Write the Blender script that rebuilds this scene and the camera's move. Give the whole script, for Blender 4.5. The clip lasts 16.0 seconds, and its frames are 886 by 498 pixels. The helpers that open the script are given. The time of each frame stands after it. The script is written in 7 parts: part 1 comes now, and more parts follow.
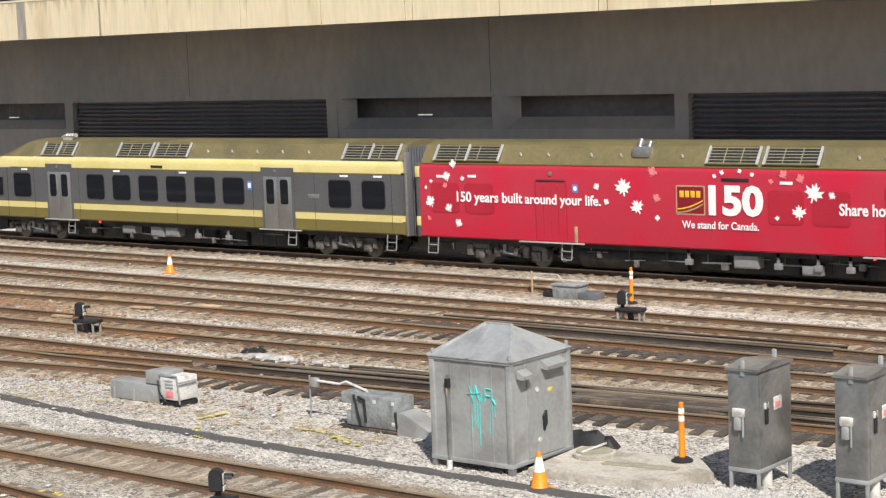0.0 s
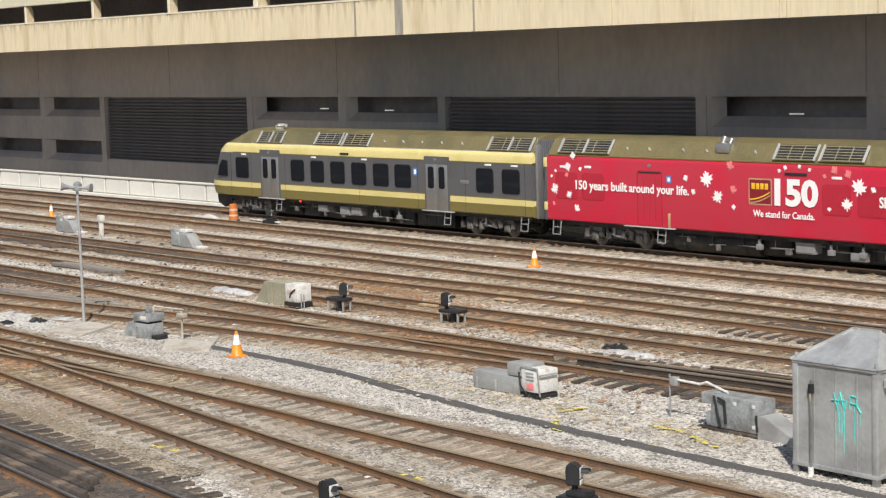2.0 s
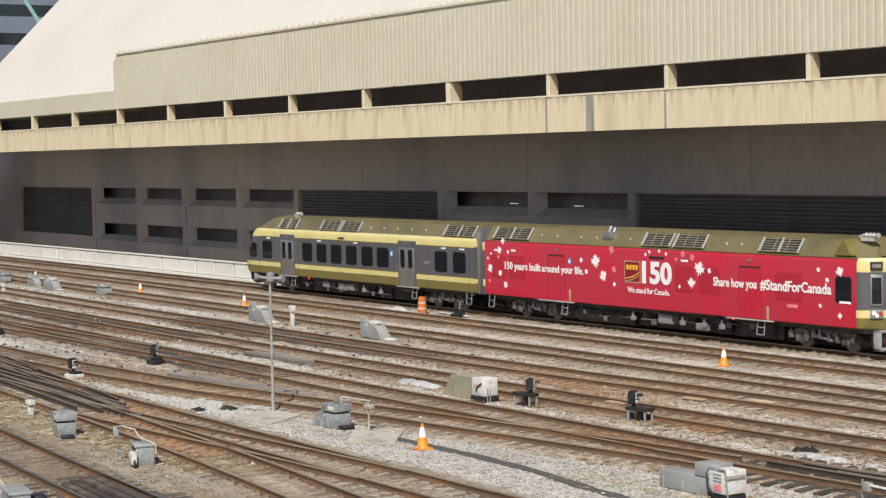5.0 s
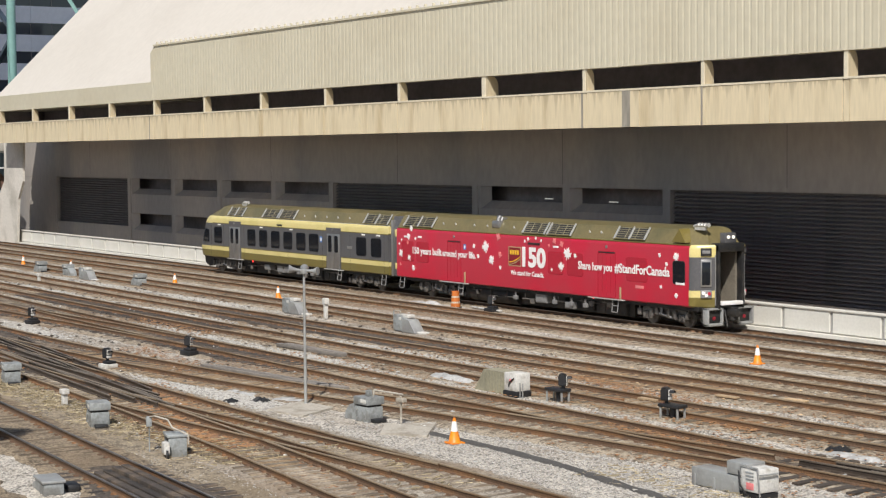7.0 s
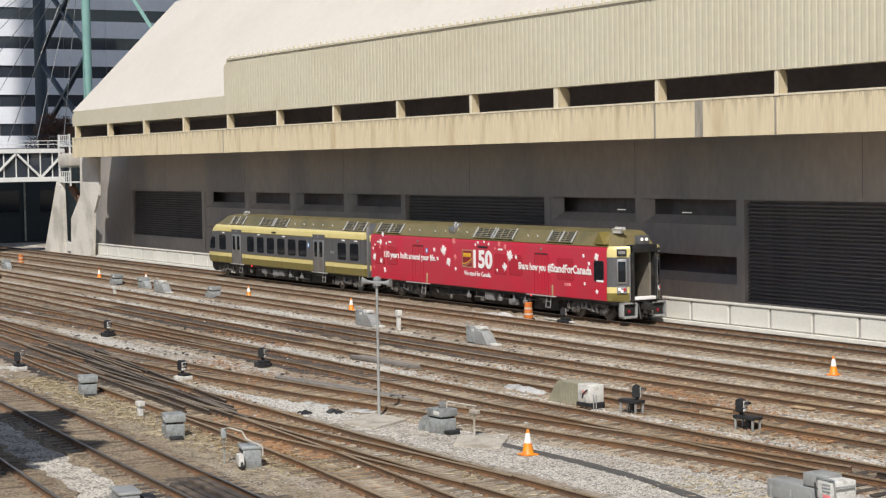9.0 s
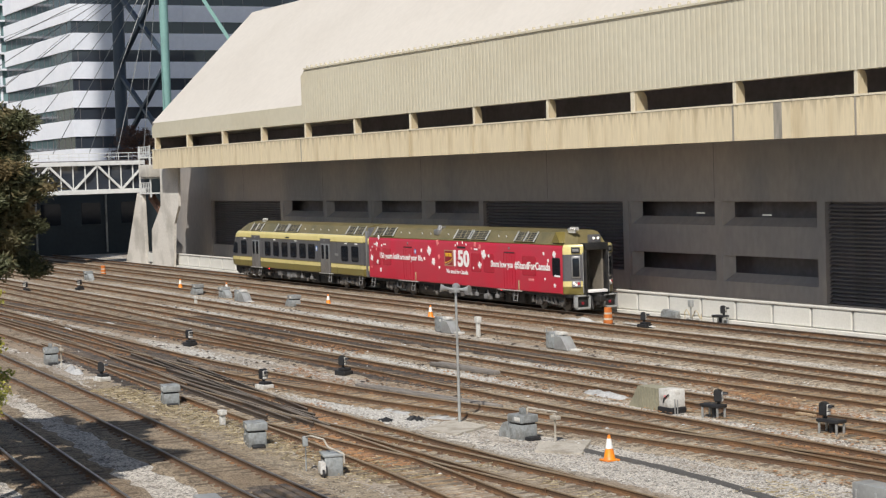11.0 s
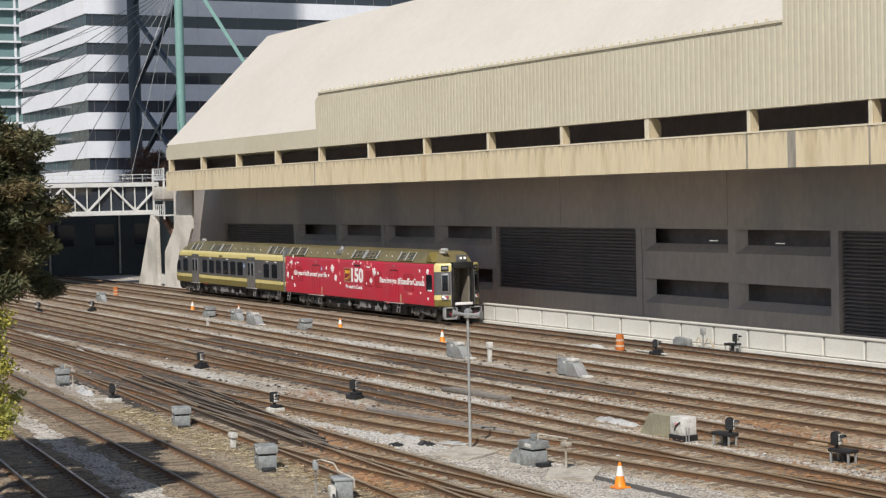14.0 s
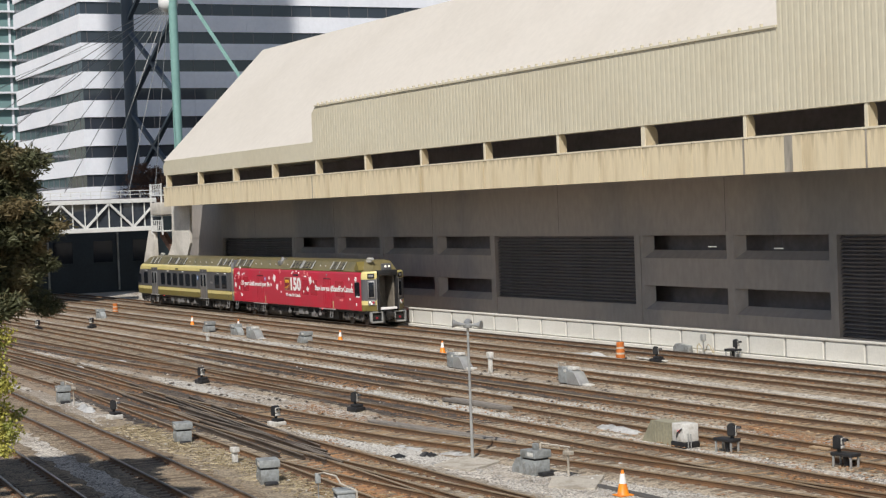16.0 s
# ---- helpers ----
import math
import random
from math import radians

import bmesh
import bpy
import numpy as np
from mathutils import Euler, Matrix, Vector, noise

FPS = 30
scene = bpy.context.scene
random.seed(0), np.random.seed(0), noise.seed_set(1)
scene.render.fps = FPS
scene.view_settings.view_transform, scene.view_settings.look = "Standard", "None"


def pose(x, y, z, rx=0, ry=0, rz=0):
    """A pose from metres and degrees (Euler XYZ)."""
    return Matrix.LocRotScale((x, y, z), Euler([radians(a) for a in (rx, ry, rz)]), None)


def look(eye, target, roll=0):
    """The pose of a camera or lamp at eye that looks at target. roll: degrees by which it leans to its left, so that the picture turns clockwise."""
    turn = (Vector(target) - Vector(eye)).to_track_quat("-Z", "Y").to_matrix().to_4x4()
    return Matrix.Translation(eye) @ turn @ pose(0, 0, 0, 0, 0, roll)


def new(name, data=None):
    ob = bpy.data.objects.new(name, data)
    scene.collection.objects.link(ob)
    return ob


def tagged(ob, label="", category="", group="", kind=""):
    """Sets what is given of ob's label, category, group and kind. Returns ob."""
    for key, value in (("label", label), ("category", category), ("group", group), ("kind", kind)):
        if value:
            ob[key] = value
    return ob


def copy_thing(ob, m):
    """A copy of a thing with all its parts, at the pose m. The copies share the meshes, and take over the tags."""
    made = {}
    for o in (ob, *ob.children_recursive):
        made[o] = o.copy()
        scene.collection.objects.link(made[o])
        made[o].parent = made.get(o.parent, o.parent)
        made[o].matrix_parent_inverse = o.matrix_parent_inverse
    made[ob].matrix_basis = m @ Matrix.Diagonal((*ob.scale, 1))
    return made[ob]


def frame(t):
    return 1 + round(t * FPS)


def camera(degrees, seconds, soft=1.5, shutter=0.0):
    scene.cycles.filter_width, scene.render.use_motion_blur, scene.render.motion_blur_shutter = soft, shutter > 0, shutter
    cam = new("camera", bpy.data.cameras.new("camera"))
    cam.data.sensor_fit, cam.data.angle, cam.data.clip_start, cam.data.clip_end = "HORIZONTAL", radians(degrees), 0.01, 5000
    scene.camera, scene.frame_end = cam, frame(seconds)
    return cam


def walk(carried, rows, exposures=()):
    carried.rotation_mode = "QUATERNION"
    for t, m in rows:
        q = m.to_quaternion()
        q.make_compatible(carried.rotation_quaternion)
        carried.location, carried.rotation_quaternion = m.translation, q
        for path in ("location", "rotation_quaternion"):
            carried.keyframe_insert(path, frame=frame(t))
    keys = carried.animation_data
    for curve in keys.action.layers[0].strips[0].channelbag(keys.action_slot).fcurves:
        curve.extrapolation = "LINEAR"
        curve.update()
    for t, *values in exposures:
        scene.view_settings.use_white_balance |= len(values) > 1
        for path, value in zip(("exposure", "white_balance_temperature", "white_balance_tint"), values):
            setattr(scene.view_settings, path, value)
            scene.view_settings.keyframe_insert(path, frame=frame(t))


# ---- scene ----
EYE = Vector((0.0, 0.0, 8.0))
CAM_ROWS = (
    (0, -38.779, -6.551, -2.201),
    (0.5, -44.597, -8.263, -2.458),
    (1, -45.723, -7.398, -1.924),
    (1.5, -48.509, -6.620, -1.969),
    (2, -50.559, -6.257, -1.717),
    (2.5, -53.244, -5.101, -1.054),
    (3, -54.816, -3.607, -0.708),
    (3.5, -55.570, -3.330, -0.781),
    (4, -55.960, -3.128, -0.874),
    (4.2, -56.036, -3.025, -1.029),
    (6.3, -57.223, -3.168, -0.876),
    (6.5, -57.226, -3.042, -0.812),
    (7, -57.665, -3.207, -0.573),
    (7.5, -58.337, -2.945, -0.487),
    (8, -58.659, -3.048, -0.544),
    (8.5, -58.942, -3.015, -0.511),
    (9, -60.003, -2.801, -0.957),
    (9.5, -61.266, -3.141, -1.180),
    (10, -61.885, -3.505, -1.552),
    (10.2, -62.251, -3.151, -1.527),
    (12.3, -62.419, -1.967, -1.932),
    (12.5, -62.618, -1.959, -1.240),
    (13, -62.876, -1.810, -1.136),
    (13.5, -62.816, -1.654, -1.381),
    (14, -62.916, -1.717, -1.214),
    (14.5, -62.793, -1.730, -1.610),
    (15, -62.908, -1.564, -2.177),
    (15.5, -62.917, -1.483, -2.120),
    (16, -62.862, -1.373, -2.215),
)


def gaze(yaw, pitch, roll):
    """Pose of the camera; yaw clockwise from the facade's normal."""
    a, b = radians(yaw), radians(pitch)
    way = Vector((math.sin(a) * math.cos(b), math.cos(a) * math.cos(b), math.sin(b)))
    return look(EYE, EYE + way * 50, roll)


cam = camera(28.03, 16.0, soft=1.25)
walk(cam, [(t, gaze(a, b, c)) for t, a, b, c in CAM_ROWS], exposures=[(0, 0.55), (1.5, 0.51), (3.5, 0.38), (9, 0.27), (12.5, 0.19), (16, 0.17)])

# ---- light ----
SUN_TO = Vector((0.75 * 0.68, -0.66 * 0.68, 0.73)).normalized()
world = bpy.data.worlds.new("sky")
scene.world = world
world.use_nodes = True
nt = world.node_tree
sky = nt.nodes.new("ShaderNodeTexSky")
sky.sky_type, sky.sun_disc = "NISHITA", False
sky.sun_elevation, sky.sun_rotation = math.asin(SUN_TO.z), math.atan2(SUN_TO.x, SUN_TO.y)
nt.links.new(sky.outputs["Color"], nt.nodes["Background"].inputs["Color"])
nt.nodes["Background"].inputs["Strength"].default_value = 0.07
sun = new("sun", bpy.data.lights.new("sun", "SUN"))
sun.data.energy, sun.data.angle, sun.data.color = 4.0, radians(0.53), (1.0, 0.965, 0.91)
sun.matrix_world = look(SUN_TO * 100, (0, 0, 0))

# ---- materials ----
def mat(name, col, rough=0.6, metal=0.0, var=0.25, scale=1.5, fine=25.0, bump=0.15, col2=None, amount=0.5, rand=0.0, stretch=(1, 1, 1), spec=0.5):
    """A surface with variation at two scales, a second colour in patches and fine relief. rand: spread of value from piece to piece."""
    m = bpy.data.materials.new(name)
    m.use_nodes = True
    n, l = m.node_tree.nodes, m.node_tree.links
    bs = n["Principled BSDF"]
    co = n.new("ShaderNodeTexCoord")
    mp = n.new("ShaderNodeMapping")
    mp.inputs["Scale"].default_value = stretch
    l.new(co.outputs["Object"], mp.inputs["Vector"])
    big, small = n.new("ShaderNodeTexNoise"), n.new("ShaderNodeTexNoise")
    for t, s, d in ((big, scale, 6), (small, fine, 3)):
        t.inputs["Scale"].default_value, t.inputs["Detail"].default_value = s, d
        l.new(mp.outputs["Vector"], t.inputs["Vector"])
    mix = n.new("ShaderNodeMix")
    mix.data_type = "RGBA"
    second = col2 or tuple(c * (1 - var) for c in col)
    mix.inputs["A"].default_value, mix.inputs["B"].default_value = (*col, 1), (*second, 1)
    ramp = n.new("ShaderNodeMapRange")
    ramp.inputs["From Min"].default_value, ramp.inputs["From Max"].default_value = 0.62 - amount * 0.3, 0.78 - amount * 0.3
    l.new(big.outputs["Fac"], ramp.inputs["Value"])
    l.new(ramp.outputs["Result"], mix.inputs["Factor"])
    hsv = n.new("ShaderNodeHueSaturation")
    l.new(mix.outputs["Result"], hsv.inputs["Color"])
    val = n.new("ShaderNodeMapRange")
    val.inputs["To Min"].default_value, val.inputs["To Max"].default_value = 1 - var * 0.8, 1 + var * 0.8
    val.inputs["From Min"].default_value, val.inputs["From Max"].default_value = 0.3, 0.7
    l.new(small.outputs["Fac"], val.inputs["Value"])
    if rand:
        info, add, sc = n.new("ShaderNodeObjectInfo"), n.new("ShaderNodeMath"), n.new("ShaderNodeMapRange")
        sc.inputs["To Min"].default_value, sc.inputs["To Max"].default_value = -rand, rand
        add.operation = "ADD"
        l.new(info.outputs["Random"], sc.inputs["Value"])
        l.new(val.outputs["Result"], add.inputs[0])
        l.new(sc.outputs["Result"], add.inputs[1])
        l.new(add.outputs["Value"], hsv.inputs["Value"])
    else:
        l.new(val.outputs["Result"], hsv.inputs["Value"])
    l.new(hsv.outputs["Color"], bs.inputs["Base Color"])
    bs.inputs["Roughness"].default_value, bs.inputs["Metallic"].default_value = rough, metal
    bs.inputs["Specular IOR Level"].default_value = spec
    if bump:
        b = n.new("ShaderNodeBump")
        b.inputs["Strength"].default_value, b.inputs["Distance"].default_value = bump, 0.02
        l.new(small.outputs["Fac"], b.inputs["Height"])
        l.new(b.outputs["Normal"], bs.inputs["Normal"])
    return m


def ballast(name, light, dark, rust, rust_amount, size=0.06, west=0.0):
    """Crushed stone: cells of stone with their own tone, dirt and rust in patches."""
    m = bpy.data.materials.new(name)
    m.use_nodes = True
    n, l = m.node_tree.nodes, m.node_tree.links
    bs = n["Principled BSDF"]
    co = n.new("ShaderNodeTexCoord")
    cells = n.new("ShaderNodeTexVoronoi")
    cells.inputs["Scale"].default_value, cells.inputs["Randomness"].default_value = 1 / size, 1.0
    big, patch = n.new("ShaderNodeTexNoise"), n.new("ShaderNodeTexNoise")
    stretched = n.new("ShaderNodeMapping")
    stretched.inputs["Scale"].default_value = (0.25, 1.0, 1.0)
    l.new(co.outputs["Object"], stretched.inputs["Vector"])
    for t, s in ((big, 0.55), (patch, 2.2)):
        t.inputs["Scale"].default_value, t.inputs["Detail"].default_value = s, 8
        l.new(stretched.outputs["Vector"] if t is big else co.outputs["Object"], t.inputs["Vector"])
    l.new(co.outputs["Object"], cells.inputs["Vector"])
    sep = n.new("ShaderNodeSeparateColor")
    l.new(cells.outputs["Color"], sep.inputs["Color"])
    tone = n.new("ShaderNodeMix")
    tone.data_type = "RGBA"
    tone.inputs["A"].default_value, tone.inputs["B"].default_value = (*dark, 1), (*light, 1)
    mul = n.new("ShaderNodeMath")
    mul.operation = "MULTIPLY_ADD"
    mul.inputs[1].default_value, mul.inputs[2].default_value = 1.15, -0.83
    addp = n.new("ShaderNodeMath")
    addp.operation = "MULTIPLY_ADD"
    addp.inputs[1].default_value = 1.8
    l.new(sep.outputs["Red"], mul.inputs[0])
    l.new(patch.outputs["Fac"], addp.inputs[0])
    l.new(mul.outputs["Value"], addp.inputs[2])
    l.new(addp.outputs["Value"], tone.inputs["Factor"])
    rusty = n.new("ShaderNodeMix")
    rusty.data_type = "RGBA"
    rusty.inputs["B"].default_value = (*rust, 1)
    rr = n.new("ShaderNodeMapRange")
    rr.inputs["From Min"].default_value, rr.inputs["From Max"].default_value = 0.75 - rust_amount * 0.45, 0.95 - rust_amount * 0.45
    rr.inputs["To Max"].default_value = 0.62
    # dirtier towards the far, western end of the yard
    sepx, far, addx = n.new("ShaderNodeSeparateXYZ"), n.new("ShaderNodeMapRange"), n.new("ShaderNodeMath")
    far.inputs["From Min"].default_value, far.inputs["From Max"].default_value = -52, -88
    far.inputs["To Max"].default_value = west
    addx.operation = "ADD"
    l.new(co.outputs["Object"], sepx.inputs["Vector"])
    l.new(sepx.outputs["X"], far.inputs["Value"])
    l.new(big.outputs["Fac"], addx.inputs[0])
    l.new(far.outputs["Result"], addx.inputs[1])
    l.new(addx.outputs["Value"], rr.inputs["Value"])
    l.new(rr.outputs["Result"], rusty.inputs["Factor"])
    l.new(tone.outputs["Result"], rusty.inputs["A"])
    l.new(rusty.outputs["Result"], bs.inputs["Base Color"])
    bs.inputs["Roughness"].default_value = 0.9
    b = n.new("ShaderNodeBump")
    b.inputs["Strength"].default_value, b.inputs["Distance"].default_value = 0.9, 0.03
    b.invert = True
    l.new(cells.outputs["Distance"], b.inputs["Height"])
    l.new(b.outputs["Normal"], bs.inputs["Normal"])
    return m


def glass(name, tint=(0.02, 0.025, 0.03), rough=0.06, spec=0.6):
    m = bpy.data.materials.new(name)
    m.use_nodes = True
    bs = m.node_tree.nodes["Principled BSDF"]
    bs.inputs["Base Color"].default_value, bs.inputs["Roughness"].default_value = (*tint, 1), rough
    bs.inputs["Specular IOR Level"].default_value = spec
    return m


def lamp_glow(name, col, strength):
    m = bpy.data.materials.new(name)
    m.use_nodes = True
    bs = m.node_tree.nodes["Principled BSDF"]
    bs.inputs["Base Color"].default_value = (*col, 1)
    bs.inputs["Emission Color"].default_value, bs.inputs["Emission Strength"].default_value = (*col, 1), strength
    return m


M = dict(
    ground=ballast("grey_ballast", (0.64, 0.585, 0.51), (0.12, 0.106, 0.09), (0.20, 0.15, 0.10), 0.5, west=0.14),
    bed=ballast("dirty_ballast", (0.44, 0.365, 0.27), (0.10, 0.078, 0.056), (0.19, 0.12, 0.068), 0.52, west=0.16),
    bed_grey=ballast("tan_ballast", (0.42, 0.37, 0.30), (0.14, 0.115, 0.09), (0.23, 0.15, 0.085), 0.56, west=0.2),
    bed_brown=ballast("brown_ballast", (0.32, 0.25, 0.17), (0.09, 0.068, 0.046), (0.16, 0.11, 0.066), 0.55),
    bed_dirt=ballast("trodden_dirt", (0.36, 0.295, 0.21), (0.10, 0.078, 0.055), (0.20, 0.145, 0.085), 0.6),
    bed_oily=ballast("oily_ballast", (0.13, 0.105, 0.082), (0.035, 0.028, 0.024), (0.09, 0.058, 0.036), 0.5),
    bed_rust=ballast("rust_caked_ballast", (0.38, 0.265, 0.15), (0.12, 0.08, 0.048), (0.24, 0.14, 0.068), 0.55),
    brown_tie=mat("dirt_covered_timber", (0.12, 0.088, 0.058), 0.9, var=0.3, scale=2, fine=12, bump=0.5, col2=(0.16, 0.115, 0.075), rand=0.25),
    tie=mat("weathered_timber", (0.17, 0.13, 0.09), 0.85, var=0.4, scale=2, fine=14, bump=0.5, col2=(0.36, 0.30, 0.225), rand=0.4, stretch=(4, 1, 1)),
    dark_tie=mat("creosoted_timber", (0.058, 0.046, 0.038), 0.75, var=0.35, scale=2, fine=18, bump=0.4, col2=(0.14, 0.105, 0.075), rand=0.4),
    # rusted web and foot, darkened further for the shadow under the rail head
    rail=mat("rusted_shade_dark_rail_steel", (0.115, 0.068, 0.04), 0.75, 0.1, var=0.35, scale=0.5, fine=30, bump=0.2, col2=(0.18, 0.095, 0.045)),
    rail_head=mat("worn_rail_head", (0.36, 0.275, 0.185), 0.45, 0.35, var=0.2, scale=0.25, fine=30, bump=0.05, col2=(0.25, 0.165, 0.095)),
    grey_head=mat("dull_rail_head", (0.20, 0.165, 0.13), 0.5, 0.3, var=0.25, scale=0.3, fine=30, bump=0.05, col2=(0.11, 0.085, 0.065)),
    tie_plate=mat("rusted_tie_plate", (0.12, 0.07, 0.042), 0.8, 0.1, var=0.35, scale=1.5, fine=20, bump=0.2, col2=(0.22, 0.11, 0.05)),
    bright_rail=mat("polished_rail_head", (0.34, 0.30, 0.27), 0.32, 0.9, var=0.2, scale=2, fine=30, bump=0.05),
    dark_rail=mat("dark_rail_steel", (0.075, 0.056, 0.043), 0.6, 0.3, var=0.3, scale=1.2, fine=40, bump=0.2),
    # mottled concrete; the paler blotches also paint in patches of reflected light
    wall=mat("sheen_mottled_concrete", (0.37, 0.33, 0.295), 0.48, var=0.09, scale=0.13, fine=3, bump=0.1, col2=(0.265, 0.252, 0.245), stretch=(1, 1, 0.45)),
    # pale concrete, raised in brightness so that the end pier looks sunlit
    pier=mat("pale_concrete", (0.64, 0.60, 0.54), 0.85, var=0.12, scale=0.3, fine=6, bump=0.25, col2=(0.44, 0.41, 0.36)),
    louvre=mat("dark_louvre_steel", (0.185, 0.17, 0.174), 0.55, 0.3, var=0.2, scale=0.6, fine=12, bump=0.05),
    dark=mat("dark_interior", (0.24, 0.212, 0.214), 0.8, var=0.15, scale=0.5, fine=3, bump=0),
    ribbed=mat("cream_ribbed_cladding", (0.60, 0.55, 0.42), 0.5, var=0.05, scale=0.15, fine=2, bump=0, col2=(0.57, 0.515, 0.385)),
    roof=mat("white_roof_membrane", (0.58, 0.535, 0.475), 0.7, var=0.04, scale=0.12, fine=2, bump=0.05, col2=(0.555, 0.51, 0.45)),
    barrier=mat("white_barrier_panel", (0.66, 0.64, 0.585), 0.6, var=0.07, scale=0.5, fine=8, bump=0.1, col2=(0.62, 0.60, 0.54), rand=0.05),
)


def dripped(name, col, drip, z_top, depth):
    """Cream concrete with ragged dark drips running down from its top edge."""
    m = mat(name, col, 0.85, var=0.08, scale=0.9, fine=9, bump=0.2, col2=tuple(c * k for c, k in zip(col, (0.82, 0.78, 0.72))), amount=0.3, stretch=(1, 1, 0.12))
    n, l = m.node_tree.nodes, m.node_tree.links
    bs = n["Principled BSDF"]
    old = bs.inputs["Base Color"].links[0].from_socket
    co, sep, comb, noise = n.new("ShaderNodeTexCoord"), n.new("ShaderNodeSeparateXYZ"), n.new("ShaderNodeCombineXYZ"), n.new("ShaderNodeTexNoise")
    l.new(co.outputs["Object"], sep.inputs["Vector"])
    l.new(sep.outputs["X"], comb.inputs["X"])
    noise.inputs["Scale"].default_value, noise.inputs["Detail"].default_value = 2.2, 5
    l.new(comb.outputs["Vector"], noise.inputs["Vector"])
    # how far down each drip reaches
    reach, gap, ratio, out = n.new("ShaderNodeMapRange"), n.new("ShaderNodeMath"), n.new("ShaderNodeMath"), n.new("ShaderNodeMapRange")
    reach.inputs["From Min"].default_value, reach.inputs["From Max"].default_value = 0.47, 0.72
    reach.inputs["To Min"].default_value, reach.inputs["To Max"].default_value = 0.04, depth
    l.new(noise.outputs["Fac"], reach.inputs["Value"])
    gap.operation, gap.inputs[0].default_value = "SUBTRACT", z_top
    l.new(sep.outputs["Z"], gap.inputs[1])
    ratio.operation = "DIVIDE"
    l.new(gap.outputs["Value"], ratio.inputs[0])
    l.new(reach.outputs["Result"], ratio.inputs[1])
    out.inputs["From Min"].default_value, out.inputs["From Max"].default_value = 1.1, 0.1
    out.inputs["To Max"].default_value = 0.6
    l.new(ratio.outputs["Value"], out.inputs["Value"])
    mix = n.new("ShaderNodeMix")
    mix.data_type = "RGBA"
    mix.inputs["B"].default_value = (*drip, 1)
    l.new(old, mix.inputs["A"])
    l.new(out.outputs["Result"], mix.inputs["Factor"])
    l.new(mix.outputs["Result"], bs.inputs["Base Color"])
    return m


M["ledge"] = dripped("dripped_cream_concrete", (0.67, 0.57, 0.39), (0.36, 0.29, 0.19), 10.7, 1.6)
M["pale_lip"] = mat("pale_concrete_lip", (0.70, 0.63, 0.48), 0.8, var=0.08, scale=1, fine=9, bump=0.1)

# ---- mesh tools ----
def box(bm, x0, y0, z0, x1, y1, z1):
    v = [bm.verts.new((x, y, z)) for z in (z0, z1) for y in (y0, y1) for x in (x0, x1)]
    for a in ((0, 2, 3, 1), (4, 5, 7, 6), (0, 1, 5, 4), (1, 3, 7, 5), (3, 2, 6, 7), (2, 0, 4, 6)):
        bm.faces.new([v[i] for i in a])
    return v


def rbox(bm, x0, y0, z0, x1, y1, z1, r=0.02):
    """A box with rounded edges."""
    t = bmesh.new()
    box(t, x0, y0, z0, x1, y1, z1)
    bmesh.ops.bevel(t, geom=t.edges[:], offset=r, segments=2, affect="EDGES", profile=0.5)
    absorb(bm, t)


def absorb(bm, t, m=None):
    if m is not None:
        t.transform(m)
    me = bpy.data.meshes.new("tmp")
    t.to_mesh(me)
    t.free()
    bm.from_mesh(me)
    bpy.data.meshes.remove(me)


def tube(bm, a, b, r, r2=None, n=12):
    """A round bar from a to b."""
    a, b = Vector(a), Vector(b)
    t = bmesh.new()
    bmesh.ops.create_cone(t, cap_ends=True, segments=n, radius1=r, radius2=r if r2 is None else r2, depth=(b - a).length)
    absorb(bm, t, Matrix.Translation((a + b) / 2) @ (b - a).to_track_quat("Z", "Y").to_matrix().to_4x4())


def bar(bm, a, b, w, h):
    """A square bar from a to b."""
    a, b = Vector(a), Vector(b)
    t = bmesh.new()
    box(t, -w / 2, -h / 2, -(b - a).length / 2, w / 2, h / 2, (b - a).length / 2)
    absorb(bm, t, Matrix.Translation((a + b) / 2) @ (b - a).to_track_quat("Z", "Y").to_matrix().to_4x4())


def prism(bm, pts, axis, lo, hi):
    """An outline (pairs) drawn out along an axis: 'x' takes (y, z), 'y' takes (x, z), 'z' takes (x, y)."""
    def place(p, d):
        return {"x": (d, p[0], p[1]), "y": (p[0], d, p[1]), "z": (p[0], p[1], d)}[axis]
    a = [bm.verts.new(place(p, lo)) for p in pts]
    b = [bm.verts.new(place(p, hi)) for p in pts]
    bm.faces.new(a)
    bm.faces.new(b[::-1])
    for i in range(len(pts)):
        j = (i + 1) % len(pts)
        bm.faces.new((a[j], a[i], b[i], b[j]))


def mesh_of(name, bm, material, smooth=False):
    bmesh.ops.recalc_face_normals(bm, faces=bm.faces)
    me = bpy.data.meshes.new(name)
    bm.to_mesh(me)
    bm.free()
    me.materials.append(material)
    if smooth:
        me.shade_smooth()
        me.set_sharp_from_angle(angle=radians(38))
    return me


def part(name, bm, material, parent=None, label="", smooth=True):
    """One mesh object of a bmesh, under a thing or part."""
    ob = new(name, mesh_of(name, bm, material, smooth))
    ob.parent = parent
    return tagged(ob, label)


def thing(name, m, label, category, group="", kind=""):
    ob = new(name)
    ob.empty_display_size = 0.2
    ob.matrix_basis = m
    return tagged(ob, label, category, group, kind)


def one(name, label, category, group, material, *shapes, at=None, kind="", smooth=True):
    """A thing of one mesh."""
    bm = bmesh.new()
    for s in shapes:
        s(bm)
    ob = part(name, bm, material, None, label, smooth)
    if at is not None:
        ob.matrix_basis = at
    return tagged(ob, label, category, group, kind)

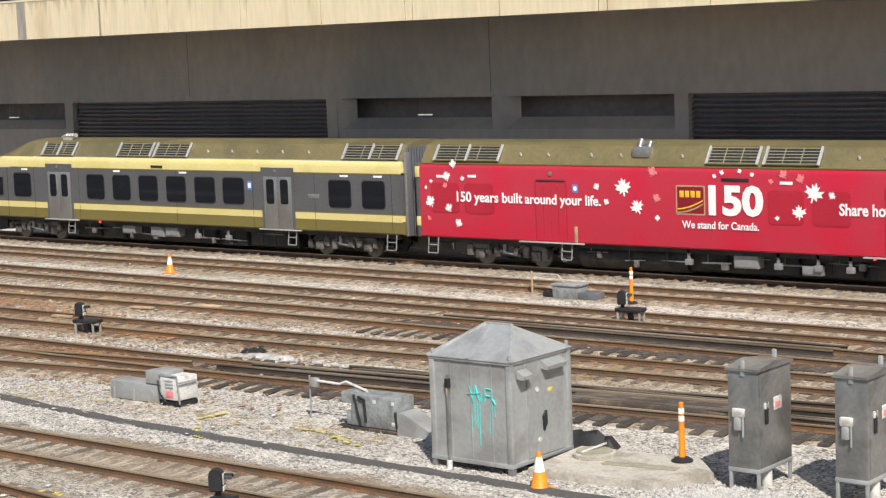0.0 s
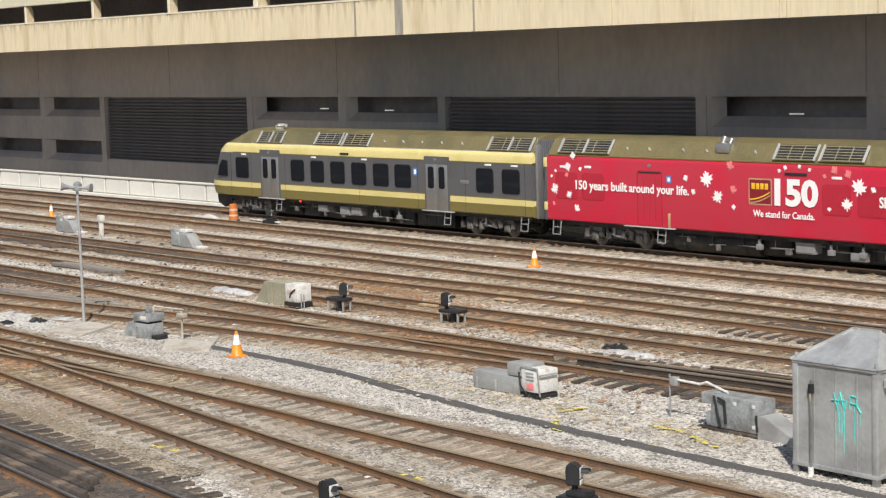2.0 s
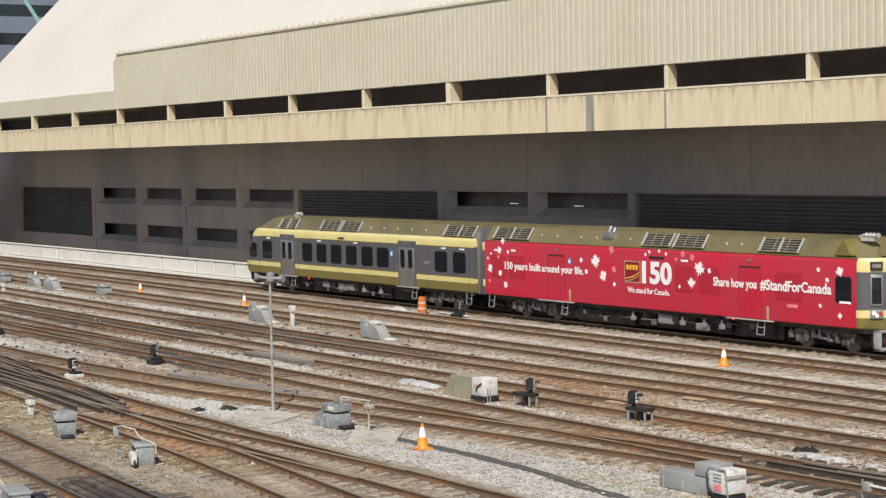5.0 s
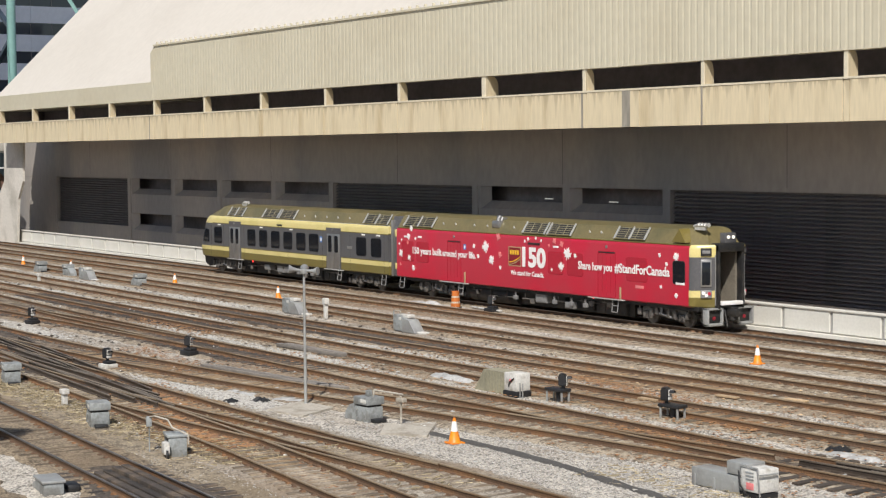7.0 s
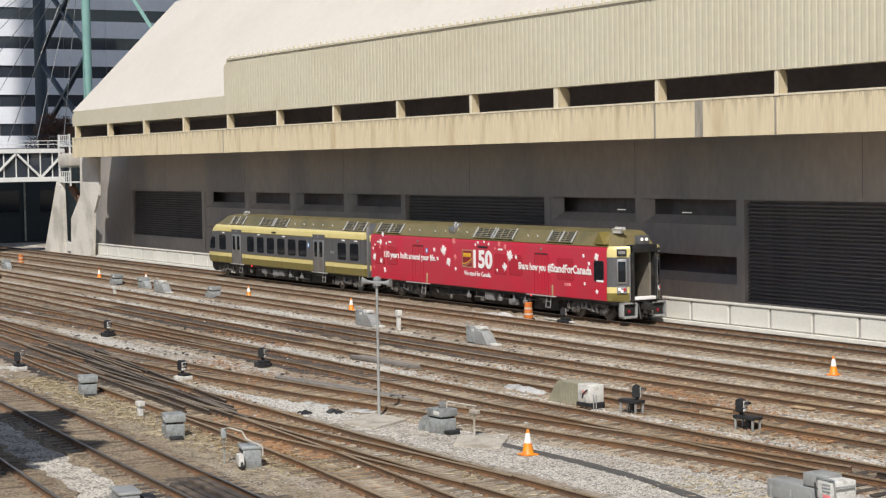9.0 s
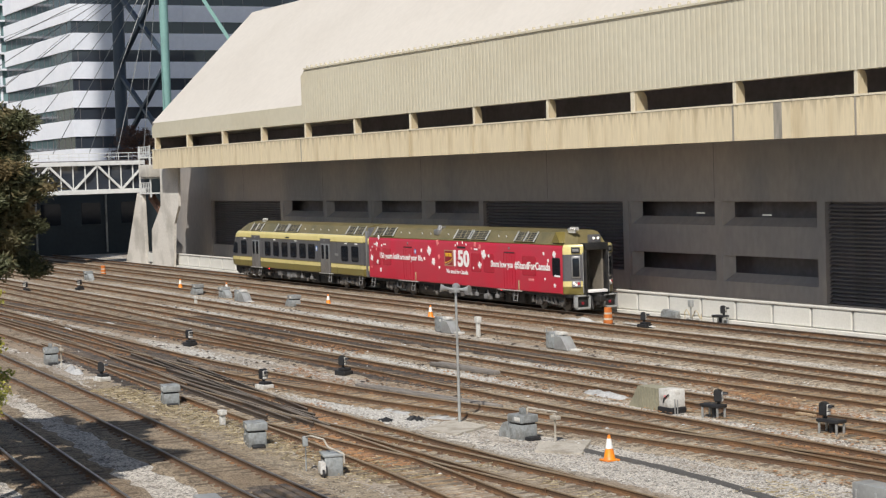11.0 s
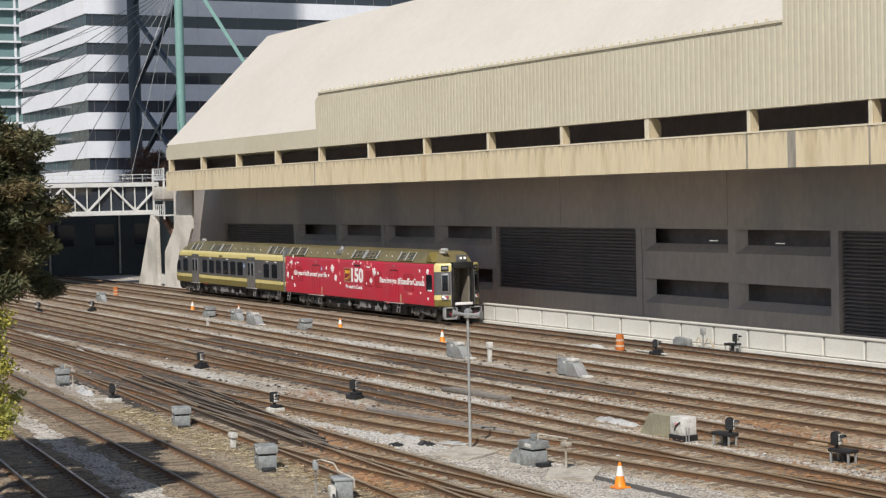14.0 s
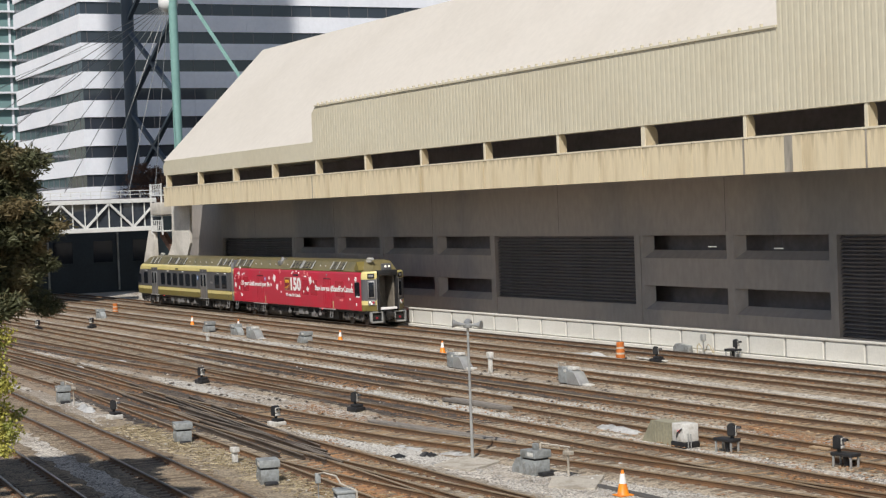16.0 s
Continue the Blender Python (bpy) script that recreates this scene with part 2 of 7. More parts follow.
M.update(
    olive=mat("olive_paint", (0.175, 0.138, 0.038), 0.38, var=0.08, scale=0.8, fine=12, bump=0.03, col2=(0.17, 0.14, 0.045)),
    olive_roof=mat("olive_roof_paint", (0.165, 0.135, 0.062), 0.42, var=0.14, scale=0.6, fine=8, bump=0.05, col2=(0.12, 0.105, 0.05)),
    yellow=mat("yellow_paint", (0.66, 0.555, 0.235), 0.3, var=0.06, scale=0.8, fine=10, bump=0.02, col2=(0.60, 0.51, 0.19)),
    steel=mat("grey_car_side", (0.145, 0.143, 0.15), 0.36, 0.4, var=0.1, scale=0.7, fine=10, bump=0.03, col2=(0.135, 0.13, 0.133)),
    silver=mat("brushed_door_steel", (0.36, 0.35, 0.34), 0.35, 0.7, var=0.12, scale=1, fine=14, bump=0.03),
    red=mat("red_vinyl_wrap", (0.45, 0.026, 0.048), 0.33, var=0.05, scale=0.5, fine=10, bump=0.02, col2=(0.50, 0.014, 0.04)),
    dim_red=mat("red_wrapped_glass", (0.42, 0.021, 0.041), 0.25, var=0.06, scale=0.5, fine=10, bump=0),
    white=mat("white_vinyl", (0.85, 0.83, 0.81), 0.45, var=0.04, scale=2, fine=20, bump=0),
    pink=mat("pink_vinyl", (0.75, 0.22, 0.22), 0.45, var=0.05, scale=2, fine=20, bump=0),
    gold=mat("gold_vinyl", (0.80, 0.47, 0.03), 0.4, var=0.05, scale=2, fine=20, bump=0),
    maroon=mat("maroon_vinyl", (0.22, 0.01, 0.02), 0.4, var=0.05, scale=2, fine=20, bump=0),
    blue=mat("blue_vinyl", (0.08, 0.22, 0.55), 0.4, var=0.05, scale=2, fine=20, bump=0),
    under=mat("sooty_underframe", (0.016, 0.016, 0.017), 0.6, 0.2, var=0.4, scale=1.5, fine=14, bump=0.2, col2=(0.04, 0.035, 0.03)),
    bogie=mat("dusty_bogie_steel", (0.17, 0.155, 0.14), 0.6, 0.3, var=0.35, scale=2, fine=16, bump=0.2, col2=(0.045, 0.04, 0.038), amount=0.5),
    box_grey=mat("grey_equipment_box", (0.25, 0.245, 0.24), 0.55, 0.2, var=0.15, scale=2, fine=14, bump=0.1),
    rubber=mat("black_rubber", (0.02, 0.02, 0.021), 0.55, var=0.2, scale=2, fine=20, bump=0.05),
    glass=glass("dark_window_glass", (0.012, 0.014, 0.018), 0.05, 0.35),
    alu=mat("bright_aluminium", (0.70, 0.69, 0.66), 0.32, 0.55, var=0.1, scale=2, fine=14, bump=0.05),
    slat_olive=mat("pale_olive_slat", (0.34, 0.30, 0.19), 0.45, var=0.1, scale=2, fine=14, bump=0),
    tail=lamp_glow("red_marker_glow", (1.0, 0.03, 0.03), 2.0),
    head=lamp_glow("lamp_glow", (1.0, 0.95, 0.85), 0.25),
    tan=mat("tan_paint", (0.42, 0.31, 0.17), 0.6, var=0.15, scale=3, fine=20),
    orange=mat("orange_plastic", (0.85, 0.27, 0.012), 0.45, var=0.1, scale=3, fine=20, bump=0.03, col2=(0.75, 0.2, 0.03)),
    reflective=mat("white_reflective_sleeve", (0.82, 0.80, 0.77), 0.4, var=0.08, scale=3, fine=20, bump=0.02),
    galv=mat("galvanised_steel", (0.39, 0.395, 0.385), 0.45, 0.35, var=0.1, scale=1.3, fine=10, bump=0.05, col2=(0.30, 0.295, 0.29), rand=0.06),
    galv_dark=mat("weathered_grey_steel", (0.28, 0.275, 0.265), 0.33, 0.55, var=0.15, scale=1.2, fine=9, bump=0.05, col2=(0.19, 0.187, 0.18)),
    machine=mat("grey_machine_paint", (0.29, 0.305, 0.305), 0.5, 0.1, var=0.2, scale=3, fine=14, bump=0.08, col2=(0.19, 0.19, 0.18), rand=0.12),
    machine_dark=mat("dark_machine_paint", (0.14, 0.15, 0.16), 0.5, 0.1, var=0.15, scale=2, fine=14, bump=0.08, rand=0.1),
    black=mat("black_painted_steel", (0.022, 0.022, 0.024), 0.5, 0.1, var=0.3, scale=3, fine=20, bump=0.05),
    white_paint=mat("chipped_white_paint", (0.60, 0.585, 0.55), 0.6, var=0.16, scale=4, fine=18, bump=0.08, col2=(0.40, 0.375, 0.33), amount=0.4),
    slab=mat("tan_concrete_slab", (0.44, 0.40, 0.34), 0.9, var=0.22, scale=1.6, fine=14, bump=0.4, col2=(0.30, 0.265, 0.215)),
    teal=mat("teal_spray_paint", (0.08, 0.62, 0.56), 0.6, var=0.2, scale=6, fine=30, bump=0),
    spray=mat("yellow_spray_paint", (0.62, 0.52, 0.12), 0.8, var=0.25, scale=6, fine=30, bump=0),
    plastic=mat("white_plastic_wrap", (0.50, 0.49, 0.47), 0.4, var=0.3, scale=3, fine=12, bump=0.3),
    mat_black=mat("black_rubber_mat", (0.08, 0.075, 0.07), 0.85, var=0.3, scale=2, fine=20, bump=0.5, col2=(0.085, 0.08, 0.075)),
    plank=mat("grey_timber", (0.24, 0.215, 0.19), 0.85, var=0.25, scale=2, fine=20, bump=0.3, stretch=(1, 6, 6), rand=0.2),
    fresh=mat("pale_timber", (0.50, 0.36, 0.22), 0.8, var=0.25, scale=2, fine=20, bump=0.3, rand=0.25),
    rusty=mat("orange_rust", (0.29, 0.155, 0.07), 0.85, var=0.35, scale=4, fine=25, bump=0.3, col2=(0.17, 0.09, 0.05), rand=0.2),
    straw=mat("dry_straw", (0.48, 0.40, 0.26), 0.85, var=0.25, scale=4, fine=20, bump=0.1),
    bridge_white=mat("white_bridge_steel", (0.68, 0.68, 0.66), 0.5, var=0.08, scale=1, fine=6, bump=0.03),
    spandrel=mat("white_tower_panel", (0.80, 0.81, 0.85), 0.6, var=0.04, scale=0.2, fine=2, bump=0, col2=(0.75, 0.765, 0.81), spec=0.2),
    dark_glass=glass("dark_ribbon_glass", (0.035, 0.042, 0.055), 0.05, 0.9),
    sky_glass=glass("green_balcony_glass", (0.20, 0.31, 0.31), 0.08),
    teal_steel=mat("teal_mast_paint", (0.20, 0.36, 0.33), 0.5, var=0.1, scale=0.5, fine=4, bump=0.03),
    navy_steel=mat("navy_mast_paint", (0.045, 0.065, 0.09), 0.5, var=0.1, scale=0.5, fine=4, bump=0.03),
    # near-black teal: the shade over the low building is put into this colour
    underpass=mat("shade_darkened_teal_wall", (0.018, 0.026, 0.03), 0.6, var=0.2, scale=0.3, fine=3, bump=0),
    bark=mat("pine_bark", (0.11, 0.075, 0.05), 0.9, var=0.3, scale=3, fine=18, bump=0.6),
    needle=mat("pine_needles", (0.062, 0.066, 0.026), 0.7, var=0.4, scale=1.2, fine=6, bump=0, col2=(0.14, 0.105, 0.045)),
    young=mat("spring_leaves", (0.36, 0.33, 0.06), 0.65, var=0.3, scale=1.5, fine=6, bump=0, col2=(0.17, 0.20, 0.04)),
    twig=mat("brown_twigs", (0.14, 0.075, 0.05), 0.85, var=0.3, scale=2, fine=10, bump=0),
    stain=mat("stained_concrete", (0.33, 0.30, 0.25), 0.85, var=0.2, scale=1.2, fine=9, bump=0.2, stretch=(1, 1, 0.2)),
    vestibule=mat("tan_vestibule_panel", (0.20, 0.175, 0.14), 0.5, var=0.15, scale=2, fine=12, bump=0.05),
)

# ---- ground ----
def ground():
    bm = bmesh.new()
    vs = [bm.verts.new((x, y, -0.22)) for x, y in ((-1500, -900), (900, -900), (900, 1500), (-1500, 1500))]
    bm.faces.new(vs)
    ob = part("ground", bm, M["ground"], smooth=False)
    tagged(ob, "grey crushed stone ballast of a railway yard", "ground", kind="structure")


ground()


def bounce_sheet():
    # mostly unseen dark sheet, added to cut light bounced up onto the office tower
    bm = bmesh.new()
    box(bm, -420, 60, -0.3, -176, 320, -0.19)
    tagged(part("pavement", bm, M["asphalt"], smooth=False), "added dark asphalt sheet round the towers, cutting ground bounce", "pavement", kind="structure")


M["asphalt"] = mat("bounce_cutting_asphalt", (0.05, 0.05, 0.052), 0.85, var=0.2, scale=0.3, fine=8, bump=0.2, col2=(0.065, 0.064, 0.063))
bounce_sheet()

# ---- convention hall: wall, ledge, cladding, roof ----
WALL_Y, LEDGE_Y, BAY = 57.6, 52.4, 8.8
GRID = -69.75            # a pillar axis of the facade
LEFT, RIGHT, END = -168.0, 60.0, -158.7   # END: where ledge and roof stop


def slat_mesh():
    bm = bmesh.new()
    prism(bm, [(0.16, 0.0), (0.34, 0.10), (0.34, 0.13), (0.16, 0.03)], "x", 0, BAY)
    return mesh_of("slat", bm, M["louvre"])


SLAT = slat_mesh()


def hall():
    t = thing("convention_hall", pose(0, 0, 0), "long cream concrete hall with a dark recessed wall and white sloped roof", "building", kind="structure")
    # upper wall above the openings and the base below them
    bm = bmesh.new()
    box(bm, LEFT, WALL_Y, 5.85, RIGHT, WALL_Y + 0.5, 9.6)
    box(bm, LEFT, WALL_Y, -0.3, RIGHT, WALL_Y + 0.5, 0.75)
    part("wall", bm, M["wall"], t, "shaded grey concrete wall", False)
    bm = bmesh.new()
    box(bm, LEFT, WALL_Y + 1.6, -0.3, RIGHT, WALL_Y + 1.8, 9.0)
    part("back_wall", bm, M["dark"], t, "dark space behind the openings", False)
    first = GRID + BAY * 14
    for i in range(28):
        x0 = first - BAY * (i + 1)
        x1 = x0 + BAY
        if x1 < -158 or x0 < -158.2:
            break
        cell = round((GRID - x1) / BAY)       # 0: just left of the axis
        kind = "louvre" if (cell % 4 in (2, 3) and cell != 6 and cell != 7) or cell in (8, 9) else "window"
        if cell in (4, 5, 6, 7):
            kind = "window"
        if cell >= 8:
            kind = "louvre"
        if kind == "louvre":
            bm = bmesh.new()
            low = 0.8 if x1 > -69.5 else 1.8
            n = 26 if low < 1 else 20
            box(bm, x0, WALL_Y + 0.36, low, x1, WALL_Y + 0.42, 5.85)
            frame_ob = part("louvre", bm, M["louvre"], t, "dark horizontal louvre panel", False)
            for j in range(n):
                o = new("slat", SLAT)
                o.parent = frame_ob
                o.matrix_basis = Matrix.Translation((x0, WALL_Y, low + j * ((5.8 - low) / n)))
        else:
            bm = bmesh.new()
            # solid spandrels between two rows of long openings with splayed sills
            for z0, z1 in ((0.75, 1.55), (2.95, 4.55)):
                box(bm, x0, WALL_Y + 0.02, z0, x1, WALL_Y + 0.5, z1)
            for z in (1.55, 4.55):
                prism(bm, [(WALL_Y + 0.02, z), (WALL_Y + 0.5, z), (WALL_Y + 0.5, z + 0.45)], "x", x0 + 0.4, x1)
            part("spandrel", bm, M["wall"], t, "", False)
            for z0, z1 in ((1.55, 2.95), (4.55, 5.85)):
                bm = bmesh.new()
                prism(bm, [(x0 - 0.1, WALL_Y - 0.02), (x0 + 0.55, WALL_Y - 0.02), (x0 + 1.0, WALL_Y + 0.5), (x0 - 0.1, WALL_Y + 0.5)], "z", z0, z1)
                part("mullion", bm, M["wall"], t, "", False)
        if kind == "louvre" and low > 1:
            bm = bmesh.new()
            box(bm, x0, WALL_Y + 0.01, 0.75, x1, WALL_Y + 0.5, low)
            part("base_wall", bm, M["wall"], t, "", False)
        if kind == "louvre" and cell % 2 == 1 or kind == "window" and cell % 2 == 1:
            bm = bmesh.new()
            box(bm, x0 - 0.3, WALL_Y - 0.05, -0.3, x0 + 0.3, WALL_Y + 0.5, 5.85)
            part("pillar", bm, M["wall"], t, "", False)
    bm = bmesh.new()
    box(bm, LEFT, WALL_Y, 0.75, -157.6, WALL_Y + 0.5, 5.85)
    part("end_wall", bm, M["wall"], t, "", False)
    # pour joints of the upper wall
    for k in range(-5, 12, 2):
        x = GRID - 0.15 - BAY * k
        if LEFT < x < RIGHT:
            bm = bmesh.new()
            box(bm, x, WALL_Y - 0.003, 6.03, x + 0.045, WALL_Y + 0.1, 9.0)
            part("wall_joint", bm, M["louvre"], t, "", False)
    bm = bmesh.new()
    box(bm, LEFT, WALL_Y - 0.03, 5.86, RIGHT, WALL_Y + 0.1, 6.02)
    part("lintel_band", bm, M["wall"], t, "", False)
    # end pier, flaring towards its foot; sunlight is partly put into its colour
    bm = bmesh.new()
    prism(bm, [(-155.6, 9.0), (-160.8, 9.0), (-161.0, 5.5), (-162.1, 4.6), (-163.9, 3.2), (-164.0, -0.3), (-157.8, -0.3), (-157.6, 1.4), (-157.2, 3.9), (-155.9, 5.5)], "y", LEDGE_Y + 1.4, LEDGE_Y + 1.62)
    part("end_pier", bm, M["pier"], t, "pale concrete end pier, brightened to look sunlit", False)
    # ledge: long beam in panels, with soffit
    # each bay: a narrow pilaster strip below the column, then two panels
    axes = [GRID + BAY * k for k in range(14, -11, -1)]
    cuts = sorted({END, RIGHT} | {x + d for x in axes for d in (-0.19, 0.19, 4.3) if END < x + d < RIGHT})
    for a, b in zip(cuts, cuts[1:]):
        back = 0.02 if b - a < 0.5 else 0.0
        bm = bmesh.new()
        box(bm, a + 0.03, LEDGE_Y + back, 8.98, b - 0.03, LEDGE_Y + 0.4, 10.70)
        part("ledge_panel", bm, M["ledge"], t, "stained cream concrete panel", False)
    bm = bmesh.new()
    box(bm, END, LEDGE_Y + 0.06, 8.99, RIGHT, LEDGE_Y + 0.39, 10.69)
    part("ledge_core", bm, M["stain"], t, "", False)
    bm = bmesh.new()
    box(bm, END, LEDGE_Y - 0.02, 10.702, RIGHT, LEDGE_Y + 0.42, 10.79)
    part("ledge_lip", bm, M["pale_lip"], t, "pale concrete lip along the ledge", False)
    bm = bmesh.new()
    box(bm, END, LEDGE_Y + 0.42, 9.02, RIGHT, WALL_Y + 0.5, 9.4)
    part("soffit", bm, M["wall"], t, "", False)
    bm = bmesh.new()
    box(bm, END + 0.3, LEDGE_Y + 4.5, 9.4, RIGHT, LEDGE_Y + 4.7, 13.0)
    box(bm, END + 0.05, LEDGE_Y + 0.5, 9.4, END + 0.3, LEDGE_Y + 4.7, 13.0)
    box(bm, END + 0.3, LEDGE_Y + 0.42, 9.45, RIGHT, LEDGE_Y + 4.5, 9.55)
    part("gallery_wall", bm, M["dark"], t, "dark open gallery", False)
    for x, w in ((-66.78, 0.62), (-123.5, 0.16), (-70.0, 0.14), (-61.1, 0.12)):
        bm = bmesh.new()
        box(bm, x, LEDGE_Y - 0.004, 8.98, x + w, LEDGE_Y + 0.1, 10.695)
        part("water_stain", bm, M["stain"], t, "grey water stain down the ledge", False)
    # short columns of the open gallery
    x = GRID + BAY * 14
    while x > END:
        wide, deep = (0.27, 0.66) if abs(x - (GRID - BAY)) < 0.1 else (0.165, 0.42)
        # a slim upright with a fin behind it, its back rounded off at the top
        bm = bmesh.new()
        box(bm, x - wide, LEDGE_Y + 0.03, 10.79, x + wide * 0.4, LEDGE_Y + 0.2, 11.86)
        col = part("column", bm, M["pale_lip"], t, "", False)
        arc = [(LEDGE_Y + 0.2 + (deep - 0.12) * (1 - 0.75 * (1 - math.cos(k * math.pi / 12))), 11.35 + 0.5 * math.sin(k * math.pi / 12)) for k in range(7)]
        bm = bmesh.new()
        prism(bm, [(LEDGE_Y + 0.06, 10.79), (LEDGE_Y + 0.08 + deep, 10.79)] + arc + [(LEDGE_Y + 0.06, 11.85)], "x", x + wide * 0.4, x + wide)
        part("fin", bm, M["ledge"], col, "", False)
        x -= BAY
    # band and cladding above the gallery
    bm = bmesh.new()
    prism(bm, [(END + 0.15, 11.85), (-123.0, 11.85), (-123.0, 13.2), (END + 0.75, 13.2), (END, 12.75)], "y", LEDGE_Y + 0.05, LEDGE_Y + 4.4)
    part("band", bm, M["ribbed"], t, "", False)
    for a, b, top in ((-123.0, -67.0, 15.8), (-67.0, RIGHT, 20.5)):
        bm = bmesh.new()
        n = int((b - a) / 0.44)
        w = (b - a) / n
        pts = [(a, LEDGE_Y + 0.6)]
        for j in range(n):
            q = a + j * w
            pts += [(q + w * 0.06, LEDGE_Y - 0.02), (q + w * 0.62, LEDGE_Y - 0.02), (q + w * 0.74, LEDGE_Y - 0.004), (q + w * 0.92, LEDGE_Y - 0.004)]
        pts += [(b, LEDGE_Y + 0.6)]
        prism(bm, pts, "z", 11.85, top)
        if a < -100:
            bmesh.ops.bisect_plane(bm, geom=bm.verts[:] + bm.edges[:] + bm.faces[:], plane_co=(a + 0.75, 0, top), plane_no=(-1, 0, 1.6), clear_outer=True)
        part("cladding", bm, M["ribbed"], t, "cream vertical ribbed metal cladding", False)
        bm = bmesh.new()
        box(bm, a + 0.7 if a < -100 else a - 0.1, LEDGE_Y - 0.1, top, b, LEDGE_Y + 0.7, top + 0.12)
        part("coping", bm, M["ribbed"], t, "", False)
    # small brackets along the cladding's top edge
    bm = bmesh.new()
    for k in range(int(55 / 0.85)):
        x = -121.8 + k * 0.85
        box(bm, x, LEDGE_Y - 0.06, 15.92, x + 0.07, LEDGE_Y + 0.1, 16.08)
    tagged(part("edge_brackets", bm, M["ribbed"], t, "", False), kind="stuff")
    # roof slopes
    bm = bmesh.new()
    prism(bm, [(LEDGE_Y + 0.1, 13.21), (LEDGE_Y + 10.45, 23.6), (LEDGE_Y + 42, 31.3), (LEDGE_Y + 60, 31.3), (LEDGE_Y + 60, 9.6), (LEDGE_Y + 5.2, 9.6), (LEDGE_Y + 4.8, 13.1)], "x", END, RIGHT)
    part("roof", bm, M["roof"], t, "white sloped roof", False)
    return t


hall()


M["post_grey"] = mat("weathered_barrier_post", (0.36, 0.35, 0.33), 0.7, var=0.15, scale=1, fine=10, bump=0.1)


def parapet():
    t = thing("barrier_wall", pose(0, 0, 0), "low white panelled barrier along the track", "barrier", kind="structure")
    y = 54.4
    bm = bmesh.new()
    box(bm, -165, y - 0.35, -0.25, 40, y + 0.5, -0.05)
    part("footing", bm, M["barrier"], t, "pale concrete footing", False)
    bm = bmesh.new()
    rbox(bm, 0.07, 0.0, -0.02, 2.86, 0.12, 0.90, 0.05)
    me = mesh_of("panel", bm, M["barrier"])
    bm = bmesh.new()
    box(bm, -0.05, 0.05, -0.1, 0.05, 0.2, 1.0)
    post = mesh_of("post", bm, M["post_grey"])
    for i in range(70):
        x = -63.85 + 2.955 * (i - 35)
        for name, data in (("panel", me), ("post", post)):
            o = new(name, data)
            o.parent = t
            o.matrix_basis = Matrix.Translation((x, y, 0))
    bm = bmesh.new()
    rbox(bm, -165, y - 0.06, 0.93, 40, y + 0.22, 1.04, 0.03)
    part("cap", bm, M["barrier"], t, "", False)


parapet()


def tube_light(x, z):
    t = thing("tube_light", pose(x, 58.6, z), "small glowing tube lamp inside a wall opening", "ceiling lamp", "lamps behind the openings")
    bm = bmesh.new()
    for x1 in (-0.35, 0.35):
        tube(bm, (x1, 0, 0), (x1, 0, 3.9), 0.012, n=6)
    part("drop_rods", bm, M["dark"], t, "", False)
    bm = bmesh.new()
    tube_bar = ((-0.38, 0, 0), (0.38, 0, 0))
    tube(bm, *tube_bar, 0.03, n=8)
    part("lamp_tube", bm, M["head"], t)


for x, z in ((-81.35, 5.17), (-75.42, 5.1), (-47.77, 5.09)):
    tube_light(x, z)

# ---- tracks ----
def smooth_line(pts, step=1.0):
    """A smooth line through (x, y) pairs, in steps along x."""
    xs, ys = np.array([p[0] for p in pts], float), np.array([p[1] for p in pts], float)
    s = np.gradient(ys, xs)
    out = []
    for i in range(len(xs) - 1):
        n = max(2, int(abs(xs[i + 1] - xs[i]) / step))
        h = xs[i + 1] - xs[i]
        for k in range(n):
            u = k / n
            out.append((xs[i] + u * h, (2 * u**3 - 3 * u**2 + 1) * ys[i] + (u**3 - 2 * u**2 + u) * h * s[i] + (3 * u**2 - 2 * u**3) * ys[i + 1] + (u**3 - u**2) * h * s[i + 1]))
    out.append((xs[-1], ys[-1]))
    return out


def offset(line, d):
    p = np.array(line)
    g = np.gradient(p, axis=0)
    g /= np.linalg.norm(g, axis=1)[:, None]
    return [(a[0] - d * b[1], a[1] + d * b[0]) for a, b in zip(p, g)]


RAIL_SECTION = ((-0.07, -0.17), (0.07, -0.17), (0.07, -0.155), (0.012, -0.13), (0.012, -0.045), (0.036, -0.035), (0.036, -0.004), (0.028, 0.0), (-0.028, 0.0), (-0.036, -0.004), (-0.036, -0.035), (-0.012, -0.045), (-0.012, -0.13), (-0.07, -0.155))


def rail_mesh(name, line, material, head=None, z=0.0):
    p = np.array(line)
    g = np.gradient(p, axis=0)
    g /= np.linalg.norm(g, axis=1)[:, None]
    bm = bmesh.new()
    rings = [[bm.verts.new((a[0] - q[0] * b[1], a[1] + q[0] * b[0], q[1] + z)) for q in RAIL_SECTION] for a, b in zip(p, g)]
    k = len(RAIL_SECTION)
    for r0, r1 in zip(rings, rings[1:]):
        for i in range(k):
            f = bm.faces.new((r0[i], r0[(i + 1) % k], r1[(i + 1) % k], r1[i]))
            f.material_index = 1 if head is not None and 5 <= i <= 9 else 0
    bm.faces.new(rings[0])
    bm.faces.new(rings[-1][::-1])
    me = mesh_of(name, bm, material)
    if head is not None:
        me.materials.append(head)
    return me


def tie_mesh(material, half=1.28):
    bm = bmesh.new()
    box(bm, -0.115, -half, -0.33, 0.115, half, -0.155)
    bmesh.ops.bevel(bm, geom=bm.edges[:], offset=0.012, segments=1, affect="EDGES")
    return mesh_of("tie", bm, material)


TIES = {k: tie_mesh(M[k]) for k in ("tie", "dark_tie", "brown_tie")}
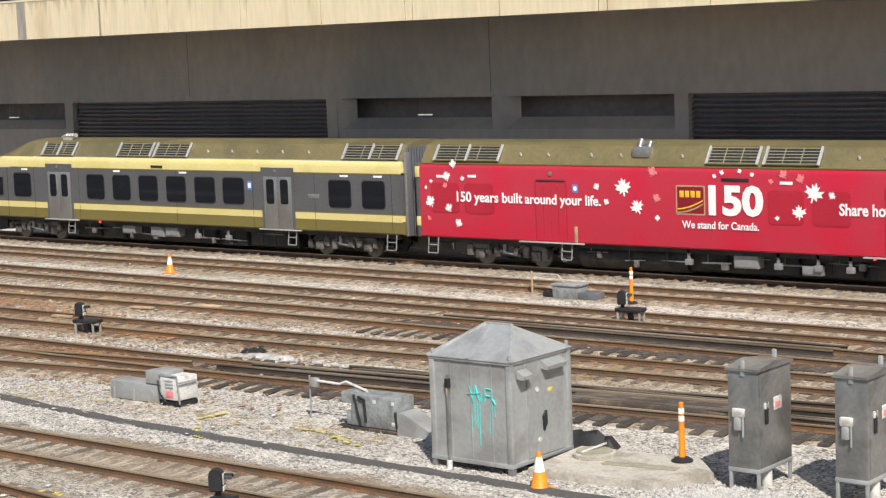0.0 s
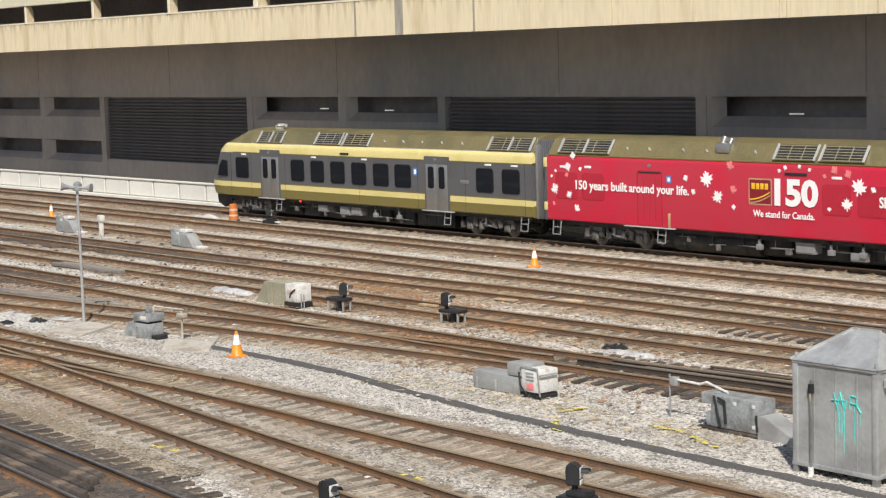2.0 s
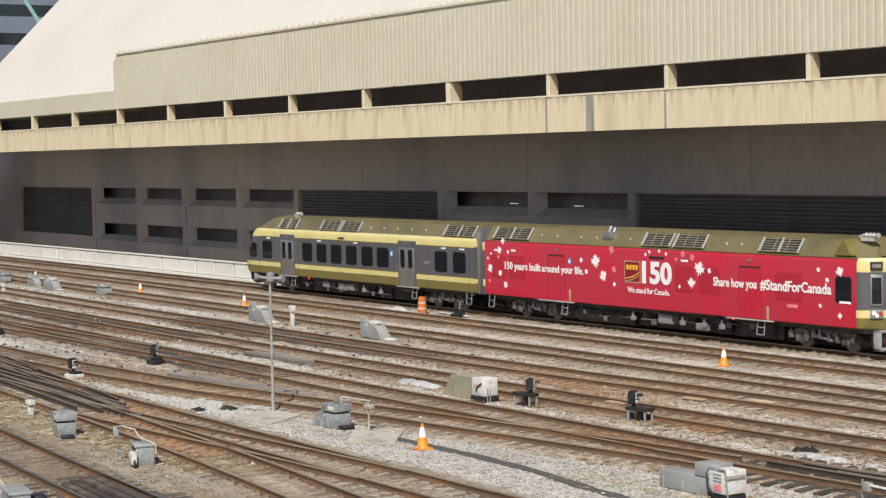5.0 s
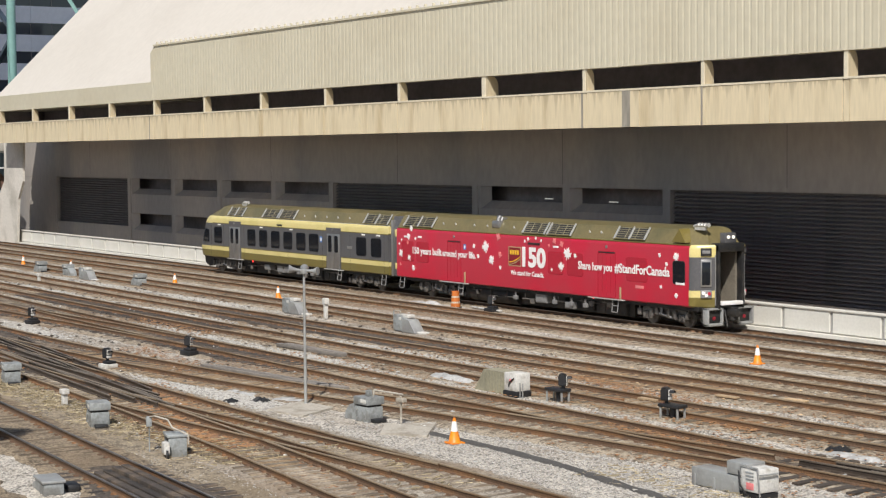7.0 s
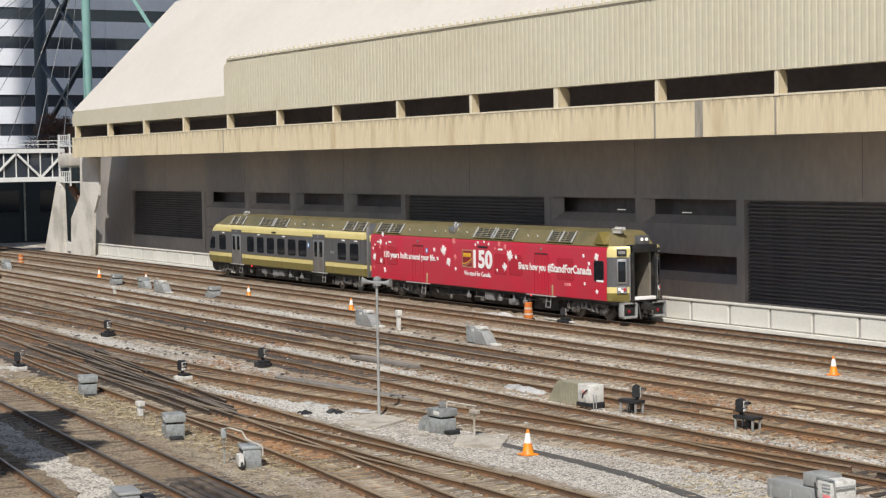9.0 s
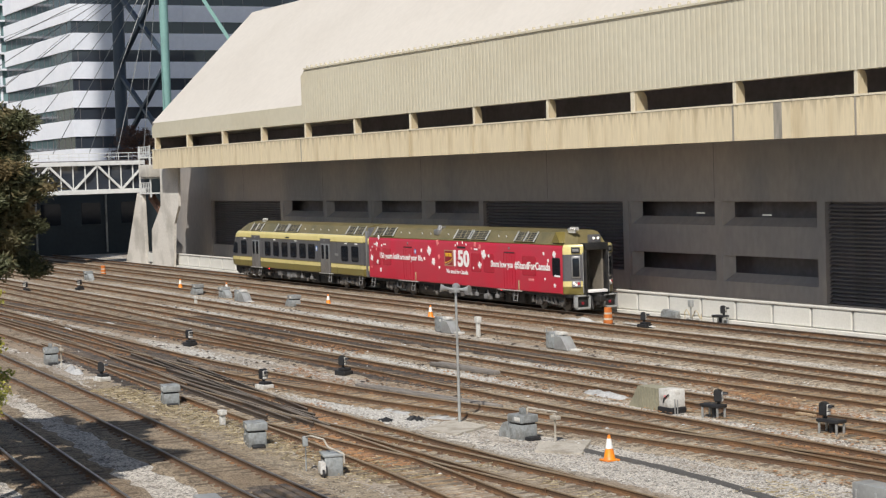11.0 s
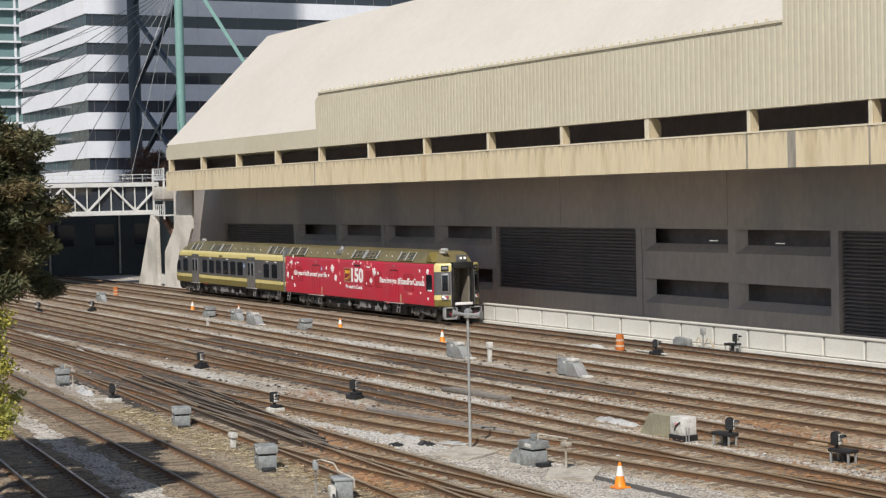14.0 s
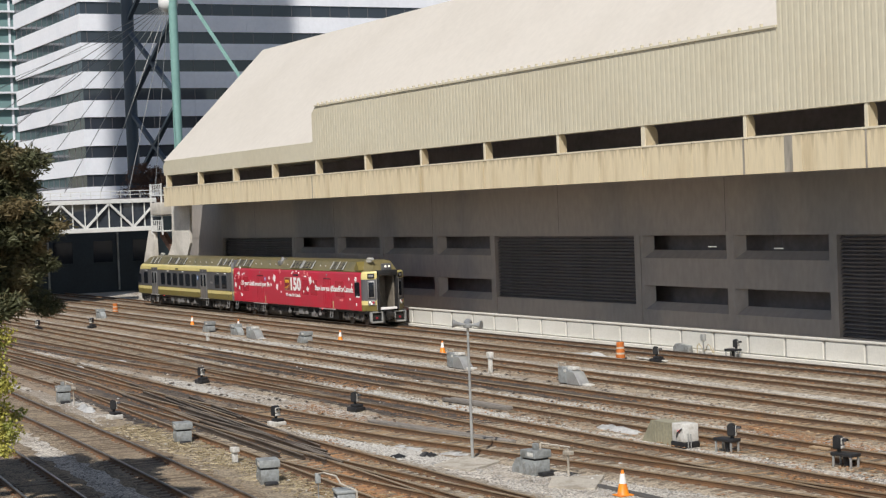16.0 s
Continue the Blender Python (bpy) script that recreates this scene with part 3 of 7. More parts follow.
LONG = {k: tie_mesh(M[k], 1.75) for k in ("tie", "dark_tie")}


LAID = []


def track(pts, label, dark=(), near=(-75, -5), head=None, long=False, bed="bed", wood="tie", patches=()):
    """A track: ballast bed, two rails and its ties. dark: stretches of x with newly creosoted ties and dark rails."""
    line = smooth_line(pts)
    t = thing("railway_track", pose(0, 0, 0), label, "railway track", "parallel tracks of the yard", "structure")
    LAID.append(t)
    bed_z = (-0.172 if bed == "bed_brown" else -0.188) + 0.004 * (len(LAID) % 5)
    # bed: nearly level with the ties, its ragged shoulders sloping down to the ground
    rag = random.Random(int(abs(pts[0][0]) * 3 + pts[0][1] * 17))
    bm = bmesh.new()
    fine = smooth_line(pts, 0.7)
    wide = 1.6 if bed == "bed_brown" else 1.9
    cross = ((wide, -0.235, 0.22), (1.3, bed_z, 0.10), (0.0, bed_z + 0.006, 0.0), (-1.3, bed_z, 0.10), (-wide, -0.235, 0.22))
    sides = [offset(fine, c[0]) for c in cross]
    rows = [[bm.verts.new((q[i][0], q[i][1] + rag.uniform(-c[2], c[2]), c[1])) for q, c in zip(sides, cross)] for i in range(len(fine))]
    for r0, r1 in zip(rows, rows[1:]):
        for i in range(4):
            bm.faces.new((r0[i], r0[i + 1], r1[i + 1], r1[i]))
    part("ballast_bed", bm, M[bed], t, "dirty ballast between the rails", False)
    for d in (0.753, -0.753):
        o = new("rail", rail_mesh("rail", offset(line, d), M["rail"], head or M["rail_head"]))
        o.parent = t
    # stretches where the bed is oily or caked with rust
    for lo, hi, stuff in patches:
        cut = [i for i, q in enumerate(fine) if lo <= q[0] <= hi]
        bm = bmesh.new()
        ring = []
        for i in cut:
            u = (i - cut[0]) / max(1, len(cut) - 1)
            half = 1.45 * min(1.0, 0.25 + 4 * min(u, 1 - u))
            (x0, y0), (x1, y1) = sides[1][i], sides[3][i]
            cx, cy, wx, wy = (x0 + x1) / 2, (y0 + y1) / 2, (x0 - x1) / 2.6, (y0 - y1) / 2.6
            a, b = half + rag.uniform(-0.25, 0.1), half + rag.uniform(-0.25, 0.1)
            ring.append((bm.verts.new((cx + wx * a, cy + wy * a, bed_z + 0.004)), bm.verts.new((cx, cy, bed_z + 0.014)), bm.verts.new((cx - wx * b, cy - wy * b, bed_z + 0.004))))
        for r0, r1 in zip(ring, ring[1:]):
            for i in range(2):
                bm.faces.new((r0[i], r0[i + 1], r1[i + 1], r1[i]))
        part("caked_bed", bm, M[stuff], t, "oily dark ballast" if stuff == "bed_oily" else "rust-caked ballast", False)
    plates_v, plates_f = [], []
    # ties at even steps along the line
    p = np.array(line)
    dist = np.concatenate([[0], np.cumsum(np.linalg.norm(np.diff(p, axis=0), axis=1))])
    rest = bmesh.new()
    count = 0
    rng = random.Random(len(pts) * 7 + int(pts[0][1] * 10))
    for s in np.arange(0.3, dist[-1], 0.56):
        x, y = np.interp(s, dist, p[:, 0]), np.interp(s, dist, p[:, 1])
        x2, y2 = np.interp(s + 0.3, dist, p[:, 0]), np.interp(s + 0.3, dist, p[:, 1])
        if x2 == x:
            continue
        ang = math.atan2(y2 - y, x2 - x) + rng.uniform(-0.02, 0.02)
        k = "dark_tie" if any(lo < x < hi for lo, hi in dark) else wood
        m = Matrix.Translation((x, y + rng.uniform(-0.06, 0.06), rng.uniform(-0.012, 0.012))) @ Matrix.Rotation(ang, 4, "Z")
        if near[0] - 10 < x < near[1] + 10:
            for d in (0.753, -0.753):
                for e in (-0.13, 0.13):
                    k0 = len(plates_v)
                    h = -0.115 + rng.uniform(-0.012, 0.01)
                    plates_v += [m @ Vector((u * w, d + e + v * w, z)) for z, w in ((-0.165, 1.0), (h, 0.6)) for u, v in ((-0.09, -0.065), (0.09, -0.065), (0.09, 0.065), (-0.09, 0.065))]
                    plates_f += [tuple(k0 + i for i in f) for f in ((4, 5, 6, 7), (0, 1, 5, 4), (1, 2, 6, 5), (2, 3, 7, 6), (3, 0, 4, 7))]
        if near[0] < x < near[1] and count < 280:
            count += 1
            o = new("tie", (LONG if long or (k == "dark_tie" and x > -40) else TIES)[k])
            o.parent = t
            o.matrix_basis = m
        else:
            v = [rest.verts.new(m @ Vector(c)) for c in ((-0.11, -1.28, -0.16), (0.11, -1.28, -0.16), (0.11, 1.28, -0.16), (-0.11, 1.28, -0.16), (-0.11, -1.28, -0.24), (0.11, -1.28, -0.24), (0.11, 1.28, -0.24), (-0.11, 1.28, -0.24))]
            for f in ((0, 1, 2, 3), (0, 4, 5, 1), (2, 6, 7, 3), (1, 5, 6, 2), (3, 7, 4, 0)):
                rest.faces.new([v[i] for i in f])
    if plates_v:
        me = bpy.data.meshes.new("tie_plates")
        me.from_pydata(plates_v, [], plates_f)
        me.materials.append(M["tie_plate"])
        o = new("tie_plates", me)
        o.parent = t
        tagged(o, kind="stuff")
    if rest.verts:
        o = part("far_ties", rest, M[wood], t, "", False)
        tagged(o, kind="stuff")
    else:
        rest.free()
    return t


WORN = "rusty-railed track with weathered timber ties in brown ballast"
track([(-420, 52.0), (-100, 52.0), (60, 52.0)], "rusty-railed track beside the white barrier wall", near=(-130, -30), head=M["bright_rail"])
track([(-420, 48.4), (-160, 48.0), (-60, 47.7), (60, 47.9)], WORN, near=(-120, -20))
track([(-420, 45.0), (-130, 43.6), (-60, 43.1), (60, 43.2)], WORN, near=(-110, -15))
track([(-420, 41.5), (-130, 39.2), (-84, 38.7), (-55, 39.0), (-38, 39.8), (-26, 39.9), (60, 40.0)], "rusty-railed track with a stretch of black creosoted ties", near=(-90, -12), dark=((-34, -16), (-84, -60)), patches=((-35, -14, "bed_oily"), (-85, -58, "bed_oily"), (-54, -43, "bed_rust")))
track([(-420, 38.0), (-118, 35.2), (-72, 35.0), (-36, 35.7), (-23, 36.5), (60, 38.0)], WORN, near=(-100, -12), dark=((-100, -74),), patches=((-102, -76, "bed_oily"), (-52, -37, "bed_rust"), (-31, -22, "bed_rust")))
track([(-420, 35.0), (-110, 32.2), (-68, 31.2), (-47, 31.4), (-31, 31.8), (-21, 32.8), (40, 38.0)], "turnout track with black creosoted switch ties", near=(-75, -8), dark=((-34, -10), (-110, -58)), patches=((-34.5, -9, "bed_oily"), (-46, -34, "bed_rust"), (-104, -78, "bed_oily"), (-74, -60, "bed_oily")))
track([(-130, 29.2), (-105, 29.65), (-90, 30.2), (-75, 30.9), (-64, 31.25)], "turnout track with dark creosoted ties", near=(-130, -60), wood="dark_tie")
track([(-420, 34.0), (-130, 27.0), (-95, 26.0), (-64, 26.5), (-58, 27.1), (-46, 29.2), (-34, 31.0)], "diverging turnout track with rusty rails", near=(-95, -30), dark=((-110, -64),), patches=((-71, -52, "bed_rust"), (-112, -74, "bed_oily")))
track([(-420, 31.0), (-130, 24.8), (-95, 23.5), (-60, 23.3), (-39, 23.2), (-20, 23.3), (60, 23.2)], "rusty-railed track with straw-strewn ballast", near=(-85, -5), bed="bed_grey", dark=((-104, -64),), patches=((-62, -49, "bed_rust"), (-84, -60, "bed_oily")))
track([(-88, 23.7), (-77, 23.0), (-65, 22.25), (-54, 21.8), (-43.5, 21.15), (-34, 20.3), (-22, 19.4), (-10, 18.7), (40, 17.0)], WORN, near=(-88, 5), dark=((-88, -66),), bed="bed_grey", patches=((-56, -40, "bed_rust"), (-86, -58, "bed_oily")))
track([(-55, 21.9), (-49.6, 22.25), (-44, 22.75), (-38, 23.15)], "crossover track with rusty rails and shared ties", near=(-55, -38), bed="bed_grey")
track([(-120, 25.2), (-98, 25.6), (-80, 24.6), (-66, 23.6)], "crossover track with black creosoted ties", near=(-120, -60), dark=((-120, -60),))
track([(-420, 29.0), (-110, 20.6), (-77, 18.75), (-60, 17.9), (-46.5, 17.05), (-37, 16.5), (-26, 15.7), (40, 11.5)], "polished-railed track at the edge of the yard", near=(-100, -10), head=M["bright_rail"], bed="bed_brown", wood="brown_tie", dark=((-43.5, -20),), long=False, patches=((-44, -20, "bed_oily"),))
track([(-420, 23.0), (-100, 15.9), (-57, 13.65), (-50, 13.1), (-30, 11.6), (40, 6.0)], "polished-railed track at the edge of the yard", near=(-90, -10), head=M["bright_rail"], bed="bed_brown", wood="brown_tie")

def dirt_strip(pts, half, seed):
    """Trodden brown dirt beside a track, with ragged edges."""
    rng = random.Random(seed)
    line = smooth_line(pts, 0.5)
    a, b = offset(line, half), offset(line, -half)
    bm = bmesh.new()
    rows = [(bm.verts.new((p[0], p[1] + rng.uniform(-0.3, 0.3), -0.223)), bm.verts.new(((p[0] + q[0]) / 2, (p[1] + q[1]) / 2, -0.195)), bm.verts.new((q[0], q[1] + rng.uniform(-0.3, 0.3), -0.223))) for p, q in zip(a, b)]
    for r0, r1 in zip(rows, rows[1:]):
        for i in range(2):
            bm.faces.new((r0[i], r0[i + 1], r1[i + 1], r1[i]))
    tagged(part("dirt_strip", bm, M["bed_dirt"], None, "", False), "brown trodden dirt mixed with ballast beside the track", "dirt", kind="structure")


dirt_strip([(-72, 21.2), (-62, 20.3), (-52, 19.5), (-45, 19.0), (-36, 18.5), (-30, 18.2)], 1.15, 41)

# ---- the train ----
LEN = 25.2


def nose_front(z):
    """How far the raked front lies behind the tip at a height."""
    return float(np.interp(z, (0.9, 1.35, 1.75, 2.3, 3.3, 3.72, 4.4, 4.55), (0.3, 0.0, 0.06, 0.3, 0.85, 1.5, 3.4, 3.9)))


def flat_front(z):
    return float(np.interp(z, (0.9, 3.7, 4.55), (0.05, 0.0, 0.5)))


RAKED = ((0.0, 0.60), (0.25, 0.80), (0.7, 0.92), (1.5, 0.985), (2.6, 1.0))
BLUNT = ((0.0, 0.60), (0.55, 0.80), (1.15, 0.985), (1.5, 1.0), (2.6, 1.0))


def strip(profile, front, taper, x0, x1, cap=True, sides=(-1, 1)):
    """A stretch of a car's skin: the half-profile (half-width, height) drawn along the car from its shaped front at x0 to its end at x1."""
    bm = bmesh.new()
    d = 1 if x1 > x0 else -1
    full = [(w, z) for w, z in profile] 
    rings = []
    stations = list(taper) + [(k, 1.0) for k in np.linspace(4.2, abs(x1 - x0), 6)]
    for off, k in stations:
        ring = []
        for side in sides:
            row = []
            for w, z in full:
                u = nose_front(z) if front == "raked" else flat_front(z)
                lead = u * max(0.0, 1 - off / 4.2)
                row.append(bm.verts.new((x0 + d * min(abs(x1 - x0), lead + off), side * w * k, z)))
            ring.append(row)
        rings.append(ring)
    n = len(full)
    for r0, r1 in zip(rings, rings[1:]):
        for s in range(len(sides)):
            for i in range(n - 1):
                q = (r0[s][i], r0[s][i + 1], r1[s][i + 1], r1[s][i])
                bm.faces.new(q if s else q[::-1])
        if full[-1][0] < 0.8 and len(sides) == 2:
            bm.faces.new((r0[0][-1], r0[1][-1], r1[1][-1], r1[0][-1]))
    for r in ((rings[0], rings[-1]) if cap else ()):
        for i in range(n - 1):
            bm.faces.new((r[0][i], r[0][i + 1], r[1][i + 1], r[1][i]))
    return bm


def rounded(bm, x0, z0, x1, z1, y, depth, r=0.12):
    """A rounded panel standing on a car's near side, its face at y - depth."""
    pts = []
    for cx, cz, a in ((x1 - r, z1 - r, 0), (x0 + r, z1 - r, 90), (x0 + r, z0 + r, 180), (x1 - r, z0 + r, 270)):
        for k in range(4):
            t = radians(a + k * 30)
            pts.append((cx + r * math.cos(t), cz + r * math.sin(t)))
    prism(bm, pts, "y", y - depth, y + 0.01)


SIDE = -1.6


def window(car, x0, x1, z0, z1, r=0.13, pane=None, name="window"):
    bm = bmesh.new()
    rounded(bm, x0 - 0.035, z0 - 0.035, x1 + 0.035, z1 + 0.035, SIDE, 0.012, r + 0.03)
    w = part(name, bm, M["rubber"] if pane is None else pane, car)
    bm = bmesh.new()
    rounded(bm, x0, z0, x1, z1, SIDE, 0.017, r)
    part("pane", bm, pane or M["glass"], w, "")
    return w


def double_door(car, x0, x1):
    bm = bmesh.new()
    box(bm, x0 - 0.14, SIDE - 0.02, 1.0, x1 + 0.14, SIDE + 0.02, 3.46)
    d = part("door_frame", bm, M["steel"], car, "grey metal door surround", False)
    mid = (x0 + x1) / 2
    for a, b in ((x0, mid - 0.012), (mid + 0.012, x1)):
        bm = bmesh.new()
        rbox(bm, a, SIDE - 0.05, 1.04, b, SIDE, 3.1, 0.02)
        leaf = part("door_leaf", bm, M["silver"], car, "brushed steel door leaf")
        bm = bmesh.new()
        rounded(bm, a + 0.16, 2.02, b - 0.16, 3.0, SIDE - 0.05, 0.006, 0.1)
        part("pane", bm, M["glass"], leaf)
    bm = bmesh.new()
    rbox(bm, x0 - 0.3, SIDE - 0.09, 0.98, x1 + 0.45, SIDE + 0.02, 1.03, 0.01)
    part("doorstep", bm, M["alu"], car, "bright steel doorstep")
    bm = bmesh.new()
    tube(bm, (mid - 0.1, SIDE - 0.02, 3.32), (mid - 0.1, SIDE - 0.05, 3.32), 0.07)
    part("door_light", bm, M["silver"], car)
    # step stirrup below the door
    stirrup(car, mid + 0.45, 0.42)


def stirrup(car, x, w):
    bm = bmesh.new()
    for p, q in (((x, SIDE + 0.05, 1.0), (x, SIDE - 0.02, 0.42)), ((x + w, SIDE + 0.05, 1.0), (x + w, SIDE - 0.02, 0.42)), ((x, SIDE - 0.02, 0.42), (x + w, SIDE - 0.02, 0.42)), ((x, SIDE, 0.72), (x + w, SIDE, 0.72))):
        tube(bm, p, q, 0.025, n=8)
    part("step_stirrup", bm, M["box_grey"], car)


WHEELSETS = []


def bogie(car, x):
    bm = bmesh.new()
    for side in (-1, 1):
        y = side * 1.08
        prism(bm, [(x - 1.75, 0.42), (x - 1.45, 0.62), (x - 0.6, 0.60), (x - 0.35, 0.42), (x + 0.35, 0.42), (x + 0.6, 0.60), (x + 1.45, 0.62), (x + 1.75, 0.42), (x + 1.75, 0.56), (x + 1.5, 0.78), (x + 0.5, 0.80), (x - 0.5, 0.80), (x - 1.5, 0.78), (x - 1.75, 0.56)], "y", y - 0.08, y + 0.08)
    box(bm, x - 0.3, -1.05, 0.45, x + 0.3, 1.05, 0.85)
    b = part("bogie", bm, M["bogie"], car, "dusty dark steel bogie")
    for dx in (-1.25, 1.25):
        bm = bmesh.new()
        for side in (-1, 1):
            y = side * 0.78
            tube(bm, (0, y - 0.065, 0), (0, y + 0.065, 0), 0.43, n=28)
            tube(bm, (0, y + side * 0.06, 0), (0, y + side * 0.16, 0), 0.13, n=10)
            for k in range(5):
                a = k * 2 * math.pi / 5
                tube(bm, (0.27 * math.cos(a), y + side * 0.06, 0.27 * math.sin(a)), (0.27 * math.cos(a), y + side * 0.075, 0.27 * math.sin(a)), 0.05, n=8)
        tube(bm, (0, -0.8, 0), (0, 0.8, 0), 0.08)
        w = part("wheelset", bm, M["bogie"], b)
        w.matrix_basis = pose(x + dx, 0, 0.435)
        WHEELSETS.append((w, x + dx))
        for side in (-1, 1):
            bm = bmesh.new()
            rbox(bm, x + dx - 0.2, side * 1.17 - 0.09, 0.26, x + dx + 0.2, side * 1.17 + 0.09, 0.60, 0.04)
            tube(bm, (x + dx, side * 1.17, 0.43), (x + dx, side * 1.30, 0.43), 0.11, n=12)
            part("axle_box", bm, M["bogie"], b)
            bm = bmesh.new()
            for k in range(5):
                tube(bm, (x + dx * 0.64, side * 1.2, 0.42 + k * 0.07), (x + dx * 0.64, side * 1.2, 0.46 + k * 0.07), 0.12, n=12)
            part("spring", bm, M["bogie"], b)
    rng = random.Random(int(x * 10))
    for dx in (-1.7, -0.85, -0.45, 0.4, 0.85, 1.65):
        bm = bmesh.new()
        rbox(bm, x + dx - 0.1, -1.3, 0.3 + rng.uniform(0, 0.2), x + dx + rng.uniform(0.05, 0.16), -1.1, 0.62 + rng.uniform(0, 0.15), 0.03)
        tube(bm, (x + dx, -1.24, 0.55), (x + dx + rng.uniform(-0.35, 0.35), -1.28, 0.85), 0.03, n=8)
        part("brake_unit", bm, M["bogie"], b)
    bm = bmesh.new()
    tube(bm, (x - 0.55, -1.22, 0.6), (x + 0.55, -1.22, 0.42), 0.05, n=8)
    tube(bm, (x - 0.1, -1.25, 0.55), (x - 0.1, -1.25, 0.95), 0.07, n=10)
    part("damper", bm, M["box_grey"], b)


def under_box(car, x0, x1, z0, z1, material, label="", y=None):
    """Equipment case under a car; black ones sit deeper under the floor than grey ones."""
    y = y or (-1.36 if material is M["box_grey"] else -1.12)
    bm = bmesh.new()
    rbox(bm, x0, y, z0, x1, 1.2, z1, 0.03)
    n = max(1, int((x1 - x0) / 0.7))
    for i in range(n):
        a = x0 + (x1 - x0) * i / n
        box(bm, a + 0.05, y - 0.02, z0 + 0.06, a + (x1 - x0) / n - 0.05, y, z1 - 0.06)
    part("equipment_box", bm, material, car, label)


def pipework(car, x0, x1, seed):
    """Dusty pipes, valves and small brackets hung along the underframe."""
    rng = random.Random(seed)
    x = x0
    while x < x1 - 1.2:
        ln = rng.uniform(0.7, 1.8)
        z = rng.uniform(0.45, 0.8)
        bm = bmesh.new()
        tube(bm, (x, -1.28, z), (x + ln, -1.28, z + rng.uniform(-0.08, 0.05)), rng.uniform(0.018, 0.035), n=8)
        tube(bm, (x + ln * 0.2, -1.28, z), (x + ln * 0.2, -1.28, 0.9), 0.02, n=8)
        part("pipe", bm, M["bogie"], car, "dusty air pipe")
        if rng.random() < 0.7:
            bm = bmesh.new()
            a = x + ln * rng.uniform(0.3, 0.8)
            rbox(bm, a, -1.36, z - 0.2, a + rng.uniform(0.1, 0.28), -1.2, z + 0.04, 0.03)
            part("valve", bm, M["bogie"], car)
        x += ln + rng.uniform(0.1, 0.7)


def hanger(car, x, z0=0.45):
    bm = bmesh.new()
    box(bm, x - 0.05, -1.42, z0 + 0.2, x + 0.05, -1.36, 1.02)
    rbox(bm, x - 0.13, -1.46, z0, x + 0.13, -1.3, z0 + 0.2, 0.02)
    part("bracket", bm, M["box_grey"], car)


def grille(car, x0, x1, cells=2):
    """A vent on the sloping roof edge: dark backing and light frame with slats."""
    a, b = Vector((0, -1.50, 3.80)), Vector((0, -1.12, 4.36))
    nrm = Vector((0, -(b.z - a.z), b.y - a.y)).normalized()
    def pt(x, k, h):
        return Vector((x, 0, 0)) + a.lerp(b, k) + nrm * h
    bm = bmesh.new()
    v = [bm.verts.new(pt(x, k, h)) for h in (-0.02, 0.02) for x, k in ((x0, 0.05), (x1, 0.05), (x1, 0.95), (x0, 0.95))]
    for f in ((0, 1, 2, 3), (4, 5, 6, 7), (0, 1, 5, 4), (1, 2, 6, 5), (2, 3, 7, 6), (3, 0, 4, 7)):
        bm.faces.new([v[i] for i in f])
    g = part("roof_grille", bm, M["rubber"], car, "dark roof vent with pale slats", False)
    bm = bmesh.new()
    for i in range(6):
        k = 0.08 + 0.84 * i / 5
        bar(bm, pt(x0, k, 0.03), pt(x1, k, 0.03), 0.022, 0.025)
    for i in range(4):
        x = x0 + (x1 - x0) * i / 3
        bar(bm, pt(x, 0.03, 0.03), pt(x, 0.97, 0.03), 0.025, 0.02)
    part("slats", bm, M["slat_olive"], g, "", False)
    for i in range(cells + 1):
        x = x0 + (x1 - x0) * i / cells
        bm = bmesh.new()
        bar(bm, pt(x, 0.0, 0.05), pt(x, 1.0, 0.05), 0.075, 0.06)
        part("frame_bar", bm, M["alu"], g, "", False)
    for k in (0.02, 0.98):
        bm = bmesh.new()
        bar(bm, pt(x0, k, 0.04), pt(x1, k, 0.04), 0.03, 0.04)
        part("frame_bar", bm, M["olive_roof"], g, "", False)


def vents(car, xs):
    for x in xs:
        bm = bmesh.new()
        tube(bm, (x, -1.32, 4.02), (x, -1.36, 4.12), 0.05, 0.03, n=8)
        part("roof_vent", bm, M["alu"], car)


def lettering(body, x0, x1, z0, z1, bold=0.0):
    """A mesh of raised lettering filling a rectangle of the near side."""
    cu = bpy.data.curves.new("words", "FONT")
    cu.body, cu.extrude, cu.offset, cu.resolution_u = body, 0.004, bold, 3
    ob = bpy.data.objects.new("words", cu)
    scene.collection.objects.link(ob)
    me = bpy.data.meshes.new_from_object(ob.evaluated_get(bpy.context.evaluated_depsgraph_get()))
    bpy.data.objects.remove(ob)
    bpy.data.curves.remove(cu)
    bm = bmesh.new()
    bm.from_mesh(me)
    bpy.data.meshes.remove(me)
    xs, ys = [v.co.x for v in bm.verts], [v.co.y for v in bm.verts]
    sx, sz = (x1 - x0) / (max(xs) - min(xs)), (z1 - z0) / (max(ys) - min(ys))
    lo, base = min(xs), min(ys)
    for v in bm.verts:
        v.co = Vector((x0 + (v.co.x - lo) * sx, SIDE - 0.026 - v.co.z, z0 + (v.co.y - base) * sz))
    return bm


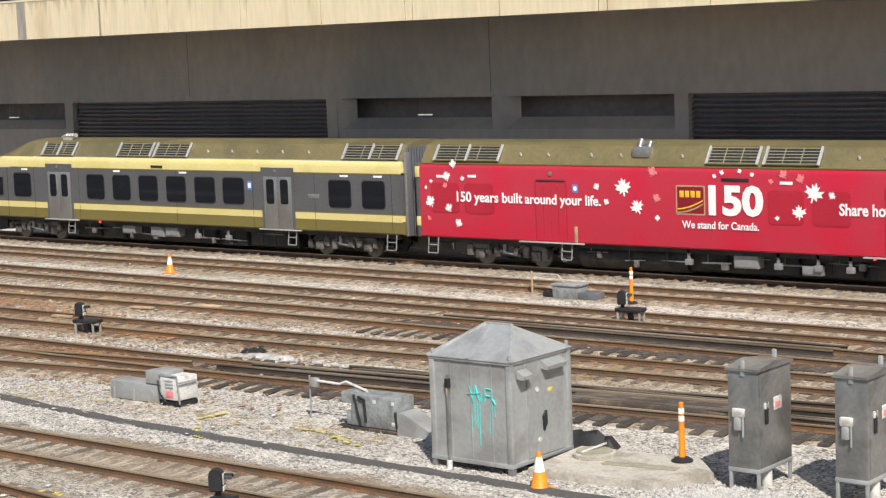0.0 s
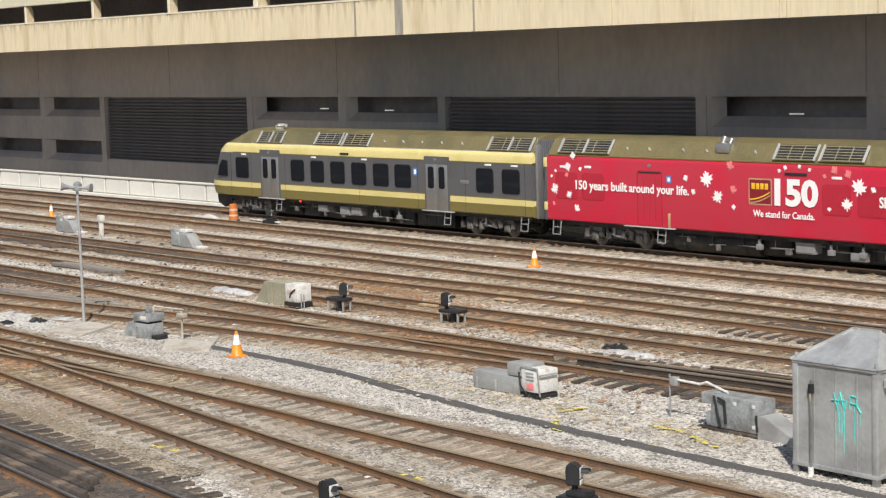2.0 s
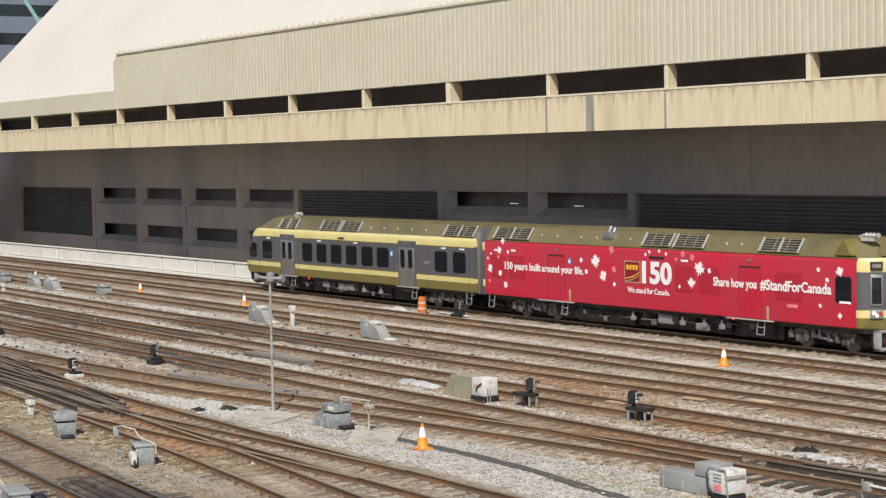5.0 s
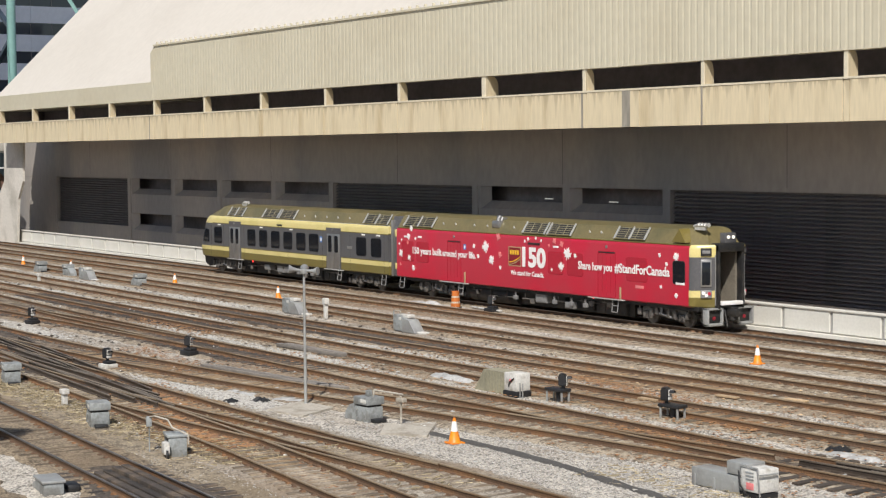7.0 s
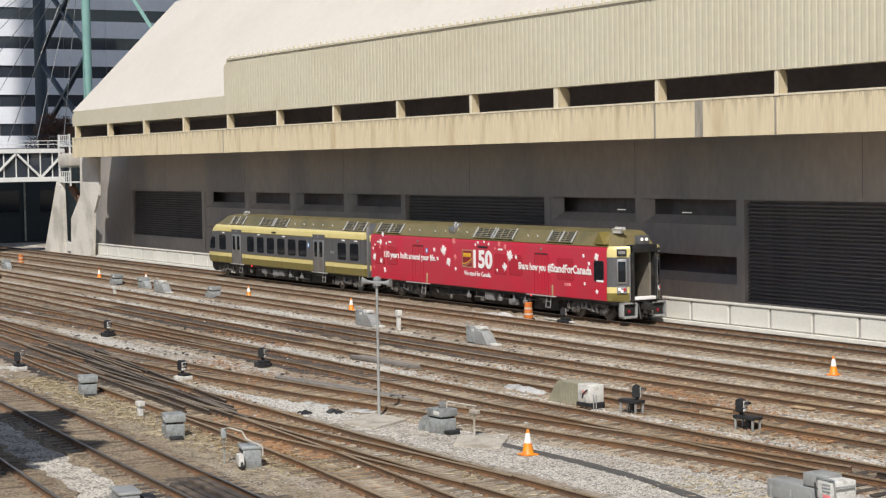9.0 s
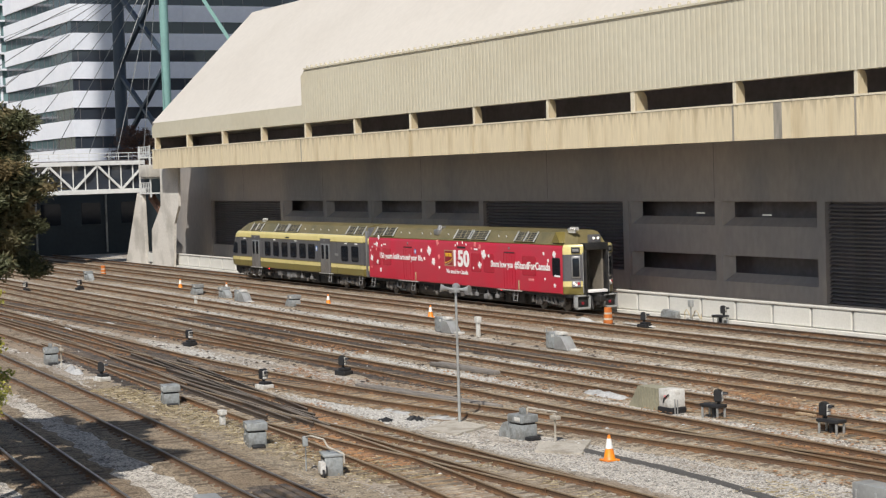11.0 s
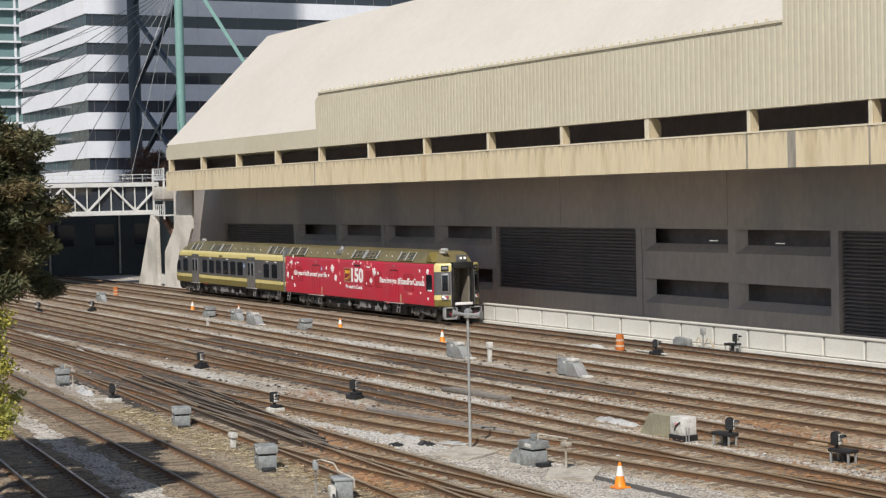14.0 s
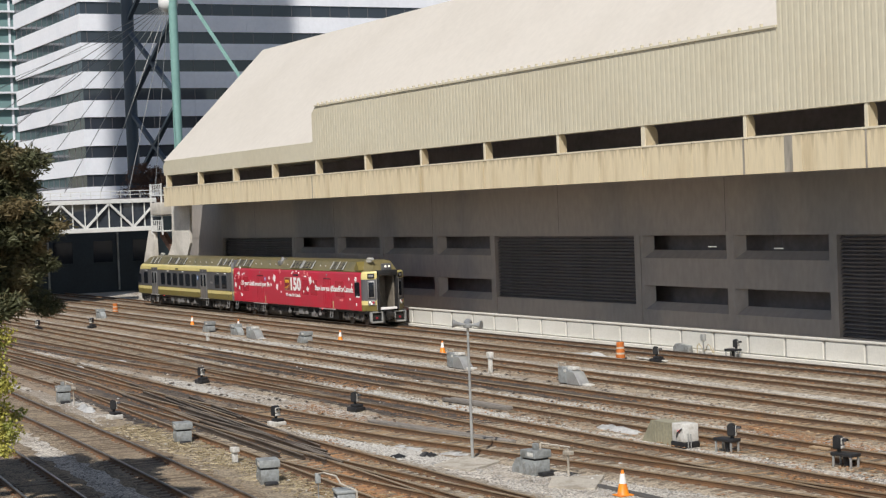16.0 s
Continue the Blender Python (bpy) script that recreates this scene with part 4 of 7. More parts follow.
def leaf_shape(bm, x, z, s, turn):
    """A small lobed maple leaf on the near side."""
    out = ((0, 1.0), (0.17, 0.58), (0.42, 0.78), (0.32, 0.28), (0.98, 0.46), (0.74, 0.10), (0.98, -0.12), (0.42, -0.30), (0.52, -0.66), (0.09, -0.46), (0.07, -0.95))
    pts = list(out) + [(-a, b) for a, b in out[::-1][:-1]]
    c, q = math.cos(turn), math.sin(turn)
    prism(bm, [(x + s * 0.5 * (a * c - b * q), z + s * 0.5 * (a * q + b * c)) for a, b in pts], "y", SIDE - 0.024, SIDE + 0.002)


def gold_car():
    c = thing("railcar", pose(0, 52.0, 0), "olive, grey and yellow diesel rail car with raked cab", "rail car", "cars of the train")
    x0, x1 = -26.75, -0.95
    for name, prof, m, label in (
        ("lower_panel", ((1.5, 1.0), (1.6, 1.06), (1.6, 1.50)), "olive", "olive painted lower side"),
        ("lower_stripe", ((1.603, 1.48), (1.603, 1.74)), "yellow", "yellow stripe"),
        ("side_panel", ((1.6, 1.72), (1.6, 3.32)), "steel", "dark grey metallic side"),
        ("upper_stripe", ((1.604, 3.26), (1.604, 3.55), (1.56, 3.70), (1.48, 3.76)), "yellow", "broad yellow cantrail band"),
        ("roof", ((1.50, 3.74), (1.10, 4.36), (0.75, 4.46), (0.3, 4.50)), "olive_roof", "olive painted roof")):
        part(name, strip(prof, "raked", RAKED, x0, x1), M[m], c, label)
    # thin brown line under the bands
    for z in (3.255, 1.74):
        bm = bmesh.new()
        box(bm, -24.0, SIDE - 0.007, z, x1, SIDE, z + 0.045)
        part("pinstripe", bm, M["olive"], c)
    for a, b in ((-23.75, -22.6), (-18.75, -17.65), (-17.05, -15.98), (-15.4, -14.28), (-13.7, -12.58), (-12.0, -10.86), (-10.36, -9.2), (-4.58, -3.48), (-2.88, -1.78)):
        window(c, a, b, 1.98, 3.0)
    # slanted cab side window
    bm = bmesh.new()
    prism(bm, [(-25.5, 2.02), (-24.6, 2.0), (-24.6, 2.8), (-25.05, 2.86), (-25.35, 2.5)], "y", -1.57 - 0.06, -1.4)
    part("cab_window", bm, M["glass"], c, "dark slanted cab side window")
    double_door(c, -21.35, -19.85)
    double_door(c, -8.05, -6.55)
    for x in (-23.2, -17.0, -12.9, -4.0, -2.3):
        bm = bmesh.new()
        rbox(bm, x, SIDE - 0.02, 3.14, x + 0.42, SIDE, 3.22, 0.008)
        part("marker_plate", bm, M["white"], c)
    bm = bmesh.new()
    rbox(bm, -14.6, SIDE - 0.03, 3.36, -13.9, SIDE, 3.46, 0.01)
    part("vent_slot", bm, M["rubber"], c)
    for x in (-9.0,):
        bm = bmesh.new()
        rounded(bm, x, 2.55, x + 0.28, 2.9, SIDE, 0.006, 0.04)
        part("access_sign", bm, M["blue"], c, "blue and white sticker")
        bm = bmesh.new()
        rounded(bm, x + 0.06, 2.62, x + 0.22, 2.83, SIDE - 0.006, 0.003, 0.05)
        part("access_symbol", bm, M["white"], c)
    for a, b, n in ((-21.8, -19.7, 2), (-16.8, -14.75, 1), (-14.5, -12.5, 1), (-3.9, -1.2, 2)):
        grille(c, a, b, n)
    vents(c, (-11.4, -10.0, -8.6, -7.2, -5.8))
    bm = bmesh.new()
    for k in range(4):
        tube(bm, (-21.3 + k * 0.18, -0.7, 4.58), (-20.9 + k * 0.18, -0.7, 4.66), 0.05, 0.10, n=10)
    box(bm, -21.2, -0.75, 4.40, -20.6, -0.65, 4.58)
    part("horn", bm, M["alu"], c, "silver roof horns")
    # bright cantrail bead, window posts' seams, hoses at the inner end
    bm = bmesh.new()
    box(bm, -22.4, -1.50, 3.745, x1, -1.47, 3.775)
    part("cantrail_bead", bm, M["alu"], c, "", False)
    for x in (-24.25, -22.35, -19.3, -13.15, -8.7, -5.35, -1.45):
        bm = bmesh.new()
        box(bm, x, SIDE - 0.004, 1.08, x + 0.018, SIDE + 0.01, 3.25)
        part("panel_seam", bm, M["rubber"], c, "", False)
    bm = bmesh.new()
    rbox(bm, -5.7, SIDE - 0.005, 2.3, -5.1, SIDE, 2.46, 0.001)
    part("number_bar", bm, M["silver"], c)
    # underside
    bm = bmesh.new()
    box(bm, -24.6, -1.42, 0.84, -1.2, 1.42, 1.02)
    box(bm, -20.6, -0.95, 0.2, -6.9, 0.95, 0.86)
    part("underframe", bm, M["under"], c, "black sooty underframe", False)
    for x in (-22.9, -4.3):
        bogie(c, x)
    for a, b, z0, z1, m in ((-20.3, -18.6, 0.25, 0.9, "under"), (-16.9, -16.1, 0.5, 0.95, "box_grey"), (-18.4, -17.0, 0.22, 0.9, "under"), (-15.1, -14.3, 0.42, 0.93, "box_grey"), (-14.2, -13.4, 0.45, 0.9, "box_grey"), (-13.2, -11.4, 0.25, 0.95, "under"), (-11.0, -9.6, 0.2, 0.95, "under"), (-9.4, -7.2, 0.28, 0.95, "under")):
        under_box(c, a, b, z0, z1, M[m])
    pipework(c, -20.6, -6.8, 32)
    for x in (-12.2, -10.4):
        hanger(c, x)
    stirrup(c, -1.75, 0.45)
    bm = bmesh.new()
    prism(bm, [(-26.6, 0.95), (-25.2, 0.95), (-25.2, 0.45), (-25.9, 0.28), (-26.5, 0.5)], "y", -1.0, 1.0)
    part("pilot", bm, M["under"], c, "dark pilot under the cab")
    bm = bmesh.new()
    tube(bm, (-18.05, SIDE + 0.02, 0.97), (-18.05, SIDE - 0.02, 0.97), 0.045)
    part("marker_lamp", bm, M["tail"], c, "glowing red marker lamp")
    # gangway bellows at the inner end
    bm = bmesh.new()
    box(bm, -0.95, -1.2, 1.0, -0.05, 1.2, 4.25)
    g = part("gangway_bellows", bm, M["rubber"], c, "grey folded gangway bellows", False)
    for k in range(7):
        bm = bmesh.new()
        rbox(bm, -0.95 + k * 0.13, -1.25, 0.95, -0.95 + k * 0.13 + 0.1, 1.25, 4.3, 0.03)
        part("fold", bm, M["steel"], g)
    bm = bmesh.new()
    rbox(bm, -0.94, -1.47, 0.95, -0.78, -1.2, 4.1, 0.06)
    part("end_post", bm, M["silver"], c, "pale grey end post")
    return c


WHITE_LEAVES = ((1.53, 3.71, 0.28), (1.22, 3.25, 0.32), (1.95, 3.18, 0.16), (0.43, 2.32, 0.40), (0.24, 2.83, 0.12), (1.29, 2.11, 0.30), (1.72, 1.56, 0.28), (0.49, 3.06, 0.12), (7.75, 3.00, 0.22), (8.82, 3.00, 0.54), (9.36, 2.35, 0.44), (8.13, 2.49, 0.20), (10.15, 2.00, 0.18), (15.89, 2.95, 0.56), (15.37, 2.33, 0.42), (14.60, 2.13, 0.16), (16.50, 2.89, 0.22), (12.34, 3.43, 0.14), (12.62, 3.55, 0.16), (13.27, 3.61, 0.14), (13.72, 3.50, 0.14), (22.80, 3.20, 0.18), (23.93, 3.18, 0.35), (23.27, 2.82, 0.18), (23.93, 1.46, 0.21), (22.88, 1.79, 0.15))
PINK_LEAVES = ((0.35, 1.70, 0.16), (1.15, 2.92, 0.20), (10.00, 3.55, 0.34), (10.14, 2.66, 0.28), (14.83, 3.53, 0.28), (15.42, 3.40, 0.28), (14.39, 3.29, 0.16))


def red_car():
    c = thing("railcar", pose(0, 52.0, 0), "red-wrapped diesel rail car with white lettering and open gangway", "rail car", "cars of the train")
    end = 25.6
    for side in (-1, 1):
        part("side_panel", strip(((1.5, 1.0), (1.6, 1.06), (1.6, 3.52), (1.56, 3.66), (1.48, 3.74)), "flat", ((0.0, 1.0), (1.0, 1.0), (2.6, 1.0)), end - 0.8, -0.05, False, (side,)), M["red"], c, "glossy red vinyl-wrapped side")
    part("roof", strip(((1.50, 3.72), (1.10, 4.36), (0.75, 4.46), (0.3, 4.50)), "flat", BLUNT, end - 0.3, -0.05), M["olive_roof"], c, "olive painted roof")
    bm = bmesh.new()
    box(bm, 0.0, -1.56, 3.70, 24.8, -1.46, 3.745)
    part("gutter", bm, M["olive"], c, "", False)
    # words and figures of the wrap
    for words, a, b, z0, z1, bold in (("150 years built", 1.68, 4.62, 2.23, 2.72, 0.024), ("around your life.", 4.72, 7.92, 2.23, 2.70, 0.024), ("150", 12.12, 14.12, 2.14, 3.16, 0.042), ("We stand for Canada.", 11.1, 13.95, 1.70, 1.96, 0.018), ("Share how you", 16.75, 19.35, 2.16, 2.66, 0.026), ("#StandForCanada", 19.55, 23.5, 2.22, 2.70, 0.026)):
        part("lettering", lettering(words, a, b, z0, z1, bold), M["white"], c, "white lettering: " + words, False)
    # square emblem
    bm = bmesh.new()
    rounded(bm, 10.88, 2.14, 11.98, 3.12, SIDE, 0.006, 0.05)
    e = part("emblem", bm, M["tan"], c, "square maroon emblem with a gold border and sweep")
    bm = bmesh.new()
    rounded(bm, 10.93, 2.19, 11.93, 3.07, SIDE, 0.010, 0.03)
    part("emblem_field", bm, M["maroon"], e)
    for k in range(4):
        bm = bmesh.new()
        rbox(bm, 11.02 + k * 0.21, SIDE - 0.014, 2.72, 11.02 + k * 0.21 + 0.16, SIDE, 2.94, 0.004)
        part("emblem_bar", bm, M["gold"], e)
    for k in range(2):
        bm = bmesh.new()
        pts = [(10.94 + t * 0.97, 2.24 + k * 0.12 + 0.30 * t**1.8) for t in np.linspace(0, 1, 8)]
        prism(bm, pts + [(p[0], p[1] - 0.05) for p in pts[::-1]], "y", SIDE - 0.014, SIDE)
        part("emblem_curve", bm, M["gold"] if k else M["tan"], e)
    rng = random.Random(5)
    for leaves, m, lab in ((WHITE_LEAVES, "white", "white maple leaf decal"), (PINK_LEAVES, "pink", "pink maple leaf decal")):
        for x, z, s in leaves:
            bm = bmesh.new()
            leaf_shape(bm, x, z, s * 1.2, rng.uniform(-0.6, 0.6))
            part("leaf_decal", bm, M[m], c, lab, False)
    for x, z, w in ((0.75, 3.20, 0.5), (2.2, 3.22, 0.38), (14.7, 3.2, 0.45), (23.9, 1.95, 0.6)):
        bm = bmesh.new()
        rbox(bm, x, SIDE - 0.02, z, x + w, SIDE, z + 0.1, 0.008)
        part("marker_plate", bm, M["white"], c)
    # covered windows and doors under the wrap
    for a, b in ((0.5, 1.75), (2.05, 3.3), (14.3, 15.5), (15.85, 17.1), (20.4, 21.9)):
        window(c, a, b, 1.95, 2.98, 0.13, M["dim_red"], "covered_window")
        tagged(c.children[-1], "wrapped window, dim red")
    for a, b in ((5.2, 6.45), (18.3, 19.55)):
        bm = bmesh.new()
        rounded(bm, a - 0.06, 1.05, b + 0.06, 3.22, SIDE, 0.005, 0.12)
        d = part("door", bm, M["dim_red"], c, "red-wrapped recessed side door")
        mid = (a + b) / 2
        for p, q in ((a, mid - 0.01), (mid + 0.01, b)):
            bm = bmesh.new()
            rounded(bm, p, 1.08, q, 3.1, SIDE, 0.012, 0.03)
            part("door_leaf", bm, M["red"], d)
            bm = bmesh.new()
            rbox(bm, (p + q) / 2 - 0.015, SIDE - 0.016, 1.3, (p + q) / 2 + 0.015, SIDE, 3.0, 0.005)
            part("door_bar", bm, M["dim_red"], d)
        bm = bmesh.new()
        rbox(bm, a + 0.02, SIDE - 0.016, 3.13, b - 0.02, SIDE, 3.19, 0.005)
        part("door_recess", bm, M["rubber"], d)
        bm = bmesh.new()
        rbox(bm, a - 0.75, SIDE - 0.09, 0.98, b + 0.75, SIDE + 0.02, 1.03, 0.01)
        part("doorstep", bm, M["alu"], c, "bright steel doorstep")
        bm = bmesh.new()
        tube(bm, (mid, SIDE, 3.42), (mid, SIDE - 0.03, 3.42), 0.08)
        part("door_light", bm, M["silver"], c)
        stirrup(c, mid + 0.4, 0.42)
        bm = bmesh.new()
        rbox(bm, b + 0.35, SIDE - 0.03, 1.0, b + 0.47, SIDE, 1.6, 0.01)
        part("handrail", bm, M["tan"], c, "tan grab rail")
    bm = bmesh.new()
    rounded(bm, 6.74, 2.78, 6.98, 3.06, SIDE, 0.006, 0.04)
    part("access_sign", bm, M["blue"], c, "blue and white sticker")
    bm = bmesh.new()
    rounded(bm, 6.79, 2.84, 6.93, 3.0, SIDE - 0.006, 0.003, 0.05)
    part("access_symbol", bm, M["white"], c)
    bm = bmesh.new()
    rbox(bm, 12.6, SIDE - 0.03, 3.28, 13.6, SIDE, 3.38, 0.01)
    part("vent_slot", bm, M["rubber"], c)
    bm = bmesh.new()
    rbox(bm, 21.05, SIDE - 0.006, 1.62, 21.65, SIDE, 1.76, 0.002)
    part("number_bar", bm, M["pink"], c)
    window(c, 23.72, 24.5, 2.0, 2.98, 0.1)
    for z0, z1 in ((3.2, 3.6), (1.4, 1.75)):
        bm = bmesh.new()
        rbox(bm, -0.28, SIDE + 0.0, z0, -0.06, -1.2, z1, 0.03)
        part("corner_patch", bm, M["yellow"], c)
    bm = bmesh.new()
    rbox(bm, -0.26, SIDE + 0.03, 0.98, -0.06, 1.5, 3.72, 0.04)
    part("end_wall", bm, M["steel"], c)
    # cab end: bevelled corner panels, windows, lamps, open gangway
    corner = ((0.0, 0.44), (0.06, 0.5), (0.48, 0.87), (0.68, 0.985), (0.82, 1.0))
    for name, prof, m, label in (
        ("cab_lower", ((1.5, 1.0), (1.585, 1.06), (1.585, 1.46)), "olive", "olive cab corner"),
        ("cab_stripe", ((1.588, 1.44), (1.588, 1.74)), "yellow", ""),
        ("cab_side", ((1.585, 1.72), (1.585, 3.22)), "steel", "grey cab corner panel"),
        ("cab_band", ((1.588, 3.20), (1.588, 3.55), (1.54, 3.68), (1.46, 3.74)), "yellow", "yellow cab cantrail band")):
        for side in (-1, 1):
            part(name, strip(prof, "flat", corner, end, end - 0.95, False, (side,)), M[m], c, label)
    for side in (-1, 1):
        m = Matrix.Translation((end - 0.27, side * 1.09, 0)) @ Matrix.Rotation(side * radians(35), 4, "Z")
        for name, dims, mm, lab in (("window_surround", (-0.06, -0.24, 1.9, 0.02, 0.24, 3.1), "silver", "grey window surround"), ("corner_window", (-0.06, -0.19, 1.98, 0.03, 0.19, 3.0), "glass", "dark cab corner window"), ("destination_box", (-0.06, -0.24, 3.26, 0.06, 0.24, 3.6), "rubber", "black display box"), ("lamp_panel", (-0.05, -0.25, 1.42, 0.05, 0.25, 1.76), "box_grey", "grey lamp panel")):
            bm = bmesh.new()
            rbox(bm, *dims, 0.03)
            bm.transform(m)
            p = part(name, bm, M[mm], c, lab)
            if name == "destination_box":
                bm = bmesh.new()
                rbox(bm, 0.055, -0.17, 3.36, 0.066, 0.17, 3.5, 0.003)
                bm.transform(m)
                part("display_face", bm, M["box_grey"], p)
            if name == "lamp_panel":
                for k, z, mm2 in ((-0.12, 1.64, "head"), (0.0, 1.54, "white"), (0.13, 1.62, "red")):
                    bm = bmesh.new()
                    tube(bm, (0.04, k, z), (0.08, k, z), 0.075)
                    bm.transform(m)
                    part("lamp", bm, M[mm2], p)
        bm = bmesh.new()
        tube(bm, (end + 0.03, side * 0.82, 1.1), (end + 0.03, side * 0.82, 3.3), 0.03, n=8)
        part("handrail", bm, M["box_grey"], c, "grey grab rail")
    bm = bmesh.new()
    for y in (-0.74, 0.62):
        rbox(bm, end - 0.4, y, 0.95, end + 0.15, y + 0.12, 3.75, 0.03)
    rbox(bm, end - 0.4, -0.74, 3.42, end + 0.2, 0.74, 3.8, 0.06)
    part("gangway_portal", bm, M["under"], c, "black gangway portal frame")
    bm = bmesh.new()
    box(bm, end - 1.4, -0.72, 1.15, end - 0.3, 0.72, 1.2)
    box(bm, end - 1.45, -0.72, 1.15, end - 1.4, 0.72, 3.45)
    box(bm, end - 1.4, 0.5, 1.2, end - 0.2, 0.72, 3.4)
    part("vestibule", bm, M["vestibule"], c, "tan vestibule inside the open gangway", False)
    bm = bmesh.new()
    rbox(bm, end - 0.1, -0.6, 1.1, end + 0.24, 0.6, 1.26, 0.02)
    part("gangway_sill", bm, M["white"], c, "white gangway sill plate")
    bm = bmesh.new()
    rbox(bm, end - 0.25, -0.33, 3.8, end + 0.1, 0.33, 4.25, 0.04)
    h = part("headlight_box", bm, M["steel"], c, "grey roof headlight box")
    for y in (-0.14, 0.14):
        bm = bmesh.new()
        tube(bm, (end + 0.09, y, 4.06), (end + 0.13, y, 4.06), 0.08)
        part("headlight", bm, M["head"], h)
    bm = bmesh.new()
    for k in range(4):
        tube(bm, (end - 1.3 + k * 0.2, -0.9, 4.52), (end - 0.9 + k * 0.2, -0.9, 4.6), 0.05, 0.1, n=10)
    box(bm, end - 1.2, -0.95, 4.36, end - 0.5, -0.85, 4.52)
    part("horn", bm, M["alu"], c, "silver roof horns")
    bm = bmesh.new()
    rbox(bm, end - 0.5, -1.2, 0.35, end - 0.02, 1.2, 0.95, 0.04)
    part("end_beam", bm, M["under"], c, "black end beam")
    for side in (-1, 1):
        y0, y1 = sorted((side * 0.42, side * 1.32))
        bm = bmesh.new()
        for d in ((y0, 0.2, y0 + 0.09, 0.98), (y1 - 0.09, 0.2, y1, 0.98), (y0, 0.2, y1, 0.32), (y0, 0.9, y1, 0.98)):
            rbox(bm, end - 0.25, d[0], d[1], end + 0.12, d[2], d[3], 0.03)
        part("bumper_frame", bm, M["galv"], c, "pale grey U-shaped bumper frame")
        bm = bmesh.new()
        rbox(bm, end - 0.1, (y0 + y1) / 2 - 0.08, 0.45, end + 0.02, (y0 + y1) / 2 + 0.1, 0.62, 0.05)
        part("socket_box", bm, M["maroon"], c, "dark red socket box")
    bm = bmesh.new()
    rbox(bm, end - 0.6, -0.2, 0.6, end + 0.65, 0.2, 0.95, 0.06)
    tube(bm, (end + 0.3, 0, 0.45), (end + 0.3, 0, 1.0), 0.2)
    tube(bm, (end + 0.2, -0.45, 0.9), (end + 0.45, -0.5, 0.2), 0.04, n=8)
    part("coupler", bm, M["under"], c, "black coupler with hanging hoses")
    # roof gear
    for a, b, n in ((0.6, 3.5, 2), (12.0, 13.85, 1), (14.1, 16.0, 1), (19.4, 21.6, 2)):
        grille(c, a, b, n)
    bm = bmesh.new()
    rbox(bm, 9.05, -1.40, 3.98, 9.75, -1.0, 4.36, 0.08)
    tube(bm, (9.2, -1.1, 4.3), (9.2, -0.95, 4.56), 0.1, 0.13, n=12)
    tube(bm, (9.62, -1.2, 4.25), (9.62, -1.05, 4.5), 0.08, 0.1, n=12)
    rbox(bm, 9.1, -1.05, 4.36, 9.7, -0.8, 4.52, 0.04)
    part("air_intake", bm, M["silver"], c, "silver roof air intake")
    vents(c, (4.4, 5.6, 7.4, 8.6, 11.0, 17.3, 18.2))
    bm = bmesh.new()
    prism(bm, [(23.6, 3.82), (24.5, 3.82), (24.1, 4.42)], "y", -1.58, -1.0)
    part("roof_fairing", bm, M["olive"], c)
    # underside
    bm = bmesh.new()
    box(bm, 0.3, -1.42, 0.84, 25.2, 1.42, 1.02)
    box(bm, 5.9, -0.95, 0.2, 20.2, 0.95, 0.86)
    part("underframe", bm, M["under"], c, "black sooty underframe", False)
    for x in (3.6, 22.6):
        bogie(c, x)
    for a, b, z0, z1, m in ((12.85, 13.75, 0.42, 0.9, "box_grey"), (11.5, 12.5, 0.3, 0.9, "under"), (14.1, 15.1, 0.25, 0.9, "under"), (15.3, 16.0, 0.3, 0.6, "box_grey"), (15.3, 17.3, 0.28, 0.95, "under"), (17.5, 19.8, 0.22, 0.95, "under")):
        under_box(c, a, b, z0, z1, M[m])
    bm = bmesh.new()
    tube(bm, (6.7, -0.75, 0.58), (11.0, -0.75, 0.58), 0.5, n=24)
    for x in (7.3, 8.8, 10.3):
        tube(bm, (x, -0.75, 0.58), (x + 0.09, -0.75, 0.58), 0.515, n=24)
    part("fuel_tank", bm, M["under"], c, "long black fuel tank")
    pipework(c, 5.8, 20.4, 31)
    for x in (11.2, 14.5, 15.9, 17.0):
        hanger(c, x)
    stirrup(c, 0.25, 0.45)
    bm = bmesh.new()
    tube(bm, (17.9, SIDE + 0.02, 0.97), (17.9, SIDE - 0.02, 0.97), 0.045)
    part("marker_lamp", bm, M["tail"], c, "glowing red marker lamp")
    bm = bmesh.new()
    rbox(bm, -0.9, -0.15, 0.6, 0.2, 0.15, 0.9, 0.05)
    part("drawbar", bm, M["under"], c)
    return c


CARS = [gold_car(), red_car()]

# ---- things in the yard ----
BASE = -0.22


def at(x, y, rz=0.0, z=BASE):
    return pose(x, y, z, 0, 0, rz)


def lathe(bm, rings, n=20):
    """A turned shape from (radius, height) pairs."""
    prev = None
    for r, z in rings:
        ring = [bm.verts.new((r * math.cos(2 * math.pi * k / n), r * math.sin(2 * math.pi * k / n), z)) for k in range(n)]
        if prev:
            for k in range(n):
                bm.faces.new((prev[k], prev[(k + 1) % n], ring[(k + 1) % n], ring[k]))
        else:
            bm.faces.new(ring[::-1])
        prev = ring
    bm.faces.new(prev)


